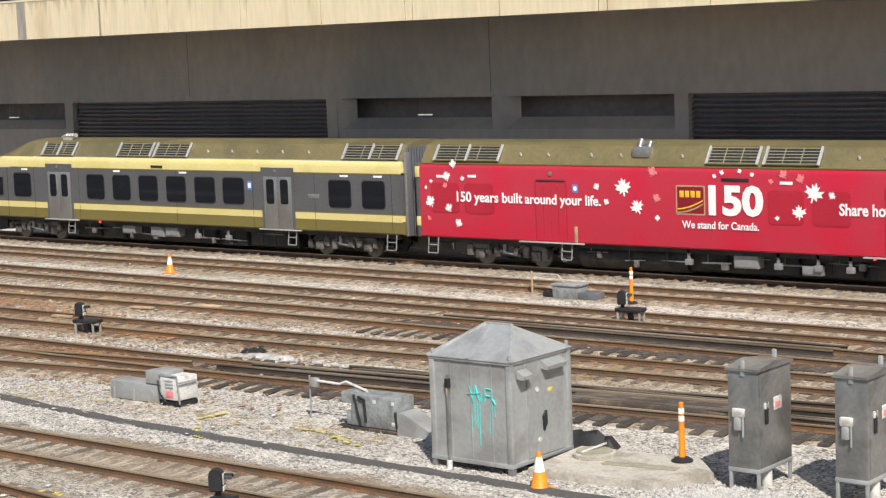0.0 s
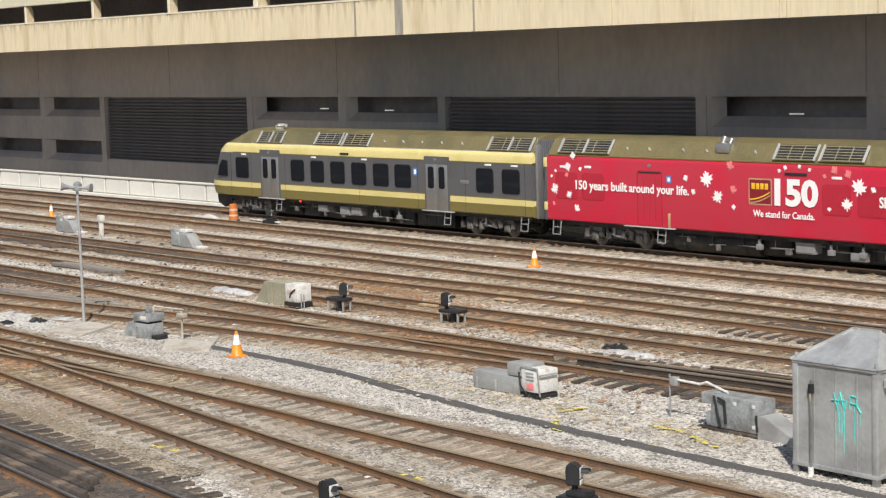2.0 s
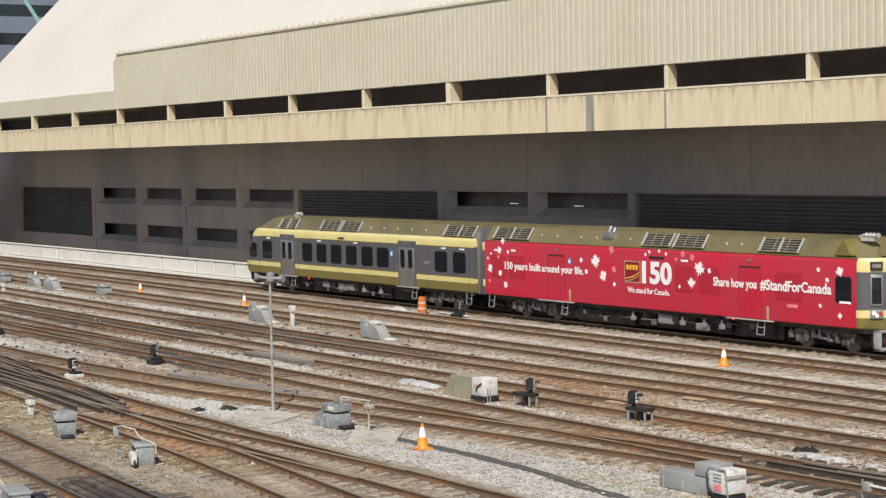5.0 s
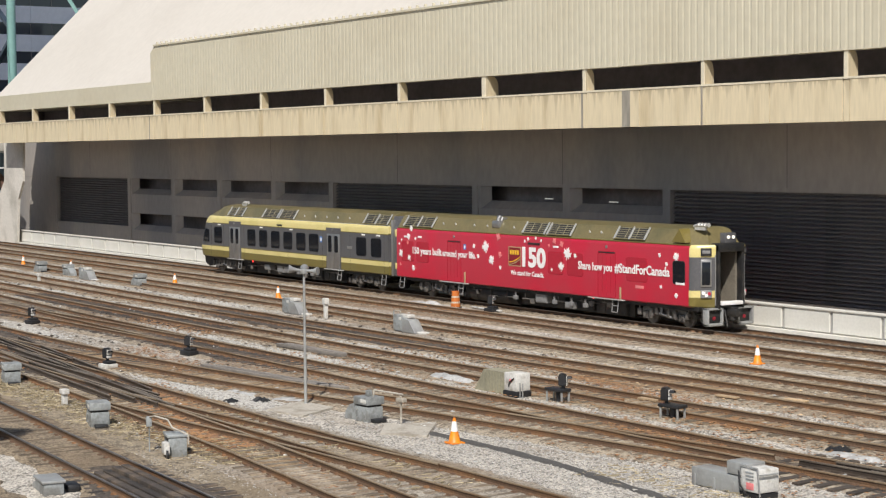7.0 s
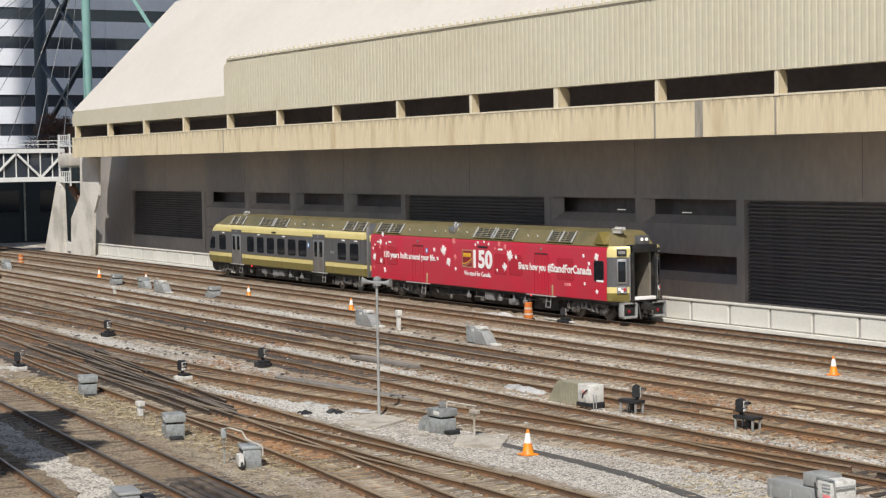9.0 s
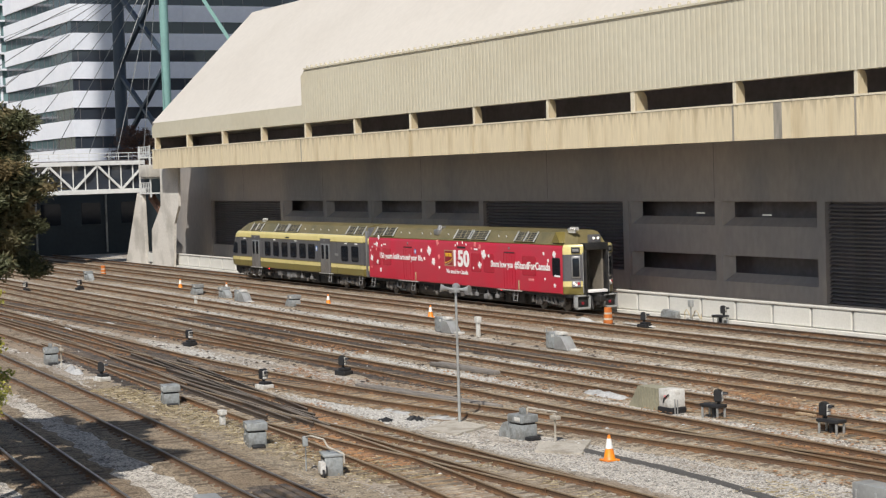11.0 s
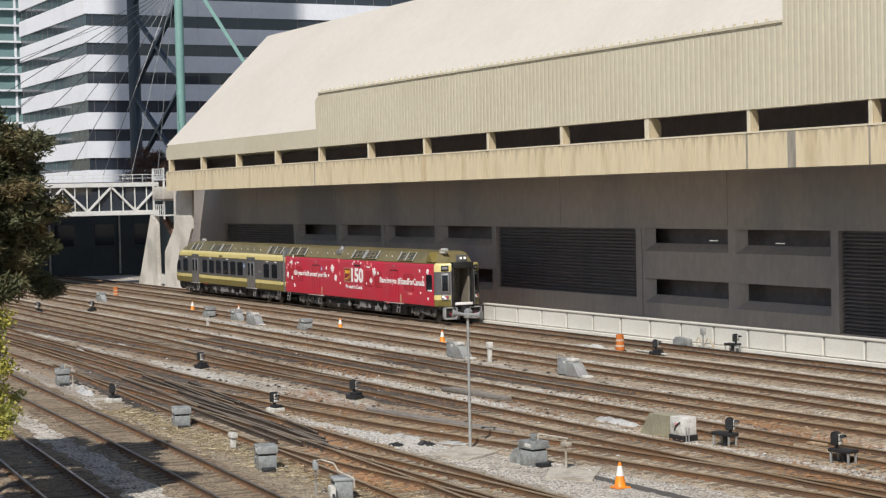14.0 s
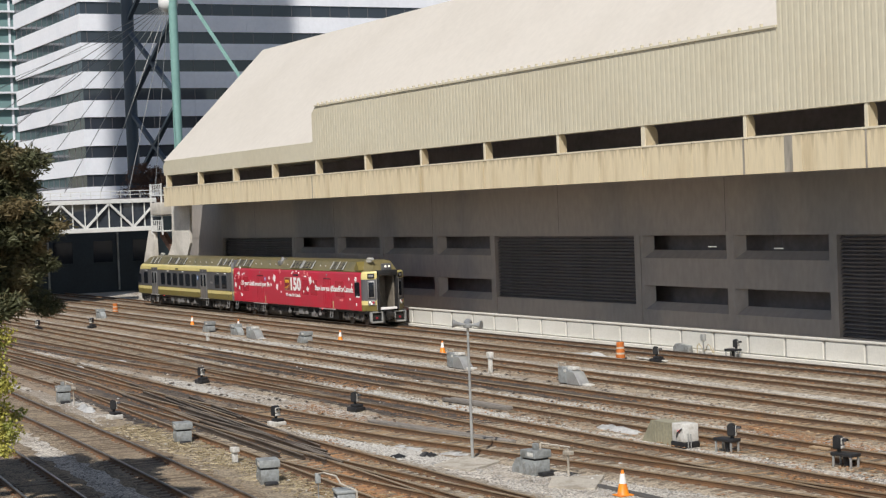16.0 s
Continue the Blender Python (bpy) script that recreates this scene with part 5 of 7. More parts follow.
def cone():
    t = thing("traffic_cone", at(-41.55, 26.62), "orange traffic cone with a white reflective sleeve on ballast", "traffic cone", "cones in the yard")
    bm = bmesh.new()
    rbox(bm, -0.22, -0.22, 0, 0.22, 0.22, 0.045, 0.015)
    part("base_plate", bm, M["orange"], t)
    bm = bmesh.new()
    lathe(bm, ((0.19, 0.03), (0.165, 0.06), (0.105, 0.36)))
    part("cone_body", bm, M["orange"], t)
    bm = bmesh.new()
    lathe(bm, ((0.110, 0.345), (0.06, 0.62)))
    part("sleeve", bm, M["reflective"], t, "white reflective sleeve")
    bm = bmesh.new()
    lathe(bm, ((0.056, 0.61), (0.036, 0.72), (0.02, 0.725)))
    part("tip", bm, M["orange"], t)
    return t


first = cone()
for x, y, r in ((-50.07, 45.72, 20), (-18.82, 26.01, 75), (-88.28, 44.98, 10), (-101.7, 44.67, 50), (-127.06, 43.76, 5), (-119.3, 44.53, 33)):
    copy_thing(first, at(x, y, r))


M["barrel_orange"] = mat("faded_orange_plastic", (0.56, 0.16, 0.03), 0.55, var=0.15, scale=3, fine=20, bump=0.03)
M["barrel_band"] = mat("dirty_reflective_band", (0.55, 0.46, 0.36), 0.5, var=0.2, scale=3, fine=20, bump=0.02)


def barrel():
    t = thing("traffic_barrel", at(-77.31, 49.68), "orange and white banded traffic barrel", "traffic barrel", "barrels in the yard")
    z = 0.05
    for k, h in enumerate((0.2, 0.09, 0.2, 0.09, 0.25)):
        bm = bmesh.new()
        r = 0.25 - k * 0.012
        lathe(bm, ((r, z), (r - 0.006, z + h - 0.01), (r - 0.03, z + h)))
        z += h
        part("band", bm, M["barrel_orange"] if k % 2 == 0 else M["barrel_band"], t)
    bm = bmesh.new()
    lathe(bm, ((0.33, 0.0), (0.33, 0.05), (0.25, 0.06)))
    part("foot_ring", bm, M["rubber"], t)
    return t


copy_thing(barrel(), at(-150.69, 44.93))


def delineator():
    t = thing("delineator_post", at(-17.32, 28.59, 0, -0.05), "slim orange delineator post with a black base", "delineator post", "delineator posts")
    bm = bmesh.new()
    lathe(bm, ((0.21, 0), (0.21, 0.03), (0.13, 0.08), (0.06, 0.09)))
    part("base", bm, M["rubber"], t, "black rubber base")
    bm = bmesh.new()
    lathe(bm, ((0.062, 0.07), (0.055, 0.75), (0.045, 1.08), (0.05, 1.13), (0.03, 1.15)))
    part("tube", bm, M["orange"], t)
    for z in (0.78, 0.93):
        bm = bmesh.new()
        lathe(bm, ((0.060, z), (0.058, z + 0.1)))
        part("sleeve", bm, M["reflective"], t)
    return t


copy_thing(delineator(), at(-29.71, 46.25))


def signal_head(t, x, z, turn):
    """Hooded dwarf signal head with a pale face plate, on a pivot."""
    m = Matrix.Translation((x, 0, z)) @ Matrix.Rotation(radians(turn), 4, "Z")
    bm = bmesh.new()
    prism(bm, [(-0.14, 0.0), (0.12, 0.0), (0.12, 0.30), (0.02, 0.40), (-0.10, 0.40), (-0.14, 0.32)], "y", -0.15, 0.15)
    bmesh.ops.bevel(bm, geom=bm.edges[:], offset=0.025, segments=2, affect="EDGES")
    bm.transform(m)
    h = part("signal_head", bm, M["black"], t, "black hooded signal head")
    bm = bmesh.new()
    rbox(bm, 0.118, -0.11, 0.13, 0.135, 0.11, 0.33, 0.006)
    bm.transform(m)
    part("face_plate", bm, M["white_paint"], h, "white face plate")
    bm = bmesh.new()
    rbox(bm, 0.118, -0.12, 0.01, 0.14, 0.12, 0.10, 0.006)
    bm.transform(m)
    part("number_plate", bm, M["white_paint"], h)
    bm = bmesh.new()
    arc = [(r * math.cos(math.pi * k / 8), 0.23 + r * math.sin(math.pi * k / 8)) for r, ks in ((0.085, range(9)), (0.07, range(8, -1, -1))) for k in ks]
    prism(bm, arc, "x", 0.12, 0.28)
    bm.transform(m)
    part("lens_hood", bm, M["black"], h)
    bm = bmesh.new()
    tube(bm, (x, 0, z - 0.12), (x, 0, z + 0.02), 0.06, n=10)
    part("pivot", bm, M["black"], t)


def stand_signal(m, turn, side):
    t = thing("dwarf_signal", m, "black dwarf signal on a pale-legged steel stand", "dwarf signal", "dwarf signals of the yard")
    bm = bmesh.new()
    rbox(bm, -0.42, -0.22, 0.36, 0.42, 0.22, 0.47, 0.03)
    part("tray", bm, M["black"], t, "black case on the stand")
    for x, y in ((-0.34, -0.16), (0.34, -0.16), (-0.34, 0.16), (0.34, 0.16)):
        bm = bmesh.new()
        rbox(bm, x - 0.03, y - 0.03, 0, x + 0.03, y + 0.03, 0.37, 0.01)
        part("leg", bm, M["galv"], t, "pale steel leg")
    bm = bmesh.new()
    tube(bm, (0.0, 0.05, 0), (-0.05, 0.05, 0.4), 0.09, n=10)
    part("cable_duct", bm, M["black"], t)
    signal_head(t, side * 0.25, 0.56, turn)


for x, y, turn, side in ((-41.38, 34.36, 15, -1), (-46.4, 33.73, 35, 1), (-27.64, 42.96, 15, -1), (-73.1, 53.7, 25, 1)):
    stand_signal(at(x, y, 8), turn, side)


def block_signal(m, turn, white=True):
    t = thing("dwarf_signal", m, "black dwarf signal on a low white block" if white else "black dwarf signal on a low dark base", "dwarf signal", "dwarf signals of the yard")
    bm = bmesh.new()
    rbox(bm, -0.30, -0.24, 0, 0.34, 0.24, 0.20, 0.03)
    part("base_block", bm, M["white_paint"] if white else M["black"], t)
    bm = bmesh.new()
    rbox(bm, -0.12, -0.17, 0.20, 0.32, 0.17, 0.31, 0.025)
    part("case", bm, M["black"], t)
    signal_head(t, -0.02, 0.40, turn)


for x, y, turn, w in ((-25.11, 17.9, -5, True), (-22.89, 21.78, 20, False), (-66.05, 29.57, 30, False), (-63.8, 25.2, 0, True), (-71.1, 20.96, 60, True), (-82.87, 28.91, 0, False), (-132.26, 37.54, -60, False), (-74.25, 49.85, 30, False), (-133.79, 33.81, -60, False)):
    block_signal(at(x, y, 12), turn, w)


# ---- switch machines ----
def conduit(t, pts, r=0.025, m="slab"):
    bm = bmesh.new()
    for a, b in zip(pts, pts[1:]):
        tube(bm, a, b, r, n=8)
    part("conduit", bm, M[m], t, "pale bent cable conduit")


def label_plate(parent, x0, z0, x1, z1, y, m="white_paint"):
    bm = bmesh.new()
    rbox(bm, x0, y - 0.006, z0, x1, y + 0.002, z1, 0.002)
    part("label_plate", bm, M[m], parent)


def cabinet_machine(m, dark=False, mirrored=False, hose=False):
    """Switch machine: upright cabinet with a lid, a curved shroud beside it, low connection box and a stub post."""
    mm = M["machine_dark"] if dark else M["machine"]
    s = -1 if mirrored else 1
    t = thing("switch_machine", m, "grey steel switch machine with a lidded cabinet", "switch machine", "switch machines")
    bm = bmesh.new()
    rbox(bm, -0.34, -0.28, 0, 0.34, 0.28, 0.46, 0.02)
    b = part("cabinet", bm, mm, t)
    bm = bmesh.new()
    rbox(bm, -0.31, -0.25, 0.45, 0.31, 0.25, 0.53, 0.01)
    part("dark_gap", bm, M["black"], t)
    bm = bmesh.new()
    rbox(bm, -0.38, -0.32, 0.52, 0.38, 0.32, 0.76, 0.03)
    lid = part("lid", bm, mm, t)
    label_plate(lid, 0.0, 0.58, 0.30, 0.70, -0.322)
    bm = bmesh.new()
    pts = [(-s * 0.34, 0.0), (-s * 1.0, 0.0), (-s * 0.95, 0.22), (-s * 0.75, 0.44), (-s * 0.34, 0.56)]
    prism(bm, pts if s < 0 else pts[::-1], "y", -0.22, 0.22)
    part("shroud", bm, mm, t, "curved grey shroud")
    for x, z in ((-0.22, 0.12), (0.22, 0.12), (-0.22, 0.36)):
        bm = bmesh.new()
        tube(bm, (x, -0.28, z), (x, -0.30, z), 0.035, n=8)
        part("bolt", bm, M["galv"], b)
    bm = bmesh.new()
    rbox(bm, s * 0.36, -0.2, 0, s * 0.36 + 0.3, 0.2, 0.12, 0.03)
    part("foot_box", bm, M["black"], t)
    if hose:
        conduit(t, ((0.1, 0.1, 0.74), (0.12, 0.12, 0.95), (0.5, 0.2, 0.93), (1.35, 0.3, 0.92)))
        bm = bmesh.new()
        tube(bm, (1.25, 0.3, 0), (1.25, 0.3, 0.86), 0.035, n=8)
        rbox(bm, 1.08, 0.22, 0.68, 1.42, 0.40, 0.80, 0.02)
        part("stub_post", bm, M["slab"], t, "pale post with a junction box")
        bm = bmesh.new()
        rbox(bm, -0.05, -0.1, 0.76, 0.12, 0.06, 0.95, 0.02)
        part("junction_box", bm, M["machine"], t)


for x, y, rz, d, mir, hose in ((-46.56, 26.75, 5, False, False, True), (-50.47, 19.6, -12, False, False, False), (-61.67, 20.7, -10, False, False, False), (-79.45, 21.1, -8, False, False, True), (-102.33, 42.64, 0, False, False, False), (-118.79, 42.2, 0, False, False, False), (-145.21, 42.0, 0, False, True, False), (-114.12, 42.4, 0, False, True, False)):
    cabinet_machine(at(x, y, rz), d, mir, hose)


def low_machine(m):
    """Low flat switch machine with a long side box and a stub post."""
    t = thing("switch_machine", m, "low grey switch machine with a long side box and pale conduit", "switch machine", "switch machines")
    for name, dims, mm in (("cabinet", (-0.45, -0.3, 0.0, 0.5, 0.3, 0.42), "machine"), ("lid", (-0.5, -0.34, 0.42, 0.55, 0.34, 0.5), "machine"), ("side_box", (0.52, -0.25, 0.0, 1.2, 0.25, 0.24), "machine_dark"), ("foot_box", (-0.9, -0.2, 0.0, -0.46, 0.2, 0.2), "black")):
        bm = bmesh.new()
        rbox(bm, *dims, 0.025)
        part(name, bm, M[mm], t)
    conduit(t, ((-0.2, 0.0, 0.5), (-0.5, 0.1, 0.72), (-1.6, 0.2, 0.7)))
    bm = bmesh.new()
    tube(bm, (-1.6, 0.2, 0), (-1.6, 0.2, 0.78), 0.035, n=8)
    part("stub_post", bm, M["tan"], t, "pale stub post")


low_machine(at(-32.2, 46.45))


def small_machine(m):
    t = thing("junction_cabinet", m, "small grey trackside cabinet with a bent pale conduit", "cabinet")
    bm = bmesh.new()
    rbox(bm, -0.35, -0.25, 0, 0.35, 0.25, 0.55, 0.02)
    part("body", bm, M["machine"], t)
    bm = bmesh.new()
    rbox(bm, -0.38, -0.29, 0.54, 0.38, 0.29, 0.62, 0.02)
    lid = part("lid", bm, M["machine"], t)
    bm = bmesh.new()
    rbox(bm, -0.25, -0.262, 0.44, 0.28, -0.24, 0.52, 0.005)
    part("slot", bm, M["black"], t)
    bm = bmesh.new()
    rbox(bm, 0.05, -0.4, 0.1, 0.5, -0.24, 0.42, 0.03)
    part("side_box", bm, M["white_paint"], t)
    conduit(t, ((0.38, 0.28, 0.35), (0.38, 0.28, 0.6), (0.05, -0.1, 0.78), (-0.05, -0.2, 0.98), (-0.4, -0.5, 1.05), (-0.7, -0.6, 0.98)))
    bm = bmesh.new()
    rbox(bm, -0.78, -0.68, 0.72, -0.64, -0.53, 1.0, 0.02)
    tube(bm, (-0.71, -0.6, 0), (-0.71, -0.6, 0.75), 0.02, n=8)
    part("stub_post", bm, M["machine"], t)
    bm = bmesh.new()
    tube(bm, (0.55, -0.35, 0.12), (0.55, -0.3, 0.12), 0.12, n=16)
    part("hose_coil", bm, M["black"], t)


small_machine(at(-44.31, 19.4, -14))


def long_machine(m):
    t = thing("switch_machine", m, "long pale grey switch machine with white panelled head", "switch machine", "switch machines")
    bm = bmesh.new()
    rbox(bm, -1.75, -0.28, 0.02, 0.0, 0.28, 0.46, 0.03)
    part("trough", bm, M["galv"], t, "long pale grey trough cover")
    for x in (-1.6, -0.9, -0.2):
        bm = bmesh.new()
        rbox(bm, x - 0.03, -0.31, 0, x + 0.03, -0.27, 0.3, 0.008)
        part("stay", bm, M["galv"], t)
    bm = bmesh.new()
    rbox(bm, -0.45, -0.30, 0.48, 0.25, 0.32, 0.80, 0.04)
    part("motor_cover", bm, M["galv"], t, "pale grey motor cover")
    bm = bmesh.new()
    rbox(bm, 0.1, -0.34, 0.16, 0.72, 0.30, 0.72, 0.03)
    h = part("control_box", bm, M["white_paint"], t, "white control box")
    for k in range(3):
        label_plate(h, 0.28, 0.60 - k * 0.08, 0.55, 0.64 - k * 0.08, -0.345, "machine")
    label_plate(h, 0.3, 0.22, 0.55, 0.38, -0.345, "pink")
    bm = bmesh.new()
    rbox(bm, 0.0, -0.3, 0.0, 0.7, 0.3, 0.14, 0.03)
    part("bed_plate", bm, M["black"], t)
    for a, b in (((0.05, -0.36, 0.62), (0.12, -0.38, 0.3)), ((0.12, -0.38, 0.3), (0.35, -0.4, 0.12)), ((0.7, -0.36, 0.75), (0.78, -0.36, 0.1)), ((0.1, -0.36, 0.78), (0.7, -0.36, 0.75)), ((0.78, 0.2, 0.6), (0.78, -0.36, 0.6))):
        bm = bmesh.new()
        tube(bm, a, b, 0.022, n=8)
        part("hose", bm, M["black"] if a[0] < 0.5 and b[2] < 0.5 else M["galv"], t)


long_machine(at(-31.3, 28.3, 0))


def panel_machine(m):
    t = thing("switch_machine", m, "grey panelled switch machine with sloping side box", "switch machine", "switch machines")
    bm = bmesh.new()
    rbox(bm, -0.55, -0.3, 0.08, 0.75, 0.32, 0.78, 0.03)
    b = part("cabinet", bm, M["machine"], t)
    bm = bmesh.new()
    rbox(bm, -0.85, -0.26, 0.55, -0.5, 0.26, 0.80, 0.03)
    rbox(bm, -0.72, -0.26, 0.08, -0.5, 0.26, 0.38, 0.03)
    part("motor", bm, M["machine"], t)
    bm = bmesh.new()
    prism(bm, [(0.8, 0.0), (1.75, 0.0), (1.75, 0.12), (1.0, 0.48), (0.8, 0.48)], "y", -0.34, 0.2)
    part("side_box", bm, M["galv"], t, "pale sloping side box")
    label_plate(b, -0.45, 0.5, -0.37, 0.6, -0.305)
    for x, z in ((0.1, 0.62), (0.62, 0.62), (0.62, 0.18)):
        label_plate(b, x, z, x + 0.09, z + 0.08, -0.305)
    for a, q in (((-0.42, -0.33, 0.78), (-0.25, -0.33, 0.1)), ((-0.3, -0.33, 0.74), (-0.12, -0.34, 0.68)), ((-0.12, -0.34, 0.68), (-0.08, -0.34, 0.2)), ((0.75, -0.33, 0.5), (0.8, -0.33, 0.15))):
        bm = bmesh.new()
        tube(bm, a, q, 0.028, n=8)
        part("hose", bm, M["black"], t)
    bm = bmesh.new()
    rbox(bm, -0.9, -0.35, 0, 0.8, 0.3, 0.07, 0.01)
    part("timber_bed", bm, M["dark_tie"], t)
    conduit(t, ((-0.3, 0, 0.80), (-1.0, 0.1, 0.93), (-1.2, 0.1, 0.86), (-1.95, 0.1, 0.88)), 0.03, "white_paint")
    bm = bmesh.new()
    rbox(bm, -2.05, 0.03, 0.74, -1.85, 0.17, 0.94, 0.02)
    tube(bm, (-2.1, 0.1, 0), (-2.1, 0.1, 0.98), 0.02, n=8)
    part("stub_post", bm, M["galv"], t)


panel_machine(at(-24.9, 28.55, 0))


def wedge_machine(m, white=False):
    t = thing("switch_machine", m, "grey switch machine with a wedge-shaped cover", "switch machine", "switch machines")
    bm = bmesh.new()
    rbox(bm, -0.75, -0.26, 0.05, -0.05, 0.28, 0.78, 0.03)
    b = part("cabinet", bm, M["machine"], t)
    bm = bmesh.new()
    prism(bm, [(-0.02, 0.02), (1.05, 0.02), (0.55, 0.60), (0.12, 0.66), (-0.02, 0.55)], "y", -0.32, 0.24)
    bmesh.ops.bevel(bm, geom=bm.edges[:], offset=0.02, segments=1, affect="EDGES")
    part("wedge_cover", bm, M["galv"], t, "pale wedge-shaped cover")
    label_plate(b, -0.3, 0.55, -0.1, 0.68, -0.265)
    bm = bmesh.new()
    rbox(bm, -0.2, -0.2, 0.66, 0.35, 0.2, 0.80, 0.02)
    part("cap_box", bm, M["white_paint"], t)
    conduit(t, ((-0.5, 0, 0.78), (-0.7, 0.1, 0.9), (-1.25, 0.1, 0.9)), 0.03)
    bm = bmesh.new()
    tube(bm, (-1.2, 0.1, 0), (-1.2, 0.1, 0.86), 0.03, n=8)
    part("stub_post", bm, M["galv"], t)
    bm = bmesh.new()
    rbox(bm, 1.0, -0.2, 0, 1.5, 0.15, 0.1, 0.02)
    part("rod_cover", bm, M["white_paint"], t)


wedge_machine(at(-68.4, 41.35, 4))
wedge_machine(at(-79.7, 41.5, 4))
wedge_machine(at(-109.6, 42.0, 4))


def white_head(m):
    t = thing("switch_machine", m, "white-fronted switch machine beside a tan sheet-metal shroud", "switch machine", "switch machines")
    bm = bmesh.new()
    rbox(bm, -0.3, -0.3, 0.2, 0.36, 0.3, 0.80, 0.03)
    b = part("control_box", bm, M["white_paint"], t, "white control box")
    label_plate(b, 0.0, 0.5, 0.15, 0.6, -0.305, "pink")
    bm = bmesh.new()
    tube(bm, (0.28, -0.33, 0.65), (0.05, -0.34, 0.5), 0.02, n=8)
    tube(bm, (0.05, -0.34, 0.5), (0.0, -0.34, 0.35), 0.02, n=8)
    part("hose", bm, M["black"], t)
    bm = bmesh.new()
    rbox(bm, -0.36, -0.32, 0, 0.4, 0.32, 0.2, 0.03)
    part("bed_plate", bm, M["black"], t)
    bm = bmesh.new()
    prism(bm, [(-0.6, 0.0), (-2.3, 0.0), (-1.95, 0.45), (-1.75, 0.74), (-0.6, 0.74)], "y", -0.1, 0.5)
    part("shroud", bm, M["tan_shroud"], t, "tan ribbed sheet-metal shroud", False)
    for k in range(7):
        bm = bmesh.new()
        box(bm, -0.72 - k * 0.16, -0.115, 0.02, -0.68 - k * 0.16, -0.1, 0.72)
        part("rib", bm, M["tan_shroud"], t, "", False)
    for x in (0.45, 0.6):
        bm = bmesh.new()
        tube(bm, (x, -0.2, 0), (x, -0.2, 0.5), 0.02, n=8)
        part("stay", bm, M["galv"], t)


M["tan_shroud"] = mat("tan_sheet_metal", (0.30, 0.28, 0.20), 0.6, var=0.15, scale=1.5, fine=10, bump=0.05)
white_head(at(-48.34, 33.45, 2))


def marker_post(m, h, label):
    t = thing("marker_post", m, label, "marker post", "white marker posts")
    bm = bmesh.new()
    rbox(bm, -0.10, -0.08, 0, 0.10, 0.08, h * 0.72, 0.015)
    part("post", bm, M["white_paint"], t)
    bm = bmesh.new()
    rbox(bm, -0.17, -0.12, h * 0.70, 0.17, 0.12, h, 0.025)
    part("cap", bm, M["white_paint"], t)


marker_post(at(-76.36, 41.5), 1.0, "white capped marker post between tracks")
marker_post(at(-55.24, 20.3), 0.55, "short white marker post in straw")
marker_post(at(-109.17, 38.6), 0.6, "short white marker post between tracks")


def horn_pole(m):
    t = thing("loudspeaker_pole", m, "slim grey steel pole carrying horn loudspeakers", "loudspeaker pole")
    bm = bmesh.new()
    lathe(bm, ((0.055, 0), (0.045, 2.2), (0.04, 4.42)), 14)
    part("pole", bm, M["galv"], t)
    bm = bmesh.new()
    rbox(bm, -0.16, -0.16, 0, 0.16, 0.16, 0.05, 0.01)
    part("base_plate", bm, M["galv_dark"], t)
    bm = bmesh.new()
    rbox(bm, -0.12, -0.1, 4.26, 0.12, 0.1, 4.42, 0.02)
    part("bracket", bm, M["galv"], t)
    for ang, tilt in ((35, 0), (248, 8), (150, 5)):
        bm = bmesh.new()
        lathe(bm, ((0.04, 0.08), (0.05, 0.22), (0.07, 0.34), (0.135, 0.48), (0.14, 0.50)), 16)
        bm.transform(Matrix.Translation((0, 0, 4.36)) @ Matrix.Rotation(radians(ang), 4, "Z") @ Matrix.Rotation(radians(90 - tilt), 4, "Y"))
        part("horn_speaker", bm, M["galv"], t, "pale horn loudspeaker")


horn_pole(at(-50.66, 26.75))


def valve_set(m):
    """Low grey case with a capped standpipe and a loop of hose, at the foot of the barrier."""
    t = thing("standpipe_set", m, "grey case, capped standpipe and yellow hose by the barrier", "standpipe")
    bm = bmesh.new()
    prism(bm, [(-0.75, 0.0), (0.6, 0.0), (0.6, 0.42), (-0.5, 0.5), (-0.75, 0.3)], "y", -0.15, 0.15)
    part("case", bm, M["machine"], t, "pale grey low case")
    bm = bmesh.new()
    tube(bm, (1.8, 0, 0), (1.8, 0, 0.85), 0.04, n=10)
    part("pipe", bm, M["galv"], t)
    bm = bmesh.new()
    rbox(bm, 1.66, -0.11, 0.72, 1.94, 0.11, 1.1, 0.06)
    part("cap", bm, M["galv"], t, "grey rounded pipe cap")
    bm = bmesh.new()
    pts = [(1.2 + 0.12 * k, 0.02 * math.sin(k * 2.0), 0.38 + 0.2 * math.sin(k * 0.9)) for k in range(14)]
    for a, b in zip(pts, pts[1:]):
        tube(bm, a, b, 0.025, n=6)
    for x in (1.25, 2.7):
        tube(bm, (x, 0, 0), (x, 0, 0.42), 0.025, n=6)
    part("hose", bm, M["straw"], t, "yellow looped hose")


valve_set(at(-77.5, 53.75))


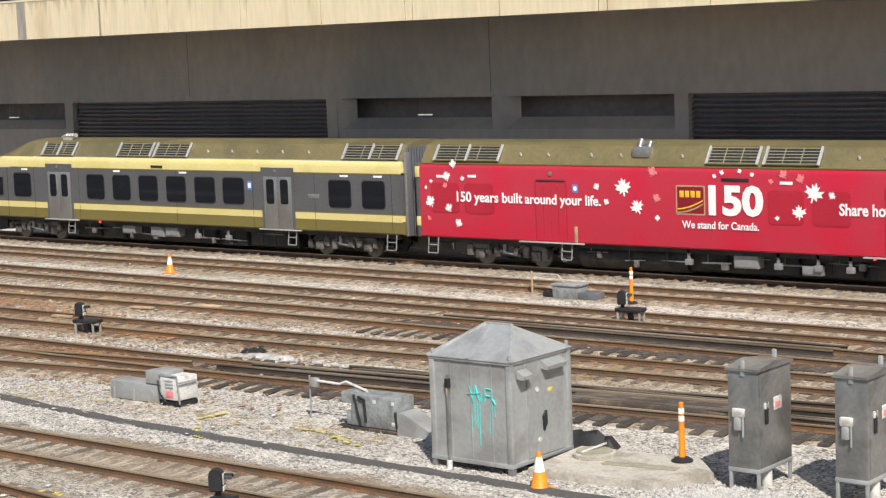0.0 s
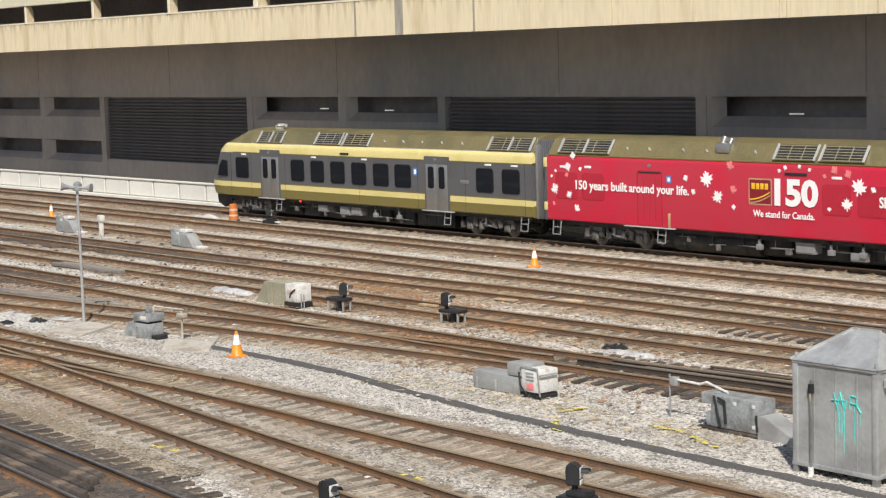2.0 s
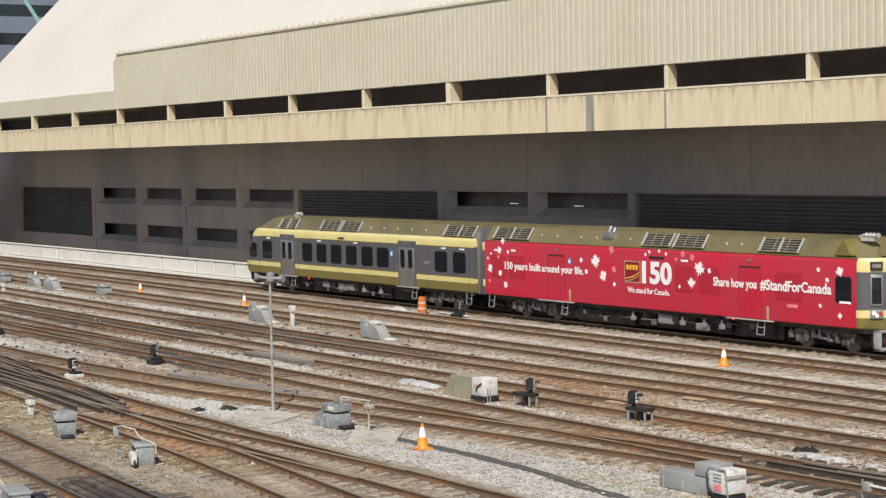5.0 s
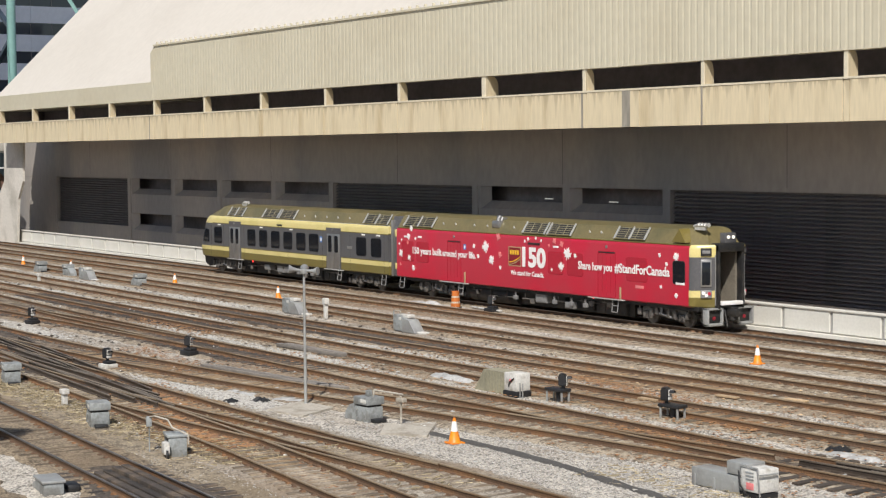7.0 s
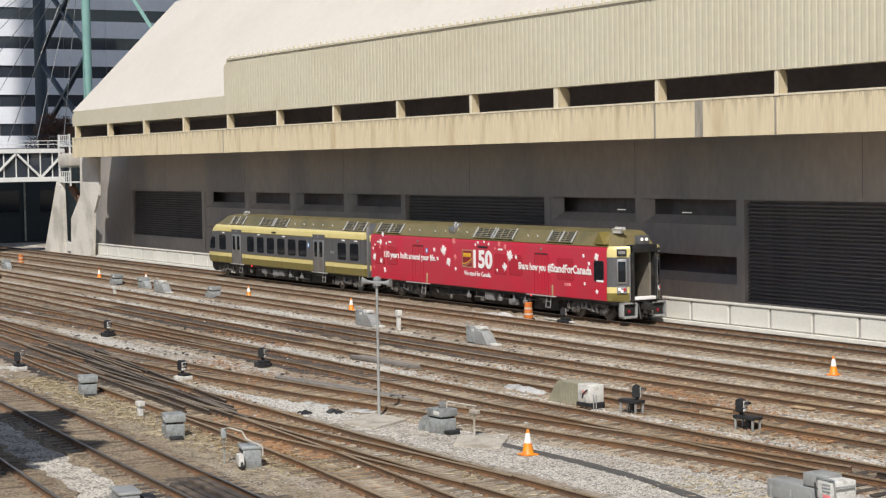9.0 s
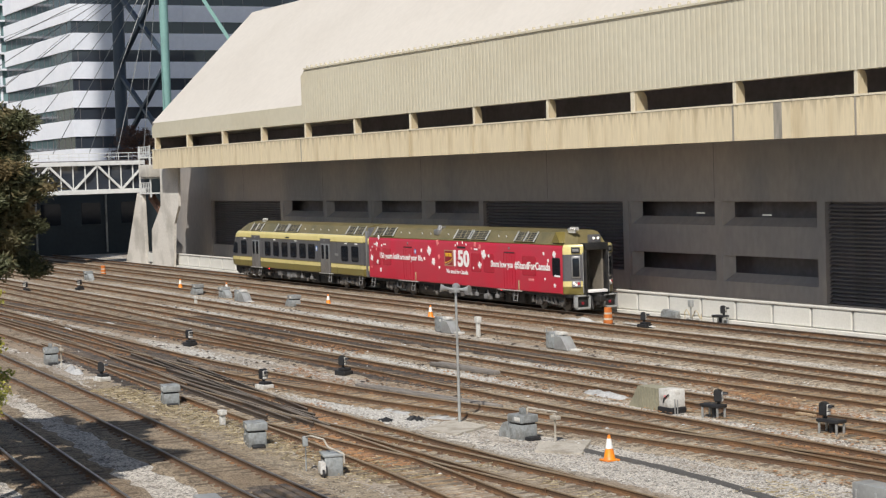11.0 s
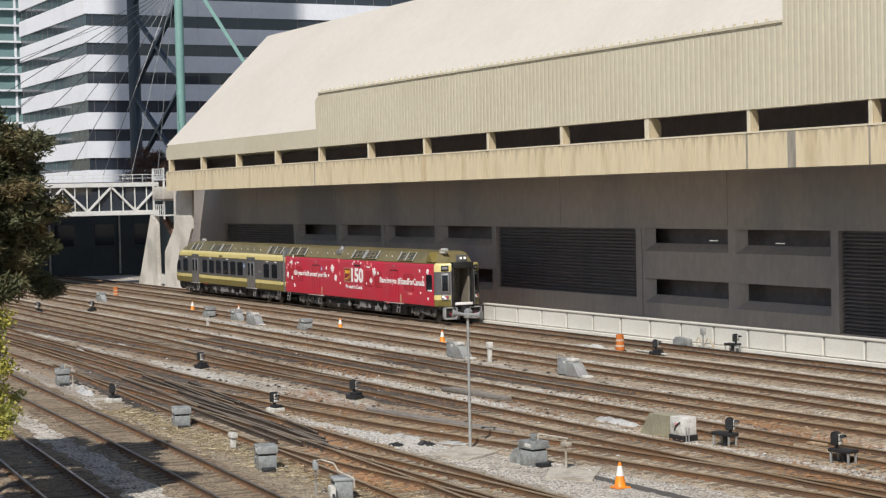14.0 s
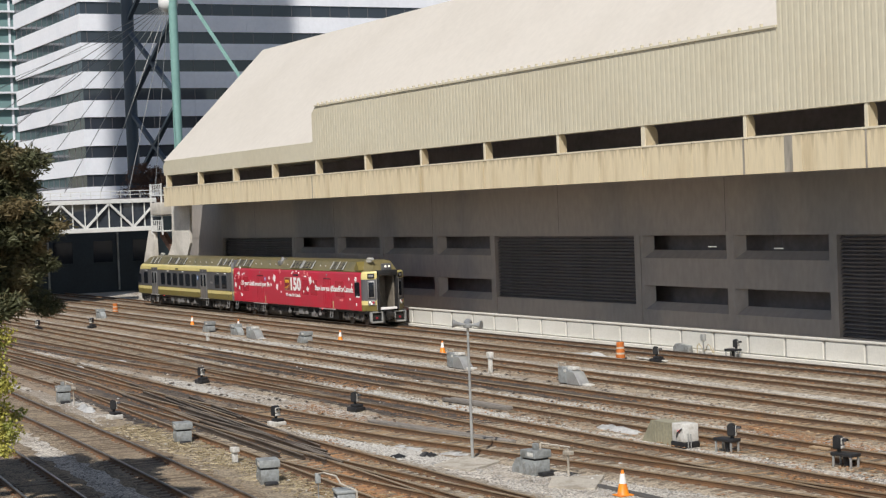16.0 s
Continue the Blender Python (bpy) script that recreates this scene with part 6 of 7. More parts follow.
def low_case(m):
    t = thing("junction_case", m, "low pale grey steel case lying on ballast", "cabinet")
    bm = bmesh.new()
    rbox(bm, -0.5, -0.25, 0, 0.5, 0.25, 0.3, 0.03)
    part("case", bm, M["machine"], t)
    bm = bmesh.new()
    rbox(bm, -0.54, -0.29, 0.29, 0.54, 0.29, 0.36, 0.02)
    part("lid", bm, M["galv"], t, "pale ribbed lid")
    bm = bmesh.new()
    prism(bm, [(-1.05, 0.0), (-0.52, 0.0), (-0.52, 0.22), (-0.9, 0.12)], "y", -0.22, 0.2)
    part("side_wedge", bm, M["galv"], t)
    bm = bmesh.new()
    rbox(bm, -0.2, 0.35, 0, 0.35, 0.7, 0.2, 0.08)
    part("hose_coil", bm, M["black"], t)


low_case(at(-41.3, 14.75, -8))

# ---- instrument hut and cabinets ----
def hut(m):
    t = thing("instrument_hut", m, "grey steel instrument hut with a low pyramid roof and teal graffiti", "hut")
    w, d = 1.98, 2.03
    bm = bmesh.new()
    box(bm, 0.03, 0.03, 0.16, w - 0.03, d - 0.03, 2.18)
    part("body", bm, M["galv"], t, "", False)
    for x, y in ((0, 0), (w - 0.12, 0), (0, d - 0.12), (w - 0.12, d - 0.12)):
        bm = bmesh.new()
        rbox(bm, x, y, 0, x + 0.12, y + 0.12, 0.2, 0.01)
        part("foot", bm, M["galv_dark"], t)
        bm = bmesh.new()
        rbox(bm, x, y, 0.2, x + 0.12, y + 0.12, 2.2, 0.012)
        part("corner_post", bm, M["galv"], t)
        bm = bmesh.new()
        rbox(bm, x + 0.03, y + 0.03, 2.2, x + 0.09, y + 0.09, 2.34, 0.02)
        part("lifting_eye", bm, M["galv"], t)
    for z0, z1 in ((0.14, 0.22), (2.14, 2.22)):
        bm = bmesh.new()
        rbox(bm, -0.005, -0.012, z0, w + 0.005, d + 0.012, z1, 0.008)
        part("rim", bm, M["galv"], t)
    bm = bmesh.new()
    e = 0.03
    base = [bm.verts.new(p) for p in ((-e, -e, 2.2), (w + e, -e, 2.2), (w + e, d + e, 2.2), (-e, d + e, 2.2))]
    r0, r1 = bm.verts.new((w * 0.34, d * 0.5, 2.74)), bm.verts.new((w * 0.66, d * 0.5, 2.74))
    for f in ((base[0], base[1], r1, r0), (base[1], base[2], r1), (base[2], base[3], r0, r1), (base[3], base[0], r0), base[::-1]):
        bm.faces.new(f)
    roof = part("roof", bm, M["galv"], t, "low pale steel roof", False)
    bm = bmesh.new()
    for a, b in (((-e, -e, 2.215), (w * 0.34, d * 0.5, 2.75)), ((w + e, -e, 2.215), (w * 0.66, d * 0.5, 2.75)), ((w * 0.34, d * 0.5, 2.75), (w * 0.66, d * 0.5, 2.75)), ((w * 0.5, -e, 2.215), (w * 0.42, d * 0.5, 2.75))):
        bar(bm, a, b, 0.04, 0.03)
    part("roof_seam", bm, M["galv"], roof, "", False)
    # upright seams of the sheet walls
    for x in (0.5, 1.0, 1.5):
        bm = bmesh.new()
        box(bm, x - 0.015, 0.015, 0.22, x + 0.015, 0.03, 2.14)
        part("seam", bm, M["galv"], t, "", False)
    # conduit on the front wall
    bm = bmesh.new()
    tube(bm, (0.47, -0.03, 0.1), (0.47, -0.03, 1.85), 0.025, n=8)
    part("conduit", bm, M["galv_dark"], t)
    bm = bmesh.new()
    tube(bm, (0.47, -0.04, 0.0), (0.47, -0.04, 0.16), 0.06, n=10)
    part("conduit_foot", bm, M["white_paint"], t)
    bm = bmesh.new()
    rbox(bm, 0.42, -0.06, 1.6, 0.52, 0.02, 1.78, 0.01)
    part("switch_box", bm, M["black"], t)
    label_plate(t, 0.455, 1.44, 0.485, 1.58, -0.055, "tan")
    # door side
    bm = bmesh.new()
    box(bm, w - 0.03, 0.55, 0.24, w + 0.0, 1.75, 2.1)
    door = part("door", bm, M["galv"], t, "flush grey steel door", False)
    for y, z, m2 in ((0.85, 1.55, "white_paint"), (0.9, 0.55, "white_paint")):
        bm = bmesh.new()
        tube(bm, (w - 0.01, y, z), (w + 0.02, y, z), 0.05, n=10)
        part("lock_boss", bm, M[m2], door)
    bm = bmesh.new()
    prism(bm, [(1.0, 1.0), (1.1, 1.1), (1.12, 0.85), (1.02, 0.72)], "x", w, w + 0.05)
    part("handle", bm, M["black"], door, "black door handle")
    bm = bmesh.new()
    rbox(bm, w, 1.2, 1.44, w + 0.006, 1.38, 1.52, 0.002)
    part("yellow_label", bm, M["spray"], door)
    for y0, y1, z in ((0.2, 0.5, 1.86), (1.0, 1.65, 1.93)):
        bm = bmesh.new()
        prism(bm, [(w, z), (w + 0.16, z - 0.02), (w + 0.18, z + 0.06), (w, z + 0.16)], "y", y0, y1)
        part("vent_hood", bm, M["galv"], t)
    # graffiti strokes with drips
    rng = random.Random(3)
    strokes = [((0.98, 1.68), (1.06, 1.35)), ((1.06, 1.35), (1.12, 1.70)), ((1.12, 1.70), (1.2, 1.42)), ((0.92, 1.52), (1.22, 1.55)), ((1.34, 1.40), (1.36, 1.66)), ((1.36, 1.66), (1.52, 1.64)), ((1.52, 1.64), (1.50, 1.5)), ((1.36, 1.52), (1.54, 1.5)), ((1.5, 1.5), (1.6, 1.36)), ((1.24, 1.38), (1.27, 1.56))]
    for a, b in strokes:
        bm = bmesh.new()
        bar(bm, (a[0], -0.003 + 0.03, a[1]), (b[0], -0.003 + 0.03, b[1]), 0.05, 0.008)
        part("graffiti_stroke", bm, M["teal"], t, "", False)
    for k in range(14):
        x = rng.choice((1.0, 1.06, 1.1, 1.13, 1.2, 1.38, 1.44, 1.5, 1.55)) + rng.uniform(-0.02, 0.02)
        z = rng.uniform(1.3, 1.55)
        bm = bmesh.new()
        bar(bm, (x, 0.027, z), (x + rng.uniform(-0.02, 0.02), 0.027, z - rng.uniform(0.2, 0.8)), 0.012, 0.008)
        part("graffiti_drip", bm, M["teal"], t, "", False)


hut(at(-21.78, 26.52, 0))


def steel_cabinet(m, eye=True):
    t = thing("signal_cabinet", m, "tall weathered grey steel cabinet on an open leg frame", "cabinet", "tall steel cabinets")
    w, d = 0.62, 1.25
    for x in (0, w - 0.06):
        for y in (0, d - 0.06):
            bm = bmesh.new()
            rbox(bm, x, y, 0, x + 0.06, y + 0.06, 0.4, 0.008)
            part("leg", bm, M["galv"], t)
    bm = bmesh.new()
    rbox(bm, -0.01, -0.01, 0.34, w + 0.01, d + 0.01, 0.42, 0.01)
    part("leg_frame", bm, M["galv"], t)
    bm = bmesh.new()
    rbox(bm, 0, 0, 0.4, w, d, 2.2, 0.015)
    b = part("body", bm, M["galv_dark"], t)
    bm = bmesh.new()
    prism(bm, [(-0.04, 2.2), (d + 0.04, 2.2), (d + 0.04, 2.25), (d * 0.5, 2.33), (-0.04, 2.25)], "x", -0.03, w + 0.03)
    part("roof", bm, M["galv_dark"], t, "", False)
    for y in (0.0, d - 0.04):
        bm = bmesh.new()
        rbox(bm, w * 0.42, y - 0.03, 2.1, w * 0.58, y + 0.03, 2.42, 0.03)
        part("lifting_lug", bm, M["galv"], t)
    bm = bmesh.new()
    rbox(bm, w - 0.005, 0.08, 0.46, w + 0.012, d - 0.08, 2.12, 0.006)
    door = part("door", bm, M["galv_dark"], t)
    bm = bmesh.new()
    rbox(bm, w + 0.01, 0.55, 1.42, w + 0.016, 0.85, 1.66, 0.002)
    part("warning_label", bm, M["white_paint"], door)
    bm = bmesh.new()
    rbox(bm, w + 0.014, 0.6, 1.46, w + 0.02, 0.8, 1.56, 0.002)
    part("warning_mark", bm, M["pink"], door)
    bm = bmesh.new()
    rbox(bm, w + 0.01, 0.2, 1.22, w + 0.05, 0.3, 1.62, 0.01)
    part("handle", bm, M["black"], door)
    bm = bmesh.new()
    rbox(bm, w + 0.01, 0.18, 1.5, w + 0.05, 0.32, 1.62, 0.01)
    part("lock_cover", bm, M["white_paint"], door)
    bm = bmesh.new()
    rbox(bm, 0.12, -0.08, 1.36, 0.36, 0.0, 1.52, 0.02)
    part("meter_head", bm, M["white_paint"], t)
    bm = bmesh.new()
    rbox(bm, 0.16, -0.1, 1.12, 0.30, 0.0, 1.36, 0.03)
    tube(bm, (0.33, -0.05, 1.36), (0.33, -0.05, 1.0), 0.02, n=8)
    part("meter", bm, M["galv"], t)
    bm = bmesh.new()
    tube(bm, (0.5, 0.5, 0), (0.5, 0.5, 0.4), 0.1, n=12)
    part("cable_duct", bm, M["white_paint"], t)
    return t


c1 = steel_cabinet(at(-15.85, 27.78))
copy_thing(c1, at(-13.85, 28.0))


def slab(name, corners, z0, z1, label):
    bm = bmesh.new()
    prism(bm, corners, "z", z0, z1)
    bmesh.ops.bevel(bm, geom=[e for e in bm.edges if abs(e.verts[0].co.z - z1) < 1e-4 or abs(e.verts[1].co.z - z1) < 1e-4], offset=0.02, segments=2, affect="EDGES")
    tagged(part(name, bm, M["slab"], None, "", False), label, "concrete slab")


slab("concrete_slab", [(-19.6, 26.7), (-16.9, 26.9), (-16.35, 28.1), (-17.1, 28.95), (-19.75, 28.75)], -0.3, -0.05, "tan concrete slab with worn edges on ballast")
slab("concrete_slab", [(-50.2, 25.1), (-48.3, 25.4), (-49.4, 27.1), (-51.3, 26.9)], -0.3, -0.16, "pale concrete footing slab at a pole")
slab("concrete_slab", [(-45.4, 26.6), (-44.1, 25.7), (-42.8, 26.5), (-44.8, 28.1)], -0.3, -0.16, "grey concrete cover slab on ballast")


def manhole(m):
    t = thing("manhole_cover", m, "tan round manhole lid on a concrete slab", "manhole")
    bm = bmesh.new()
    lathe(bm, ((0.42, 0), (0.42, 0.08), (0.38, 0.1)), 24)
    part("ring", bm, M["slab"], t)
    bm = bmesh.new()
    lathe(bm, ((0.36, 0.09), (0.35, 0.125), (0.1, 0.13)), 24)
    part("lid", bm, M["tan_shroud"], t)
    bm = bmesh.new()
    bar(bm, (-0.1, -0.3, 0.13), (0.05, 0.35, 0.2), 0.03, 0.03)
    part("hook", bm, M["white_paint"], t)


manhole(at(-19.0, 28.1, 0, -0.05))
one("metal_plate", "brown rusted steel plate let into a slab", "steel plate", "", M["tan_shroud"], lambda bm: rbox(bm, -0.75, -0.12, 0, 0.75, 0.12, 0.015, 0.004), at=at(-17.8, 27.85, 10, -0.048))


# ---- cable mat, stored rails, planks, wrapped bundles, litter ----
def cable_mat():
    line = smooth_line([(-43.5, 26.95), (-38.2, 27.0), (-32.7, 26.4), (-24.9, 26.02), (-19.9, 25.95), (-14, 25.75), (-6, 25.5)], 0.4)
    rng = random.Random(9)
    bm = bmesh.new()
    a, b = offset(line, 0.16), offset(line, -0.16)
    rows = [(p, q) for p, q in zip(a, b)]
    rings = []
    for p, q in rows:
        j, k = rng.uniform(-0.04, 0.04), rng.uniform(-0.04, 0.04)
        rings.append([bm.verts.new((p[0], p[1] + j, -0.23)), bm.verts.new((p[0], p[1] + j - 0.03, -0.175 + rng.uniform(0, 0.02))), bm.verts.new((q[0], q[1] + k + 0.03, -0.175 + rng.uniform(0, 0.02))), bm.verts.new((q[0], q[1] + k, -0.23))])
    for r0, r1 in zip(rings, rings[1:]):
        for i in range(3):
            bm.faces.new((r0[i], r0[i + 1], r1[i + 1], r1[i]))
    tagged(part("cable_mat", bm, M["mat_black"], None, "", False), "long black rubber cable mat on ballast", "cable mat")


cable_mat()


def loose_rail(x0, y0, x1, y1, z=-0.05):
    o = new("loose_rail", rail_mesh("loose_rail", [(x0 + (x1 - x0) * k / 6, y0 + (y1 - y0) * k / 6) for k in range(7)], M["dark_rail"], M["grey_head"], z))
    tagged(o, "dark rail lying loose on the ties", "rail", "loose rails on the ties")


for k in range(1):
    loose_rail(-30.0 + k, 33.35 - k * 0.32, -14.5, 34.3 - k * 0.35, -0.03)
for x0, y0, x1, y1 in ((-33.2, 31.75, -14.0, 33.35), (-32.4, 32.25, -13.0, 34.1), (-31.0, 32.05, -16.0, 33.0), (-29.5, 32.9, -12.0, 35.2)):
    loose_rail(x0, y0, x1, y1, 0.006)
for k in range(3):
    loose_rail(-33.0 + k, 41.0 - k * 0.35, -20.0, 41.2 - k * 0.4, 0.0)
for x0, y0, x1, y1 in ((-79.5, 24.86, -51.7, 22.62), (-79.0, 23.7, -54.0, 22.24), (-76.5, 24.95, -53.0, 22.78), (-75.6, 25.74, -55.9, 23.64), (-69.8, 23.35, -54.5, 23.3), (-68.5, 22.65, -55.1, 21.83), (-72.0, 24.05, -53.6, 23.0), (-66.0, 22.95, -52.6, 22.45), (-84.0, 25.6, -66.0, 24.6)):
    loose_rail(x0, y0, x1, y1, 0.012)


def plank(x0, y0, x1, y1, w=0.25, h=0.14, z=-0.16, m="plank", name="timber_plank", label="grey weathered plank lying across the ties"):
    bm = bmesh.new()
    ln = math.hypot(x1 - x0, y1 - y0)
    rbox(bm, 0, -w / 2, 0, ln, w / 2, h, 0.015)
    ob = part(name, bm, M[m])
    ob.matrix_basis = Matrix.Translation((x0, y0, z)) @ Matrix.Rotation(math.atan2(y1 - y0, x1 - x0), 4, "Z")
    tagged(ob, label, "plank", "loose timber in the yard")


for k in range(3):
    plank(-23.4 + k * 0.3, 32.5 + k * 0.28, -18.6 + k * 0.4, 32.95 + k * 0.3, z=-0.155, m="dark_tie", label="dark creosoted timber lying across the ties")
for k in range(2):
    plank(-61.5 + k, 28.1 + k * 0.3, -53.5 + k, 29.0 + k * 0.3)
plank(-66.3, 33.77, -61.2, 34.03)
plank(-66.1, 34.05, -61.4, 34.32)
plank(-77.6, 49.1, -74.8, 49.0, 0.22, 0.06, -0.16, "white_paint", label="white painted plank lying on ballast")
plank(-76.6, 50.2, -73.6, 50.0, 0.2, 0.06, -0.16, "white_paint", label="white painted plank lying on ballast")
for k in range(4):
    # beams laid lengthwise between the rails of the edge track
    d = 0.52 - k * 0.34
    plank(-42.9 + k * 0.25, 16.82 + d, -31.0 + k * 0.4, 16.03 + d, 0.2, 0.12 + 0.03 * (k % 2), m="dark_tie", label="dark timber beam lying lengthwise between the rails")
plank(-44.0, 38.4, -43.1, 38.5, 0.25, 0.06, -0.14, "fresh", label="pale fresh timber lying on the ties")
plank(-42.0, 39.6, -41.2, 39.7, 0.25, 0.06, -0.14, "fresh", label="pale fresh timber lying on the ties")
plank(-40.0, 35.1, -39.0, 35.3, 0.2, 0.06, -0.16, "rusty", "steel_plate", "orange rusted steel plate on the ties")
plank(-45.6, 35.0, -44.9, 35.2, 0.25, 0.1, -0.16, "rusty", "steel_plate", "orange rusted steel plate on the ties")
plank(-45.0, 36.0, -44.2, 36.1, 0.25, 0.08, -0.16, "fresh", label="pale fresh timber lying on the ties")


def bundle(x0, y0, x1, y1, h, m="plastic", name="plastic_pack", label="white plastic-wrapped pack lying on ballast", w=0.5):
    """A lumpy wrapped heap."""
    rng = random.Random(int(abs(x0) * 100))
    bm = bmesh.new()
    ln = math.hypot(x1 - x0, y1 - y0)
    nx, ny = 9, 4
    top = [[bm.verts.new((ln * i / nx, w * (j / ny - 0.5), max(0.0, h * (1 - abs(2 * j / ny - 1) ** 3) * (1 - abs(2 * i / nx - 1) ** 6)) * rng.uniform(0.3, 1.1))) for j in range(ny + 1)] for i in range(nx + 1)]
    for i in range(nx):
        for j in range(ny):
            bm.faces.new((top[i][j], top[i + 1][j], top[i + 1][j + 1], top[i][j + 1]))
    e = [v for v in bm.edges if v.is_boundary]
    bmesh.ops.contextual_create(bm, geom=e)
    ob = part(name, bm, M[m])
    ob.matrix_basis = Matrix.Translation((x0, y0, BASE - 0.01)) @ Matrix.Rotation(math.atan2(y1 - y0, x1 - x0), 4, "Z")
    tagged(ob, label, "bundle", "bundles left in the yard")


for q in ((-54.6, 34.0, -51.8, 33.95, 0.22), (-52.6, 26.6, -51.2, 27.0, 0.13), (-81.6, 49.6, -78.9, 49.8, 0.22), (-34.4, 33.9, -32.4, 34.05, 0.12), (-100.2, 29.3, -97.4, 29.6, 0.22), (-97.8, 26.9, -96.0, 26.7, 0.2), (-55.6, 26.2, -53.4, 26.4, 0.09), (-76.5, 21.1, -74.2, 20.9, 0.24), (-29.9, 42.6, -28.1, 42.5, 0.2)):
    bundle(*q)
for q in ((-52.9, 25.0, -52.4, 25.1, 0.16), (-52.6, 25.9, -52.0, 26.0, 0.18), (-34.7, 34.3, -34.0, 34.3, 0.2), (-20.6, 29.0, -19.3, 29.4, 0.4), (-62.4, 34.35, -60.9, 34.6, 0.1)):
    bundle(*q, m="rubber", name="rubble_bag", label="black plastic bag heaped on ballast")


def scatter(name, n, area, sizes, material, label, category, seed, flat=0.5, lift=0.0):
    """Loose pieces strewn over a stretch of the yard, each an irregular lump."""
    rng = random.Random(seed)
    verts, faces = [], []
    for _ in range(n):
        x, y = area(rng)
        s = rng.uniform(*sizes)
        k = len(verts)
        a = rng.uniform(0, 6.28)
        c, q = math.cos(a), math.sin(a)
        for dx, dy, dz in ((1, 0, 0.1), (0.1, 0.8, 0), (-0.9, 0.1, 0.15), (0, -0.8, 0), (0.15, 0.1, 1.0), (0, 0, -0.5)):
            dx, dy, dz = (d * rng.uniform(0.7, 1.3) for d in (dx, dy, dz))
            verts.append((x + s * (dx * c - dy * q), y + s * (dx * q + dy * c), BASE + lift + s * flat * (dz + 0.15)))
        for f in ((0, 1, 4), (1, 2, 4), (2, 3, 4), (3, 0, 4), (1, 0, 5), (2, 1, 5), (3, 2, 5), (0, 3, 5)):
            faces.append(tuple(k + i for i in f))
    me = bpy.data.meshes.new(name)
    me.from_pydata(verts, [], faces)
    me.materials.append(material)
    tagged(new(name, me), label, category, kind="stuff")


STONE = mat("loose_stone", (0.40, 0.37, 0.33), 0.9, var=0.5, scale=9, fine=60, bump=0.2, col2=(0.16, 0.15, 0.14))
STONE_PALE = mat("pale_loose_stone", (0.43, 0.41, 0.375), 0.9, var=0.45, scale=9, fine=60, bump=0.2, col2=(0.26, 0.247, 0.23))


def strip_area(x0, x1, y0, y1):
    return lambda rng: (rng.uniform(x0, x1), rng.uniform(y0, y1))


scatter("loose_ballast", 26000, strip_area(-46, -10, 17.5, 31), (0.03, 0.06), STONE, "grey loose ballast stones", "ballast", 11)
scatter("loose_ballast", 9000, strip_area(-46, -12, 24.8, 30.5), (0.025, 0.05), STONE_PALE, "pale grey loose ballast stones", "ballast", 12)
scatter("loose_ballast", 22000, strip_area(-80, -30, 14, 46), (0.025, 0.055), STONE, "pale grey loose ballast stones", "ballast", 13)
scatter("loose_ballast", 3000, lambda rng: (rng.gauss(-15, 0.9), rng.gauss(27.0, 0.4)), (0.04, 0.09), STONE_PALE, "heap of pale ballast stones", "ballast", 14, 0.7)
scatter("litter", 170, strip_area(-90, -25, 20, 47), (0.03, 0.09), M["white_paint"], "scraps of pale litter on the tracks", "litter", 15, 0.35, 0.06)
scatter("dark_debris", 1500, strip_area(-115, -56, 21, 45), (0.04, 0.16), M["dark_tie"], "dark timber and clinker scraps among the tracks", "debris", 19, 0.3, 0.04)
HEAPS = ((-73, 33.1, 3.0), (-84, 36.9, 4.0), (-98, 33.9, 4.5), (-63, 37.3, 3.0), (-70, 25.0, 1.6), (-58, 25.3, 2.2), (-108, 41.0, 5.0), (-90, 41.2, 4.0), (-96.8, 26.9, 2.5), (-127.5, 32.2, 4.0), (-114.5, 33.6, 4.0), (-114.5, 39.9, 5.0), (-102.5, 37.0, 4.0), (-79.3, 27.8, 2.5), (-78.4, 21.9, 1.2), (-56.5, 25.9, 2.4), (-108.8, 28.3, 2.5), (-53.0, 25.6, 2.0), (-62.0, 33.2, 2.4))


def heap_area(rng):
    x, y, s = rng.choice(HEAPS)
    return rng.gauss(x, s), rng.gauss(y, 0.42)


scatter("loose_ballast", 18000, heap_area, (0.04, 0.095), STONE_PALE, "patches of pale fresh ballast between tracks", "ballast", 20, 0.5)
scatter("timber_scraps", 50, strip_area(-52, -34, 36.5, 42), (0.05, 0.12), M["fresh"], "splintered pale timber scraps on the tracks", "timber scraps", 17, 0.3, 0.05)
scatter("rust_chips", 2000, strip_area(-53, -36, 20.3, 24.2), (0.03, 0.09), M["rusty"], "orange rust scale and chips along the tracks", "rust scale", 18, 0.25, 0.03)
scatter("rust_chips", 5000, strip_area(-64, -28, 28.5, 41), (0.03, 0.085), M["rusty"], "orange rust scale and chips along the tracks", "rust scale", 16, 0.25, 0.05)


def along(*lines, w=0.3):
    """Spots round lines (x0, y0, x1, y1)."""
    def area(rng):
        x0, y0, x1, y1 = rng.choice(lines)
        k = rng.random()
        return x0 + (x1 - x0) * k, y0 + (y1 - y0) * k + rng.gauss(0, w)
    return area


scatter("rust_chips", 5200, along((-58.5, 24.1, -50.0, 22.3), (-53.0, 22.4, -44.0, 21.5), (-50.5, 21.9, -45.5, 21.0), w=0.45), (0.03, 0.09), M["rusty"], "orange rust scale round the crossing", "rust scale", 31, 0.2, 0.06)
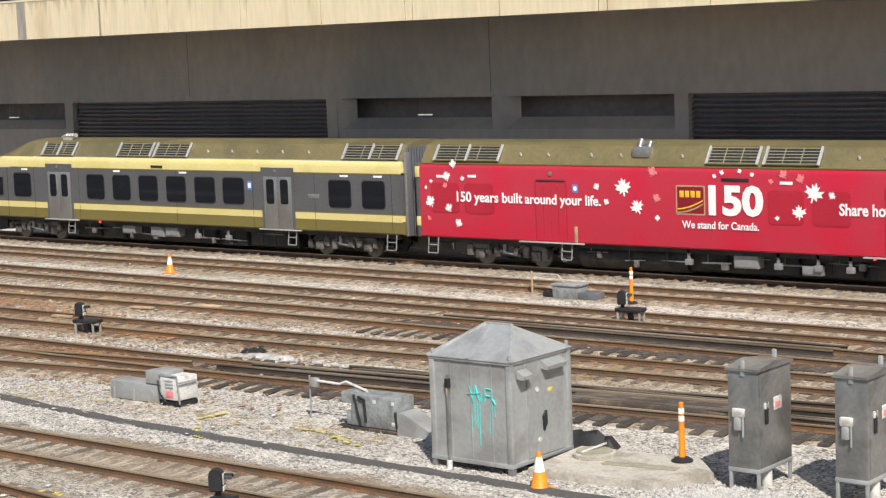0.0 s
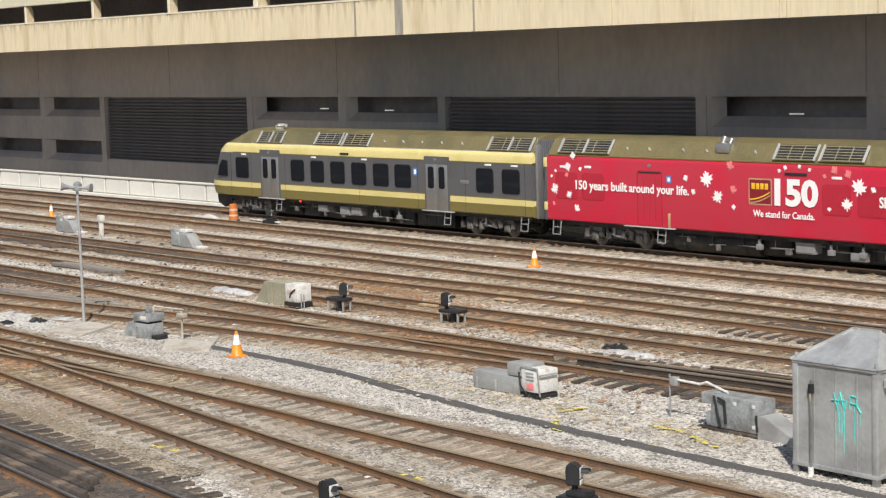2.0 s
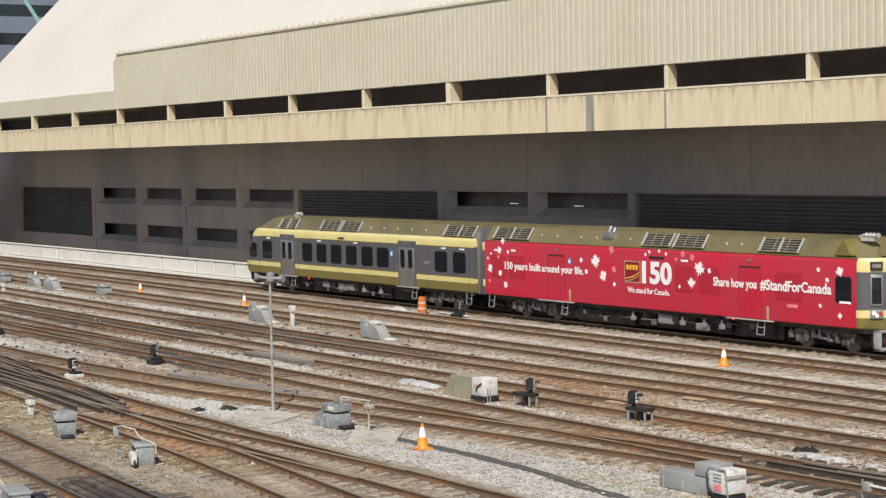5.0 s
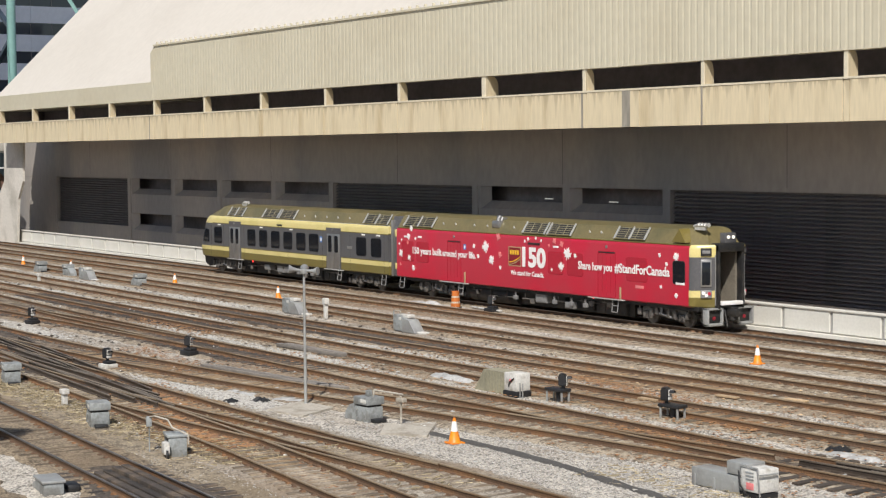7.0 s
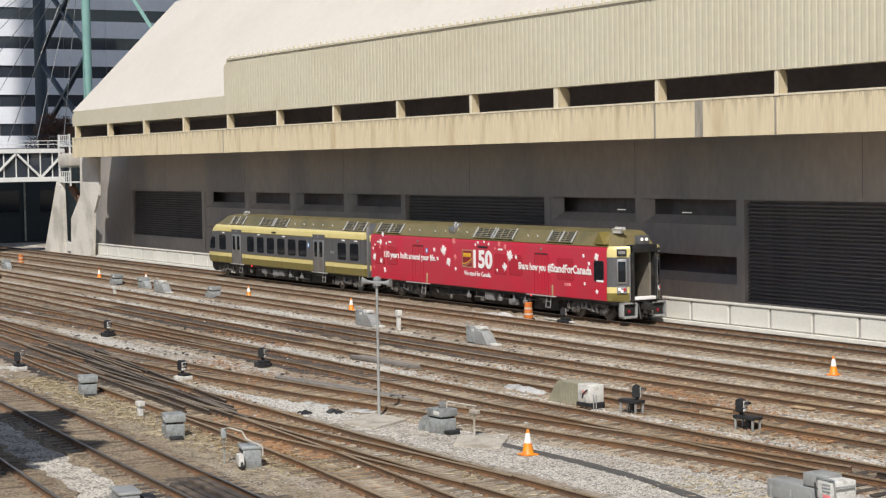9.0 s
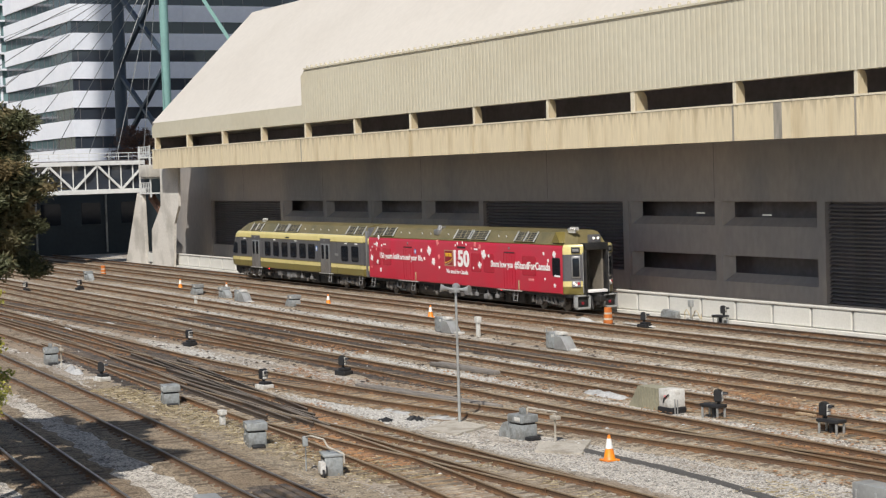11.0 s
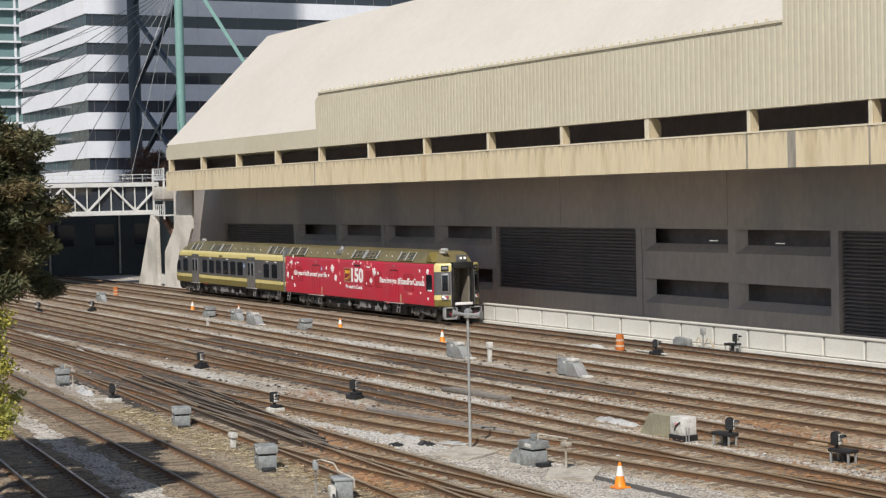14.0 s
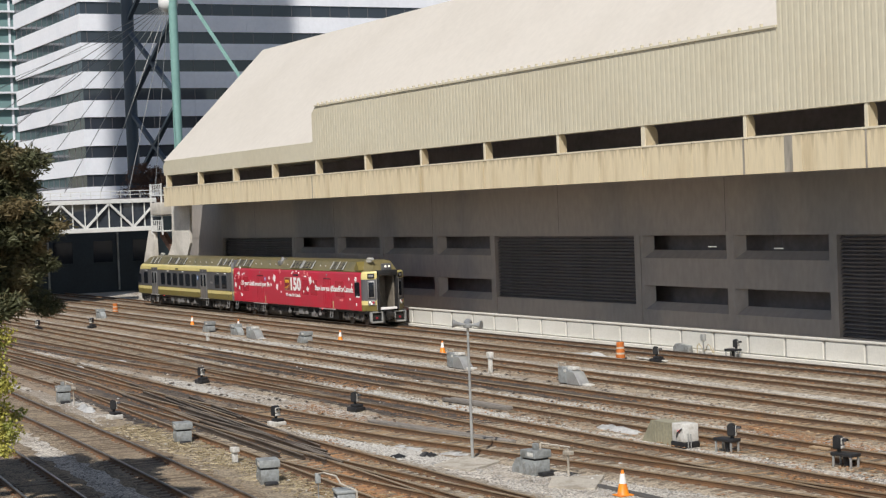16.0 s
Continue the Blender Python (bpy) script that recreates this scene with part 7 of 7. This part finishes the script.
scatter("rust_chips", 2600, along((-70.0, 28.7, -60.0, 27.4), (-82.0, 34.0, -72.5, 33.6), (-90.0, 25.8, -80.0, 25.3), (-95.0, 29.6, -80.0, 30.4), (-60, 38.5, -50, 38.8), w=0.55), (0.035, 0.10), M["rusty"], "orange rust scale along the switch rails", "rust scale", 32, 0.2, 0.07)
scatter("rust_chips", 2600, along((-40.2, 35.2, -38.0, 35.0), (-51.0, 37.6, -43.0, 37.0), (-42.0, 32.5, -34.5, 31.2), w=0.35), (0.03, 0.08), M["rusty"], "orange rust scale along the switch rails", "rust scale", 33, 0.2, 0.07)
scatter("litter", 260, strip_area(-110, -28, 19, 50), (0.03, 0.1), M["plastic"], "scraps of pale litter on the tracks", "litter", 34, 0.35, 0.06)


def straw(n, area, seed):
    rng = random.Random(seed)
    verts, faces = [], []
    for _ in range(n):
        x, y = area(rng)
        a, ln, z = rng.uniform(0, 3.14), rng.uniform(0.12, 0.4), BASE + rng.uniform(0.03, 0.09)
        dx, dy = ln * math.cos(a), ln * math.sin(a)
        k = len(verts)
        verts += [(x, y, z), (x + dx, y + dy, z + rng.uniform(-0.03, 0.05)), (x + dx - dy * 0.05, y + dy + dx * 0.05, z)]
        faces.append((k, k + 1, k + 2))
    me = bpy.data.meshes.new("dry_grass")
    me.from_pydata(verts, [], faces)
    me.materials.append(M["straw"])
    tagged(new("dry_grass", me), "dry straw-coloured grass lying on ballast", "dry grass", kind="stuff")


straw(4200, lambda r: (r.uniform(-68, -42), r.gauss(20.2, 0.55)), 21)
straw(650, lambda r: (r.uniform(-36, -24), r.gauss(27.4, 0.5)), 22)
straw(900, lambda r: (r.uniform(-52, -36), r.gauss(22.8, 0.6)), 23)


def sprayed(x, y, ang, ln, w=0.08):
    bm = bmesh.new()
    rng = random.Random(int(x * 10))
    for _ in range(26):
        u, v, s = rng.uniform(0, ln), rng.gauss(0, w * 0.5), rng.uniform(0.03, 0.08)
        p = [bm.verts.new((u + s * math.cos(k * 1.256 + u), v + s * math.sin(k * 1.256 + u), rng.uniform(0.0, 0.012))) for k in range(5)]
        bm.faces.new(p)
    ob = part("paint_mark", bm, M["spray"], None, "", False)
    ob.matrix_basis = Matrix.Translation((x, y, BASE + 0.035)) @ Matrix.Rotation(radians(ang), 4, "Z")
    tagged(ob, "yellow spray-painted mark on ballast", "paint mark", "yellow paint marks", "stuff")


for q in ((-29.2, 27.2, 80, 0.9), (-28.6, 26.6, -40, 1.2), (-26.5, 27.6, 0, 0.9), (-25.3, 27.4, -20, 1.3), (-26.0, 23.9, -70, 1.0), (-23.0, 22.2, -65, 1.2), (-27.0, 21.0, 0, 0.7), (-33.0, 18.9, 10, 0.8), (-37, 21.6, -15, 1.6), (-25.7, 26.0, 20, 0.8)):
    sprayed(*q)

# ---- footbridge at the hall's end ----
def footbridge():
    t = thing("footbridge", pose(-171, 0, 0), "white steel truss footbridge with glazed sides over the tracks", "footbridge")
    y0, y1, z0, z1 = 12.0, 55.6, 6.75, 9.9
    for name, z, h in (("bottom_chord", z0, 0.45), ("top_chord", z1 - 0.35, 0.4)):
        bm = bmesh.new()
        rbox(bm, -0.2, y0, z, 0.25, y1, z + h, 0.03)
        part(name, bm, M["bridge_white"], t, "", False)
    bm = bmesh.new()
    box(bm, -3.0, y0, z0 + 0.1, -0.22, y1, z0 + 0.3)
    part("deck", bm, M["wall"], t, "", False)
    bm = bmesh.new()
    box(bm, -3.2, y0, z1, 0.1, y1, z1 + 0.15)
    part("roof", bm, M["louvre"], t, "dark flat bridge roof", False)
    n = 36
    w = (y1 - y0) / n
    for i in range(n):
        a = y0 + i * w
        bm = bmesh.new()
        box(bm, -0.12, a + 0.05, z0 + 0.45, -0.10, a + w - 0.05, z1 - 0.35)
        part("pane", bm, M["dark_glass"], t, "", False)
        bm = bmesh.new()
        bar(bm, (0.0, a, z0 + 0.4), (0.0, a, z1 - 0.3), 0.1, 0.1)
        part("upright", bm, M["bridge_white"], t, "", False)
        if i % 4 == 0:
            bm = bmesh.new()
            bar(bm, (0.12, a, z1 - 0.35), (0.12, a + 2 * w, z0 + 0.4), 0.2, 0.2)
            part("diagonal", bm, M["bridge_white"], t, "", False)
        elif i % 4 == 2:
            bm = bmesh.new()
            bar(bm, (0.12, a, z0 + 0.4), (0.12, a + 2 * w, z1 - 0.35), 0.2, 0.2)
            part("diagonal", bm, M["bridge_white"], t, "", False)
    bm = bmesh.new()
    for k in range(34):
        y = y0 + 10 + k
        bar(bm, (0.0, y, z1 + 0.15), (0.0, y, z1 + 0.85), 0.05, 0.05)
    bar(bm, (0, y0 + 10, z1 + 0.85), (0, y1, z1 + 0.85), 0.06, 0.06)
    bar(bm, (0, y0 + 10, z1 + 0.5), (0, y1, z1 + 0.5), 0.05, 0.05)
    part("roof_rail", bm, M["bridge_white"], t, "", False)
    bm = bmesh.new()
    prism(bm, [(0.8, z0), (2.4, z0), (2.8, -0.3), (-3.6, -0.3)], "y", 54.5, 54.85)
    part("pier", bm, M["pier"], t, "tapering pale concrete pier", False)


footbridge()


def stair_cage():
    t = thing("stair_cage", pose(-169.0, 54.4, 0), "white railed steel landing beside the hall", "stair landing")
    for z in (6.6, 8.1, 10.1):
        bm = bmesh.new()
        rbox(bm, 0, 0, z, 3.4, 2.2, z + 0.12, 0.02)
        part("landing", bm, M["bridge_white"], t)
        bm = bmesh.new()
        for x in np.linspace(0, 3.4, 7):
            bar(bm, (x, 0, z + 0.1), (x, 0, z + 1.1), 0.06, 0.06)
        bar(bm, (0, 0, z + 1.1), (3.4, 0, z + 1.1), 0.07, 0.07)
        bar(bm, (0, 0, z + 0.6), (3.4, 0, z + 0.6), 0.05, 0.05)
        part("railing", bm, M["bridge_white"], t, "", False)
    bm = bmesh.new()
    rbox(bm, 0.6, -0.25, 8.25, 3.9, 1.6, 9.45, 0.05)
    part("landing_box", bm, M["pier"], t, "pale boxed-in landing")
    bm = bmesh.new()
    bar(bm, (0.4, 1.0, 6.4), (4.6, 1.4, 3.6), 0.5, 0.6)
    part("bracket", bm, M["twig"], t, "dark brown sloping bracket", False)
    for x in (0.05, 3.3):
        bm = bmesh.new()
        bar(bm, (x, 0.05, 6.3), (x, 0.05, 11.3), 0.14, 0.14)
        part("post", bm, M["bridge_white"], t, "", False)


stair_cage()


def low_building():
    t = thing("low_building", pose(-196, 22, 0), "low building behind the footbridge, its shade put into the wall colour", "building")
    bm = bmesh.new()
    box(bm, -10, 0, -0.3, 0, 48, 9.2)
    # wall and sills carry their shade in the colour
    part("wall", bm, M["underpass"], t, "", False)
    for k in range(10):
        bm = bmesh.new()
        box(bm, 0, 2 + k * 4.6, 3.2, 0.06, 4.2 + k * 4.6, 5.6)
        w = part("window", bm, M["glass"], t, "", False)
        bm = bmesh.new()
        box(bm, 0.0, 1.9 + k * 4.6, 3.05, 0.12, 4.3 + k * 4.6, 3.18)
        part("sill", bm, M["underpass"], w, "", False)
    for k in range(6):
        bm = bmesh.new()
        tube(bm, (0.15, 5 + k * 8, 0), (0.15, 5 + k * 8, 8.6), 0.12, n=8)
        part("downpipe", bm, M["galv_dark"], t)


low_building()


# ---- office tower with ribbon windows ----
def office_tower():
    t = thing("office_tower", pose(0, 0, 0), "office tower with white panel bands and dark ribbon windows", "tower")
    x1, y0 = -235.7, 67.0
    x0, y1 = -272.0, 125.0
    bm = bmesh.new()
    box(bm, x0 + 0.4, y0 + 0.4, -0.3, x1 - 0.4, y1, 66)
    part("core", bm, M["dark"], t, "", False)
    z = 12.5 - 3.9 * 3
    while z < 64:
        bm = bmesh.new()
        box(bm, x0 + 0.2, y0 + 0.2, z, x1 - 0.2, y1, z + 1.62)
        w = part("ribbon_window", bm, M["dark_glass"], t, "dark ribbon window", False)
        bm = bmesh.new()
        k = y0 + 1.0
        while k < y1:
            box(bm, x1 - 0.21, k, z, x1 - 0.16, k + 0.08, z + 1.62)
            k += 3.0
        k = x0 + 1.0
        while k < x1:
            box(bm, k, y0 + 0.16, z, k + 0.08, y0 + 0.21, z + 1.62)
            k += 3.0
        tagged(part("mullions", bm, M["louvre"], w, "", False), kind="stuff")
        for a in np.arange(y0, y1, 8.0):
            bm = bmesh.new()
            box(bm, x1 - 0.6, a + 0.01, z + 1.62, x1, min(a + 8, y1) - 0.01, z + 3.9)
            part("spandrel_panel", bm, M["spandrel"], t, "white spandrel panel", False)
        for a in np.arange(x0, x1 - 1, 9.0):
            bm = bmesh.new()
            box(bm, a + 0.01, y0, z + 1.62, min(a + 9, x1 - 0.61) - 0.01, y0 + 0.6, z + 3.9)
            part("spandrel_panel", bm, M["spandrel"], t, "white spandrel panel", False)
        z += 3.9


office_tower()


def condo():
    t = thing("apartment_tower", pose(0, 0, 0), "far apartment tower with green glass balconies", "tower")
    x, y1 = -330.0, 84.0
    bm = bmesh.new()
    box(bm, x - 25, y1 - 40, -0.3, x, y1, 75)
    part("core", bm, M["sky_glass"], t, "", False)
    for k in range(24):
        z = 2 + k * 3.0
        bm = bmesh.new()
        box(bm, x, y1 - 40, z, x + 0.9, y1 + 0.4, z + 0.35)
        part("floor_slab", bm, M["spandrel"], t, "", False)
        for j in range(6):
            bm = bmesh.new()
            box(bm, x + 0.8, y1 - 3.2 - j * 3.6, z + 0.35, x + 0.88, y1 - 0.4 - j * 3.6, z + 1.3)
            part("balcony_glass", bm, M["sky_glass"], t, "", False)
            bm = bmesh.new()
            box(bm, x, y1 - 3.7 - j * 3.6, z + 0.35, x + 0.25, y1 - 3.3 - j * 3.6, z + 3.0)
            part("fin", bm, M["spandrel"], t, "", False)


condo()


def block_behind():
    t = thing("tower_block", pose(0, 0, 0), "beige tower block with dark windows behind the roof", "tower")
    bm = bmesh.new()
    box(bm, -262, 140, 0, -240, 190, 75)
    part("wall", bm, M["pier"], t, "", False)
    for k in range(12):
        bm = bmesh.new()
        box(bm, -240, 141, 26 + k * 3.9, -239.9, 189, 27.8 + k * 3.9)
        part("window_band", bm, M["dark_glass"], t, "", False)


block_behind()


def stay_mast():
    t = thing("cable_mast", pose(0, 0, 0), "teal steel twin mast with fanning stay cables", "mast")
    hub = Vector((-196, 66.2, 32.6))
    bm = bmesh.new()
    tube(bm, (-195, 66.4, 0), (-195, 66.4, 46), 0.5, n=16)
    part("mast", bm, M["teal_steel"], t, "teal painted steel mast")
    bm = bmesh.new()
    tube(bm, (-211, 66.0, 0), (-211, 66.0, 46), 0.75, n=16)
    part("rear_mast", bm, M["navy_steel"], t, "dark navy steel rear mast")
    for z in (12, 22, 32):
        bm = bmesh.new()
        bar(bm, (-195, 66.4, z + 9), (-211, 66.0, z), 0.5, 0.4)
        part("brace", bm, M["navy_steel"], t)
        bm = bmesh.new()
        bar(bm, (-195, 66.4, z), (-211, 66.0, z + 9), 0.5, 0.4)
        part("brace", bm, M["navy_steel"], t)
    bm = bmesh.new()
    bar(bm, (-195, 66.4, 36), (-190, 76.0, 18), 0.5, 0.4)
    part("outer_brace", bm, M["teal_steel"], t)
    bm = bmesh.new()
    t2 = bmesh.new()
    bmesh.ops.create_icosphere(t2, subdivisions=2, radius=1.2)
    absorb(bm, t2, Matrix.Translation(hub))
    part("hub", bm, M["bridge_white"], t, "white cable hub")
    for y, z in ((28, 14), (33, 12.5), (38, 12), (43, 12), (47, 11.5), (51, 11), (55, 11), (58, 10.5), (61, 10)):
        bm = bmesh.new()
        tube(bm, hub, (-188, y, z), 0.04, n=6)
        part("stay_cable", bm, M["galv_dark"], t)
    for y, z in ((44, 30), (52, 24)):
        bm = bmesh.new()
        tube(bm, (-211, 66.0, 31), (-190, y - 16, z - 14), 0.03, n=6)
        part("stay_cable", bm, M["galv_dark"], t)


stay_mast()


def shade_tower():
    """The tall concrete tower beside the yard whose shade falls on the office tower."""
    t = thing("observation_tower", pose(-122.0, -15.5, 0), "tall round grey concrete tower beside the yard", "tower", kind="structure")
    bm = bmesh.new()
    lathe(bm, ((13, -0.3), (11.2, 60), (10.3, 240)), 32)
    part("shaft", bm, M["pier"], t)


shade_tower()


# ---- trees ----
def clump(verts, faces, centre, radius, n, leaf, rng, flat=0.7, needle=False):
    for _ in range(n):
        d = Vector((rng.gauss(0, 1), rng.gauss(0, 1), rng.gauss(0, 1))).normalized()
        p = Vector(centre) + Vector((d.x, d.y, d.z * flat)) * radius * rng.uniform(0.35, 1.0)
        u = Vector((rng.gauss(0, 1), rng.gauss(0, 1), rng.gauss(0.2, 0.6))).normalized()
        v = u.cross(Vector((rng.gauss(0, 1), rng.gauss(0, 1), rng.gauss(0, 1)))).normalized()
        a, b = leaf * rng.uniform(0.7, 1.3), leaf * (0.13 if needle else 0.5)
        k = len(verts)
        verts += [p, p + u * a * 0.5 + v * b, p + u * a, p + u * a * 0.5 - v * b]
        faces.append((k, k + 1, k + 2, k + 3))


def tree(name, m, height, trunk_r, limbs, leaf, per, label, bark, green, seed, low=0.35, spread=2.8, needle=False, flat=0.6, cr=0.55):
    rng = random.Random(seed)
    t = thing(name, m, label, "tree")
    bm = bmesh.new()
    pts = [Vector((math.sin(k * 0.9) * 0.08 * k / 4, math.cos(k * 1.3) * 0.08 * k / 4, height * k / 8)) for k in range(9)]
    for k in range(8):
        tube(bm, pts[k], pts[k + 1], trunk_r * (1 - k / 9), trunk_r * (1 - (k + 1) / 9), n=10)
    part("trunk", bm, bark, t)
    verts, faces = [], []
    for i in range(limbs):
        f = low + (1 - low) * (i + rng.random()) / limbs
        base = Vector((0, 0, height * f))
        a = i * 2.4 + rng.uniform(-0.4, 0.4)
        ln = spread * (1.15 - f) ** 0.6 * rng.uniform(0.65, 1.1)
        tip = base + Vector((math.cos(a) * ln, math.sin(a) * ln, ln * rng.uniform(0.05, 0.35)))
        bm = bmesh.new()
        mid = base.lerp(tip, 0.55) + Vector((0, 0, 0.12))
        tube(bm, base, mid, trunk_r * 0.35, trunk_r * 0.22, n=7)
        tube(bm, mid, tip, trunk_r * 0.22, trunk_r * 0.06, n=6)
        part("limb", bm, bark, t)
        for s in (0.5, 0.7, 0.85, 1.0):
            c = base.lerp(tip, s) + Vector((rng.gauss(0, 0.22), rng.gauss(0, 0.22), rng.uniform(0, 0.25)))
            clump(verts, faces, c, cr * rng.uniform(0.6, 1.15), per, leaf, rng, flat, needle)
    me = bpy.data.meshes.new("crown")
    me.from_pydata(verts, [], faces)
    me.materials.append(green)
    o = new("crown", me)
    o.parent = t
    return t


tree("pine_tree", at(-50.4, 11.0), 10.1, 0.2, 40, 0.14, 1350, "dark green pine with uneven clumped needle crown", M["bark"], M["needle"], 4, low=0.52, spread=3.3, needle=True, flat=0.55, cr=0.52)
tree("pine_tree", at(-53.5, 9.6), 9.6, 0.2, 36, 0.15, 1150, "dark green pine with drooping needle crown", M["bark"], M["needle"], 5, low=0.45, spread=3.2, needle=True, flat=0.55, cr=0.55)
tree("pine_tree", at(-44.9, 9.4), 10.5, 0.2, 44, 0.2, 1250, "dark green pine with drooping needle crown", M["bark"], M["needle"], 6, low=0.55, spread=2.9, needle=True, flat=0.55, cr=0.68)
# two unseen pines, added to keep sky light off the shadowed ground
tree("pine_tree", at(-56.5, 5.8), 10.5, 0.2, 30, 0.26, 420, "dark green pine with drooping needle crown", M["bark"], M["needle"], 9, low=0.3, spread=3.8, needle=True, flat=0.5, cr=0.7)
tree("pine_tree", at(-49.2, 5.2), 10.5, 0.2, 30, 0.26, 420, "dark green pine with drooping needle crown", M["bark"], M["needle"], 10, low=0.3, spread=3.8, needle=True, flat=0.5, cr=0.7)
tree("young_tree", at(-43.2, 9.45), 5.7, 0.06, 24, 0.075, 110, "slim young tree with yellow-green spring leaves", M["bark"], M["young"], 8, low=0.42, spread=1.25, flat=0.8, cr=0.38)
tree("bare_tree", at(-199, 64.0, 0, 7.0), 6.5, 0.2, 26, 0.3, 60, "reddish brown bare twiggy tree behind the hall", M["twig"], M["twig"], 12, low=0.35, spread=4.0, needle=True, flat=0.7, cr=0.9)

# ---- what moves ----
TRAIN_ROWS = ((0, -41.42), (1, -47.91), (2, -54.24), (3, -60.43), (4, -66.51), (5, -72.51), (6, -78.45), (7, -84.35), (8, -90.21), (9, -96.05), (10, -101.86), (11, -107.64), (12, -113.38), (13, -119.07), (14, -124.70), (15, -130.23), (16, -135.64))


def motions():
    for c in CARS:
        walk(c, [(t, pose(x, 52.0, 0)) for t, x in TRAIN_ROWS])
    # wheels roll without slip
    ts = np.array([r[0] for r in TRAIN_ROWS], float)
    xs = np.array([r[1] for r in TRAIN_ROWS], float)
    fit = np.polyfit(ts, xs, 4)
    for w, x in WHEELSETS:
        rows = []
        for i in range(161):
            t = i / 10
            rows.append((t, pose(x, 0, 0.435, 0, math.degrees((np.polyval(fit, t) - xs[0]) / 0.435), 0)))
        walk(w, rows)


motions()
